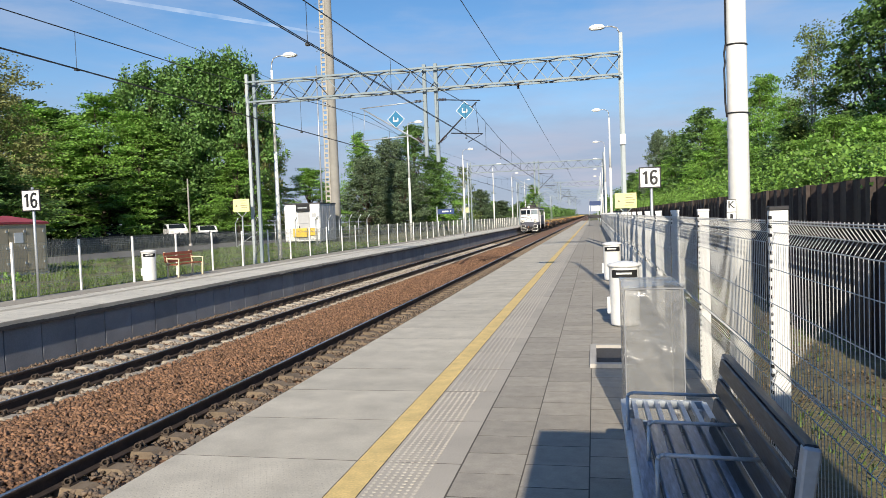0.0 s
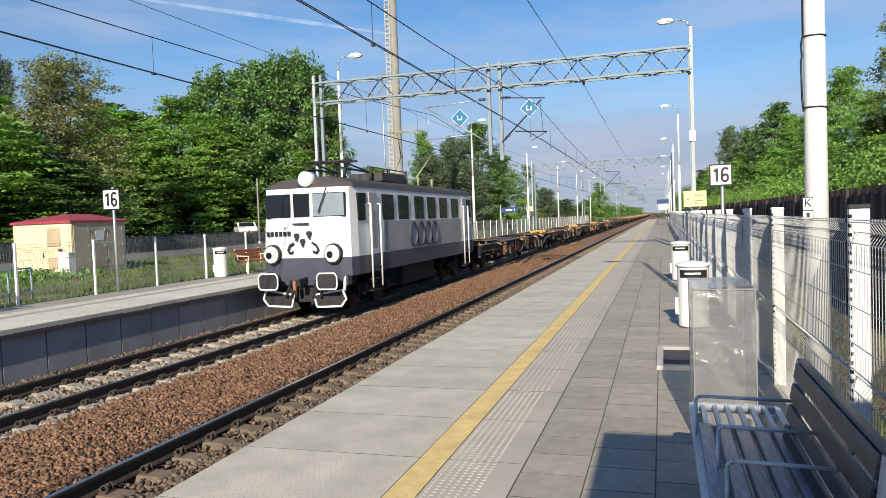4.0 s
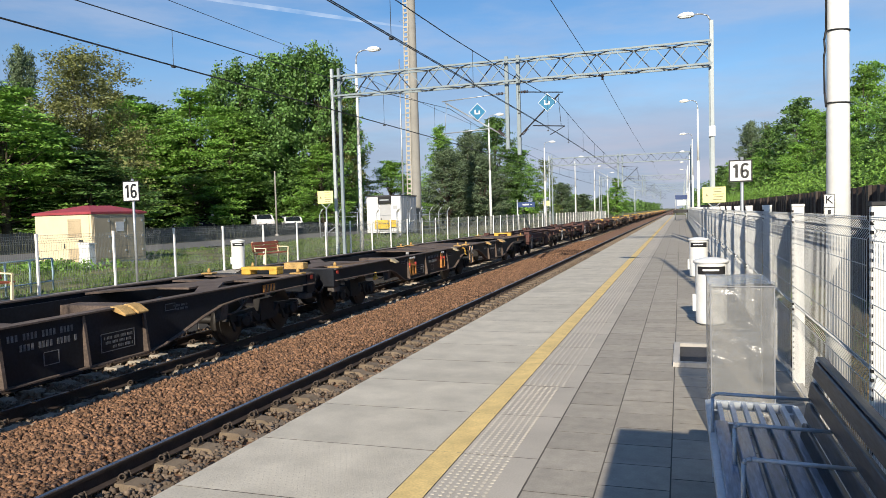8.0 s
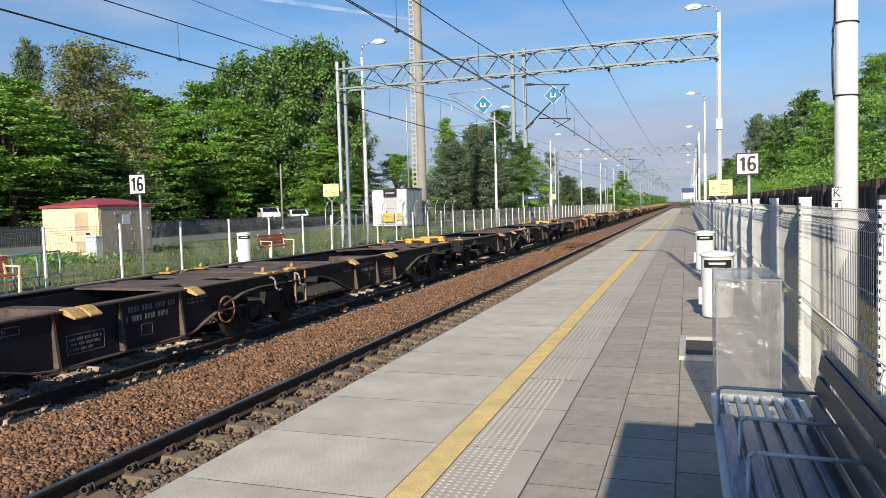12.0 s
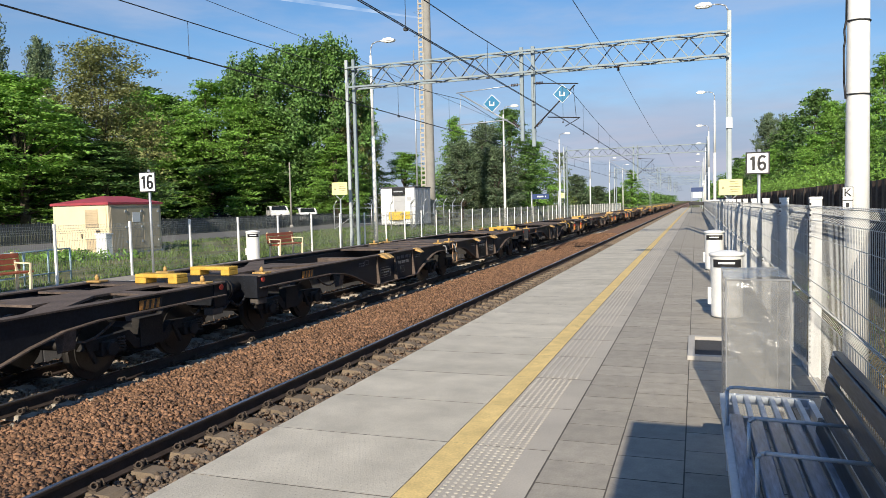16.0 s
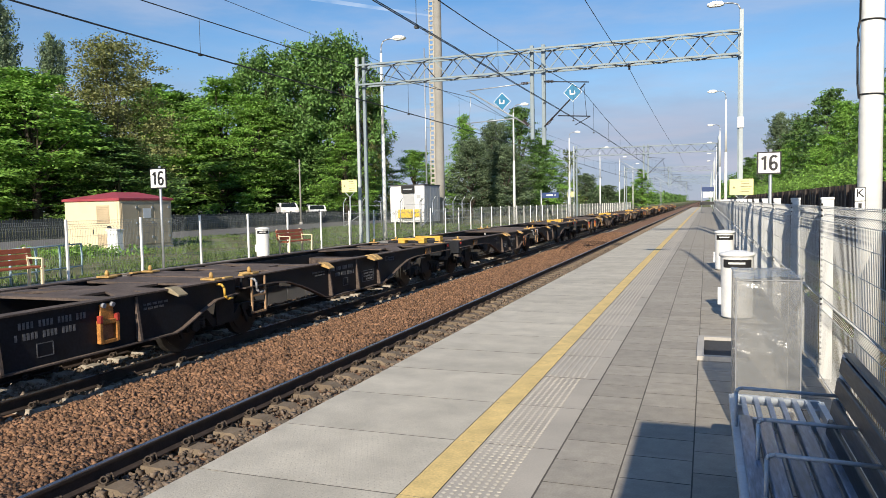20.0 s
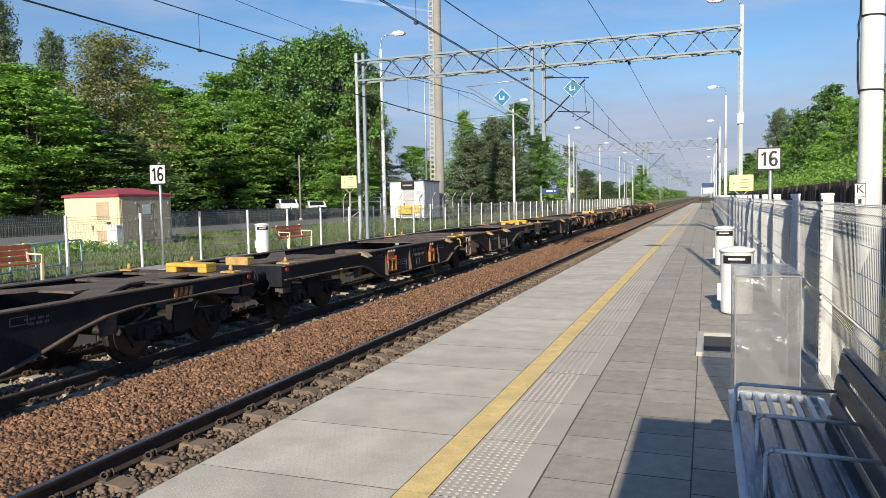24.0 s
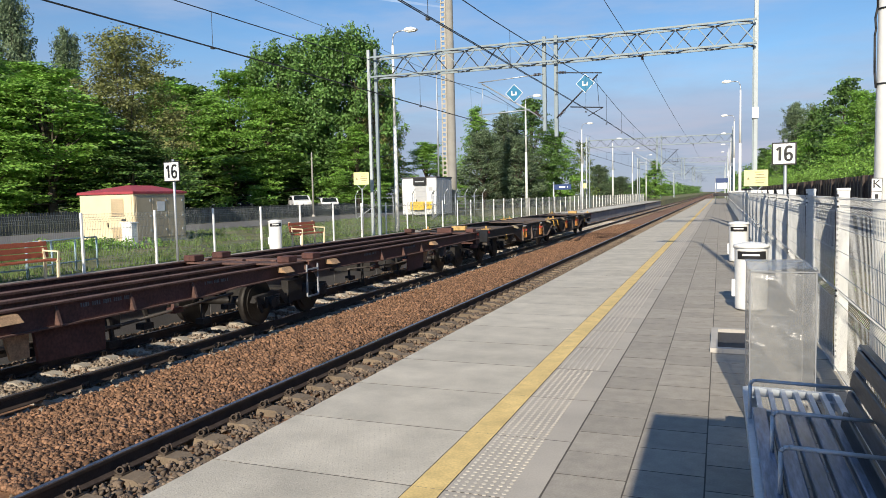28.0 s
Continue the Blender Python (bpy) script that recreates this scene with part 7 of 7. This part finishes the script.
def woody(trunk_h, r, limbs, bark):
    """A tapered, slightly crooked trunk with limbs to the given ends."""
    bm = bmesh.new()
    pts = [Vector((0.12 * math.sin(1.7 * i) * i / 6, 0.12 * math.cos(2.3 * i) * i / 6, trunk_h * i / 6)) for i in range(7)]
    for i, (a, b) in enumerate(zip(pts, pts[1:])):
        tube(bm, a, b, r * (1 - 0.13 * i), r * (1 - 0.13 * (i + 1)), n=9, caps=False)
    for e in limbs:
        e = Vector(e)
        k = min(5, max(1, int(e.z / trunk_h * 4)))
        a = pts[k]
        mid = a.lerp(e, 0.5) + Vector((0, 0, 0.25))
        tube(bm, a, mid, r * 0.38, r * 0.24, n=6, caps=False)
        tube(bm, mid, e, r * 0.24, r * 0.08, n=6, caps=False)
    return bm


def tree_kind(kind, fine):
    """One tree of the kind, about ten metres high with a crown about three metres in radius."""
    H, R = 10.0, 3.0
    names = {"bright": ("broadleaf_tree", "broad tree with fresh light green spring leaves", M["leaf_bright"]), "deep": ("broadleaf_tree", "dense dark green broadleaf tree", M["leaf_deep"]), "poplar": ("poplar_tree", "tall upright poplar with glossy green leaves", M["leaf_poplar"]), "bronze": ("budding_tree", "tall tree with thin bronze-green budding leaves", M["leaf_brown"]), "birch": ("birch_tree", "slender birch with airy light green leaves", M["leaf_birch"]), "pine": ("pine_tree", "dark green pine with layered branches", M["needle"])}
    name, label, lm = names[kind]
    t = thing(name, (0, 0, 0), label, "tree", "trees round the station")
    boughs, limbs = [], []

    def add(count, z0, z1, reach, inner, size):
        """Boughs at even heights and turns round the trunk."""
        for k in range(count):
            z = z0 + (z1 - z0) * (k + rng.uniform(0.1, 0.9)) / count
            w = reach(z) * rng.uniform(inner, 1.0)
            a = 2.4 * k + rng.normal(0, 0.5)
            boughs.append((w * math.cos(a), w * math.sin(a), z, size * rng.uniform(0.75, 1.25)))

    more, big = ((0.36, 1.7), (1.0, 1.0), (1.5, 0.74))[fine]
    if kind in ("bright", "deep"):
        add(40, 0.6, 8.9, lambda z: R * (0.90 - 0.02 * z if z < 5.5 else 0.80 - 0.16 * (z - 5.5)), 0.62, 0.95)
        add(12, 1.5, 8.0, lambda z: 0.45 * R, 0.1, 1.1)
        add(8, 8.6, 10.0, lambda z: 0.7, 0.1, 0.62)
        roots, tips = bough_sprays(boughs, 11, 1.15, 0.10)
        me = spray_leaves("crown", roots, tips, int(40 * more), 0.27, 0.060, 0.132 * big, lm, droop=0.20)
        trunk, r, bark = 7.0, 0.19, M["bark"]
    elif kind == "poplar":
        add(74, 0.7, 9.4, lambda z: R * (0.86 if z < 7 else 0.86 - 0.22 * (z - 7)), 0.25, 0.66)
        roots, tips = bough_sprays(boughs, 9, 0.55, 1.05, 1.6)
        me = spray_leaves("crown", roots, tips, int(50 * more), 0.18, 0.12, 0.150 * big, lm, droop=0.0, flat=0.35, wild=0.8)
        trunk, r, bark = 9.0, 0.17, M["bark"]
    elif kind == "bronze":
        add(74, 0.9, 9.6, lambda z: R * (1.05 if z < 4.5 else 1.05 - 0.135 * (z - 4.5)), 0.2, 0.80)
        roots, tips = bough_sprays(boughs, 10, 1.1, 0.55, 1.2)
        me = spray_leaves("crown", roots, tips, int(46 * more), 0.22, 0.12, 0.112 * big, lm, droop=0.0, flat=0.6, wild=0.8)
        trunk, r, bark = 8.8, 0.12, M["bark"]
    elif kind == "birch":
        add(34, 1.6, 9.7, lambda z: R * (0.75 if z < 5 else 0.75 - 0.13 * (z - 5)), 0.25, 0.65)
        roots, tips = bough_sprays(boughs, 9, 0.9, 0.2, 1.2)
        me = spray_leaves("crown", roots, tips, int(34 * more), 0.16, 0.09, 0.105 * big, lm, droop=0.6, flat=0.5)
        trunk, r, bark = 9.4, 0.11, M["bark_birch"]
    else:
        add(84, 0.7, 9.3, lambda z: R * (1.02 - 0.088 * z), 0.35, 0.72)
        boughs += [(0, 0, 9.5, 0.35), (0.05, 0, 9.8, 0.3)]
        roots, tips = bough_sprays(boughs, 9, 1.2, 0.42, 0.8)
        me = spray_leaves("crown", roots, tips, int(40 * more), 0.15, 0.10, 0.125 * big, lm, droop=-0.1, flat=0.3, wild=0.9)
        trunk, r, bark = 9.6, 0.17, M["bark"]
    limbs = [q[:3] for q in boughs[::2]]
    part("trunk", woody(trunk, r, limbs, bark), bark, t)
    crown = new("crown", me)
    crown.parent = t
    return t


LEFT_TREES = [
    ("bright", -48.0, 34.0, 14.2, 5.6, -0.12), ("bright", -43.8, 33.0, 9.4, 4.6, -0.12), ("bright", -42.0, 36.0, 11.0, 5.6, -0.12), ("pine", -64.9, 52.0, 22.8, 3.7, -0.12), ("pine", -62.3, 56.0, 19.6, 3.0, -0.12),
    ("bronze", -42.9, 44.0, 14.7, 4.7, -0.12), ("bright", -45.7, 42.0, 9.6, 5.7, -0.12), ("bright", -55.7, 64.0, 14.0, 6.1, 0.55), ("deep", -54.0, 66.1, 13.8, 5.2, 0.55),
    ("bright", -48.8, 64.7, 14.8, 6.0, 0.55), ("bright", -43.6, 63.8, 12.4, 4.7, 0.55), ("poplar", -45.1, 68.2, 17.8, 5.0, 0.55), ("poplar", -40.1, 68.9, 18.6, 5.8, 0.55),
    ("poplar", -36.4, 69.6, 18.6, 5.4, 0.55), ("deep", -41.6, 67.5, 10.9, 5.8, 0.55), ("bronze", -34.9, 71.0, 14.0, 3.1, 0.55), ("bright", -34.9, 66.5, 8.4, 3.4, 0.55),
    ("deep", -39.0, 40.0, 6.8, 4.6, -0.12), ("deep", -55.4, 64.5, 9.0, 7.3, 0.55), ("deep", -45.3, 65.4, 8.0, 6.4, 0.55), ("bright", -31.8, 78.0, 8.0, 4.2, -0.12),
    ("bright", -31.3, 95.0, 13.6, 3.0, -0.12), ("pine", -28.6, 100.0, 13.6, 4.3, -0.12), ("deep", -26.2, 105.0, 15.9, 5.0, -0.12), ("pine", -28.9, 90.0, 10.3, 4.4, -0.12),
    ("bright", -23.7, 110.0, 11.4, 4.4, -0.12), ("birch", -22.4, 125.0, 11.0, 3.4, -0.12), ("pine", -24.9, 92.0, 9.5, 4.6, -0.12), ("pine", -23.4, 150.0, 7.6, 4.2, -0.12),
    ("pine", -21.5, 170.0, 5.6, 4.0, -0.12), ("pine", -21.0, 210.0, 5.6, 4.0, -0.12), ("bright", -15.4, 190.0, 9.6, 3.6, -0.12), ("pine", -30.0, 130.0, 8.0, 5.0, -0.12), ("deep", -86.0, 72.0, 7.0, 8.0, 0.4), ("deep", -73.0, 76.0, 7.0, 8.0, 0.4), ("deep", -62.0, 79.0, 7.0, 8.0, 0.4), ("deep", -50.0, 80.0, 6.5, 7.0, 0.4), ("deep", -42.0, 82.0, 6.0, 5.5, 0.4), ("deep", -59.8, 65.8, 15.1, 6.6, 0.55),
    ("deep", -51.0, 33.0, 9.0, 4.5, -0.12), ("bright", -57.0, 30.0, 11.5, 5.5, -0.12), ("deep", -66.0, 34.0, 12.0, 6.0, -0.12), ("deep", -56.0, 46.0, 14.0, 6.0, -0.12),
    ("deep", -45.0, 70.0, 12.0, 6.0, -0.12), ("deep", -54.0, 68.0, 12.0, 6.0, -0.12),
]
RIGHT_TREES = [
    ("birch", 8.3, 30.0, 8.8, 2.0), ("deep", 9.4, 26.0, 8.8, 2.4), ("birch", 9.4, 29.0, 8.0, 1.8), ("bright", 9.0, 42.0, 8.7, 2.1),
    ("bright", 9.0, 36.0, 6.7, 2.0), ("deep", 7.6, 30.0, 4.9, 1.9), ("bright", 6.5, 22.0, 4.2, 1.6), ("bright", 6.3, 18.0, 3.7, 1.5),
    ("deep", 8.7, 62.0, 9.7, 2.8), ("bright", 8.7, 54.0, 7.9, 2.3), ("pine", 7.9, 92.0, 11.5, 3.0), ("deep", 8.8, 80.0, 9.6, 3.0),
    ("bright", 8.7, 46.0, 6.8, 2.2), ("bright", 8.0, 120.0, 8.5, 2.8), ("birch", 10.4, 100.0, 12.5, 2.8), ("deep", 10.2, 23.0, 9.2, 2.5),
    ("bright", 6.6, 26.0, 3.9, 1.6), ("bright", 6.7, 34.0, 4.4, 1.7), ("bright", 6.9, 39.0, 4.8, 1.9), ("bright", 6.9, 50.0, 5.5, 2.0),
    ("bright", 7.2, 66.0, 6.2, 2.4), ("bright", 7.2, 75.0, 6.4, 2.5), ("bright", 7.2, 105.0, 6.8, 2.7), ("deep", 7.6, 140.0, 9.0, 3.4),
    ("bright", 6.4, 14.0, 3.6, 1.5), ("deep", 9.5, 17.0, 9.0, 2.6), ("bright", 8.2, 165.0, 8.0, 3.6),
]
made = {}
for i, (kind, x, y, h, r, base) in enumerate(LEFT_TREES + [q + (-0.12,) for q in RIGHT_TREES]):
    spin = (i * 137.5) % 360
    lie = bank(x) - 0.12
    h += base - lie
    m = pose(x, y, lie, 0, 0, spin) @ Matrix.Diagonal((r / 3.0, r / 3.0, h / 10.0, 1))
    fine = 2 if kind == "bright" and 0 < x and y < 40 else 1 if (y < 62 or 100 < y < 108 if kind == "deep" else y < 112) else 0
    if (kind, fine) not in made:
        made[kind, fine] = tree_kind(kind, fine)
        made[kind, fine].matrix_basis = m
    else:
        ob = copy_thing(made[kind, fine], pose(0, 0, 0))
        ob.matrix_basis = m

# far woods on both sides toward the horizon
clumps = []
for side, x0 in ((-1, -24.0), (1, 7.5)):
    for k in range(150):
        y = 190 + 5.5 * k
        x = x0 + side * abs(rng.normal(0, 4 + 0.02 * y))
        top = rng.uniform(6, 11) if side > 0 else rng.uniform(2.5, 4.5) + 0.004 * y
        for j in range(14):
            clumps.append((x + rng.normal(0, 2.2), y + rng.normal(0, 2.2), rng.uniform(0.3, top)))
me = leaf_cloud("far_woods", clumps, 10, 0.9, 1.1, M["leaf_deep"])
tagged(new("far_woods", me), "distant green woods along the line", "woods", kind="stuff")


def tufts(name, n, x0, x1, y0, y1, z, h, material, label, power=1.0):
    """Grass blades, singly bent, in uneven patches."""
    x = rng.uniform(x0, x1, n * 3)
    y = y0 + (y1 - y0) * rng.random(n * 3) ** power
    keep = np.array([noise.noise(Vector((a * 0.45, b * 0.45, 3.0))) + 0.25 * noise.noise(Vector((a * 1.9, b * 1.9, 7.0))) > -0.08 for a, b in zip(x, y)])
    keep &= (x > -26.2) | (x < -40.0)
    x, y = x[keep][:n], y[keep][:n]
    n = len(x)
    hh = h * rng.uniform(0.4, 1.3, n)
    a = rng.uniform(0, 2 * np.pi, n)
    w = 0.008 + 0.08 * hh
    lean = rng.normal(0, 0.35, (n, 2)) * hh[:, None]
    base = np.stack([x, y, np.array([z + bank(p) for p in x])], 1)
    dx = np.stack([np.cos(a) * w, np.sin(a) * w, np.zeros(n)], 1)
    tip = base + np.stack([lean[:, 0], lean[:, 1], hh], 1)
    v = np.stack([base - dx, base + dx, tip], 1)
    me = raw(name, v.reshape(-1, 3), np.arange(3 * n).reshape(n, 3), material)
    return tagged(new(name, me), label, "grass", kind="stuff")


tufts("grass_tufts", 30000, -36, -14.6, 9, 58, -0.1, 0.15, M["blade"], "green grass behind the far platform", 1.4)
tufts("weeds", 3500, 1.5, 3.0, 4, 45, -0.06, 0.055, M["blade"], "sparse grass and weeds on the dry soil", 1.6)
tufts("fence_weeds", 1500, -14.62, -14.42, 9, 60, -0.1, 0.16, M["blade"], "weeds along the foot of the fence", 1.2)
lit = np.stack([rng.uniform(1.15, 3.05, 9000), 3 + 40 * rng.random(9000) ** 1.7, np.full(9000, -0.035)], 1)
lit = lit[np.array([noise.noise(Vector((a * 0.8, b * 0.5, 1.0))) > -0.12 for a, b, _ in lit])]
me = leaf_cloud("leaf_litter", lit, 2, 0.03, 0.032, M["dry_leaf"], up=3.0)
co = np.empty(len(me.vertices) * 3, np.float32)
me.vertices.foreach_get("co", co)
co = co.reshape(-1, 3)
co[:, 2] = np.clip(co[:, 2], -0.055, 0.02)
me.vertices.foreach_set("co", co.ravel())
tagged(new("leaf_litter", me), "dry tan leaves and straw on the soil", "litter", kind="stuff")
# low leafy shrub in front of the hut
sh_c = [(-22.3 + rng.normal(0, 1.0), 20.6 + rng.normal(0, 0.5), rng.uniform(0, 0.22)) for _ in range(200)]
shrub = thing("low_shrub", (0, 0, 0), "low bright green ground-cover shrub by the hut", "shrub")
me = leaf_cloud("foliage", sh_c, 12, 0.10, 0.11, M["leaf_bright"])
fo = new("foliage", me)
fo.parent = shrub
# leafy creepers that hang over the brown wall
cr = []
for k in range(520):
    y = 5 + 70 * rng.random() ** 1.3
    hang = rng.random() < 0.07 and y < 16
    cr.append((3.45 + abs(rng.normal(0, 0.35)) - 0.55 * hang, y, 2.08 + abs(rng.normal(0, 0.26)) - 0.35 * hang))
creeper = thing("overhanging_creeper", (0, 0, 0), "light green creeper spilling over the brown wall", "creeper")
fo = new("foliage", leaf_cloud("foliage", cr, 22, 0.16, 0.060, M["leaf_bright"]))
fo.parent = creeper

# vapour trail high in the sky
cm = bpy.data.materials.new("vapour_trail")
cm.use_nodes = True
cn, cl = cm.node_tree.nodes, cm.node_tree.links
cn.remove(cn["Principled BSDF"])
c_em, c_tr, c_mx, c_no, c_mr = cn.new("ShaderNodeEmission"), cn.new("ShaderNodeBsdfTransparent"), cn.new("ShaderNodeMixShader"), cn.new("ShaderNodeTexNoise"), cn.new("ShaderNodeMapRange")
c_em.inputs["Color"].default_value = (0.62, 0.72, 0.86, 1)
c_no.inputs["Scale"].default_value, c_no.inputs["Detail"].default_value = 0.012, 5
c_tc = cn.new("ShaderNodeTexCoord")
cl.new(c_tc.outputs["Object"], c_no.inputs["Vector"])
c_mr.inputs["From Min"].default_value, c_mr.inputs["From Max"].default_value = 0.35, 0.7
c_mr.inputs["To Min"].default_value, c_mr.inputs["To Max"].default_value = 0.03, 0.30
cl.new(c_no.outputs["Fac"], c_mr.inputs["Value"])
cl.new(c_mr.outputs["Result"], c_mx.inputs["Fac"])
cl.new(c_tr.outputs["BSDF"], c_mx.inputs[1])
cl.new(c_em.outputs["Emission"], c_mx.inputs[2])
cl.new(c_mx.outputs["Shader"], cn["Material Output"].inputs["Surface"])
bm = bmesh.new()
t0, t1 = Vector((-0.62, 0.735, 0.285)) * 3000, Vector((-0.33, 0.91, 0.248)) * 3000
for k in range(12):
    a, b = t0.lerp(t1, k / 12), t0.lerp(t1, (k + 1) / 12)
    tube(bm, a, b, 2 + 6 * math.sin(math.pi * (k + 0.3) / 12.5), 2 + 6 * math.sin(math.pi * min(12, k + 1.3) / 12.5), n=6, caps=False)
trail = tagged(new("vapour_trail", data_of("vapour_trail", bm, cm)), "thin white vapour trail across the blue sky", "sky", kind="structure")

motions()
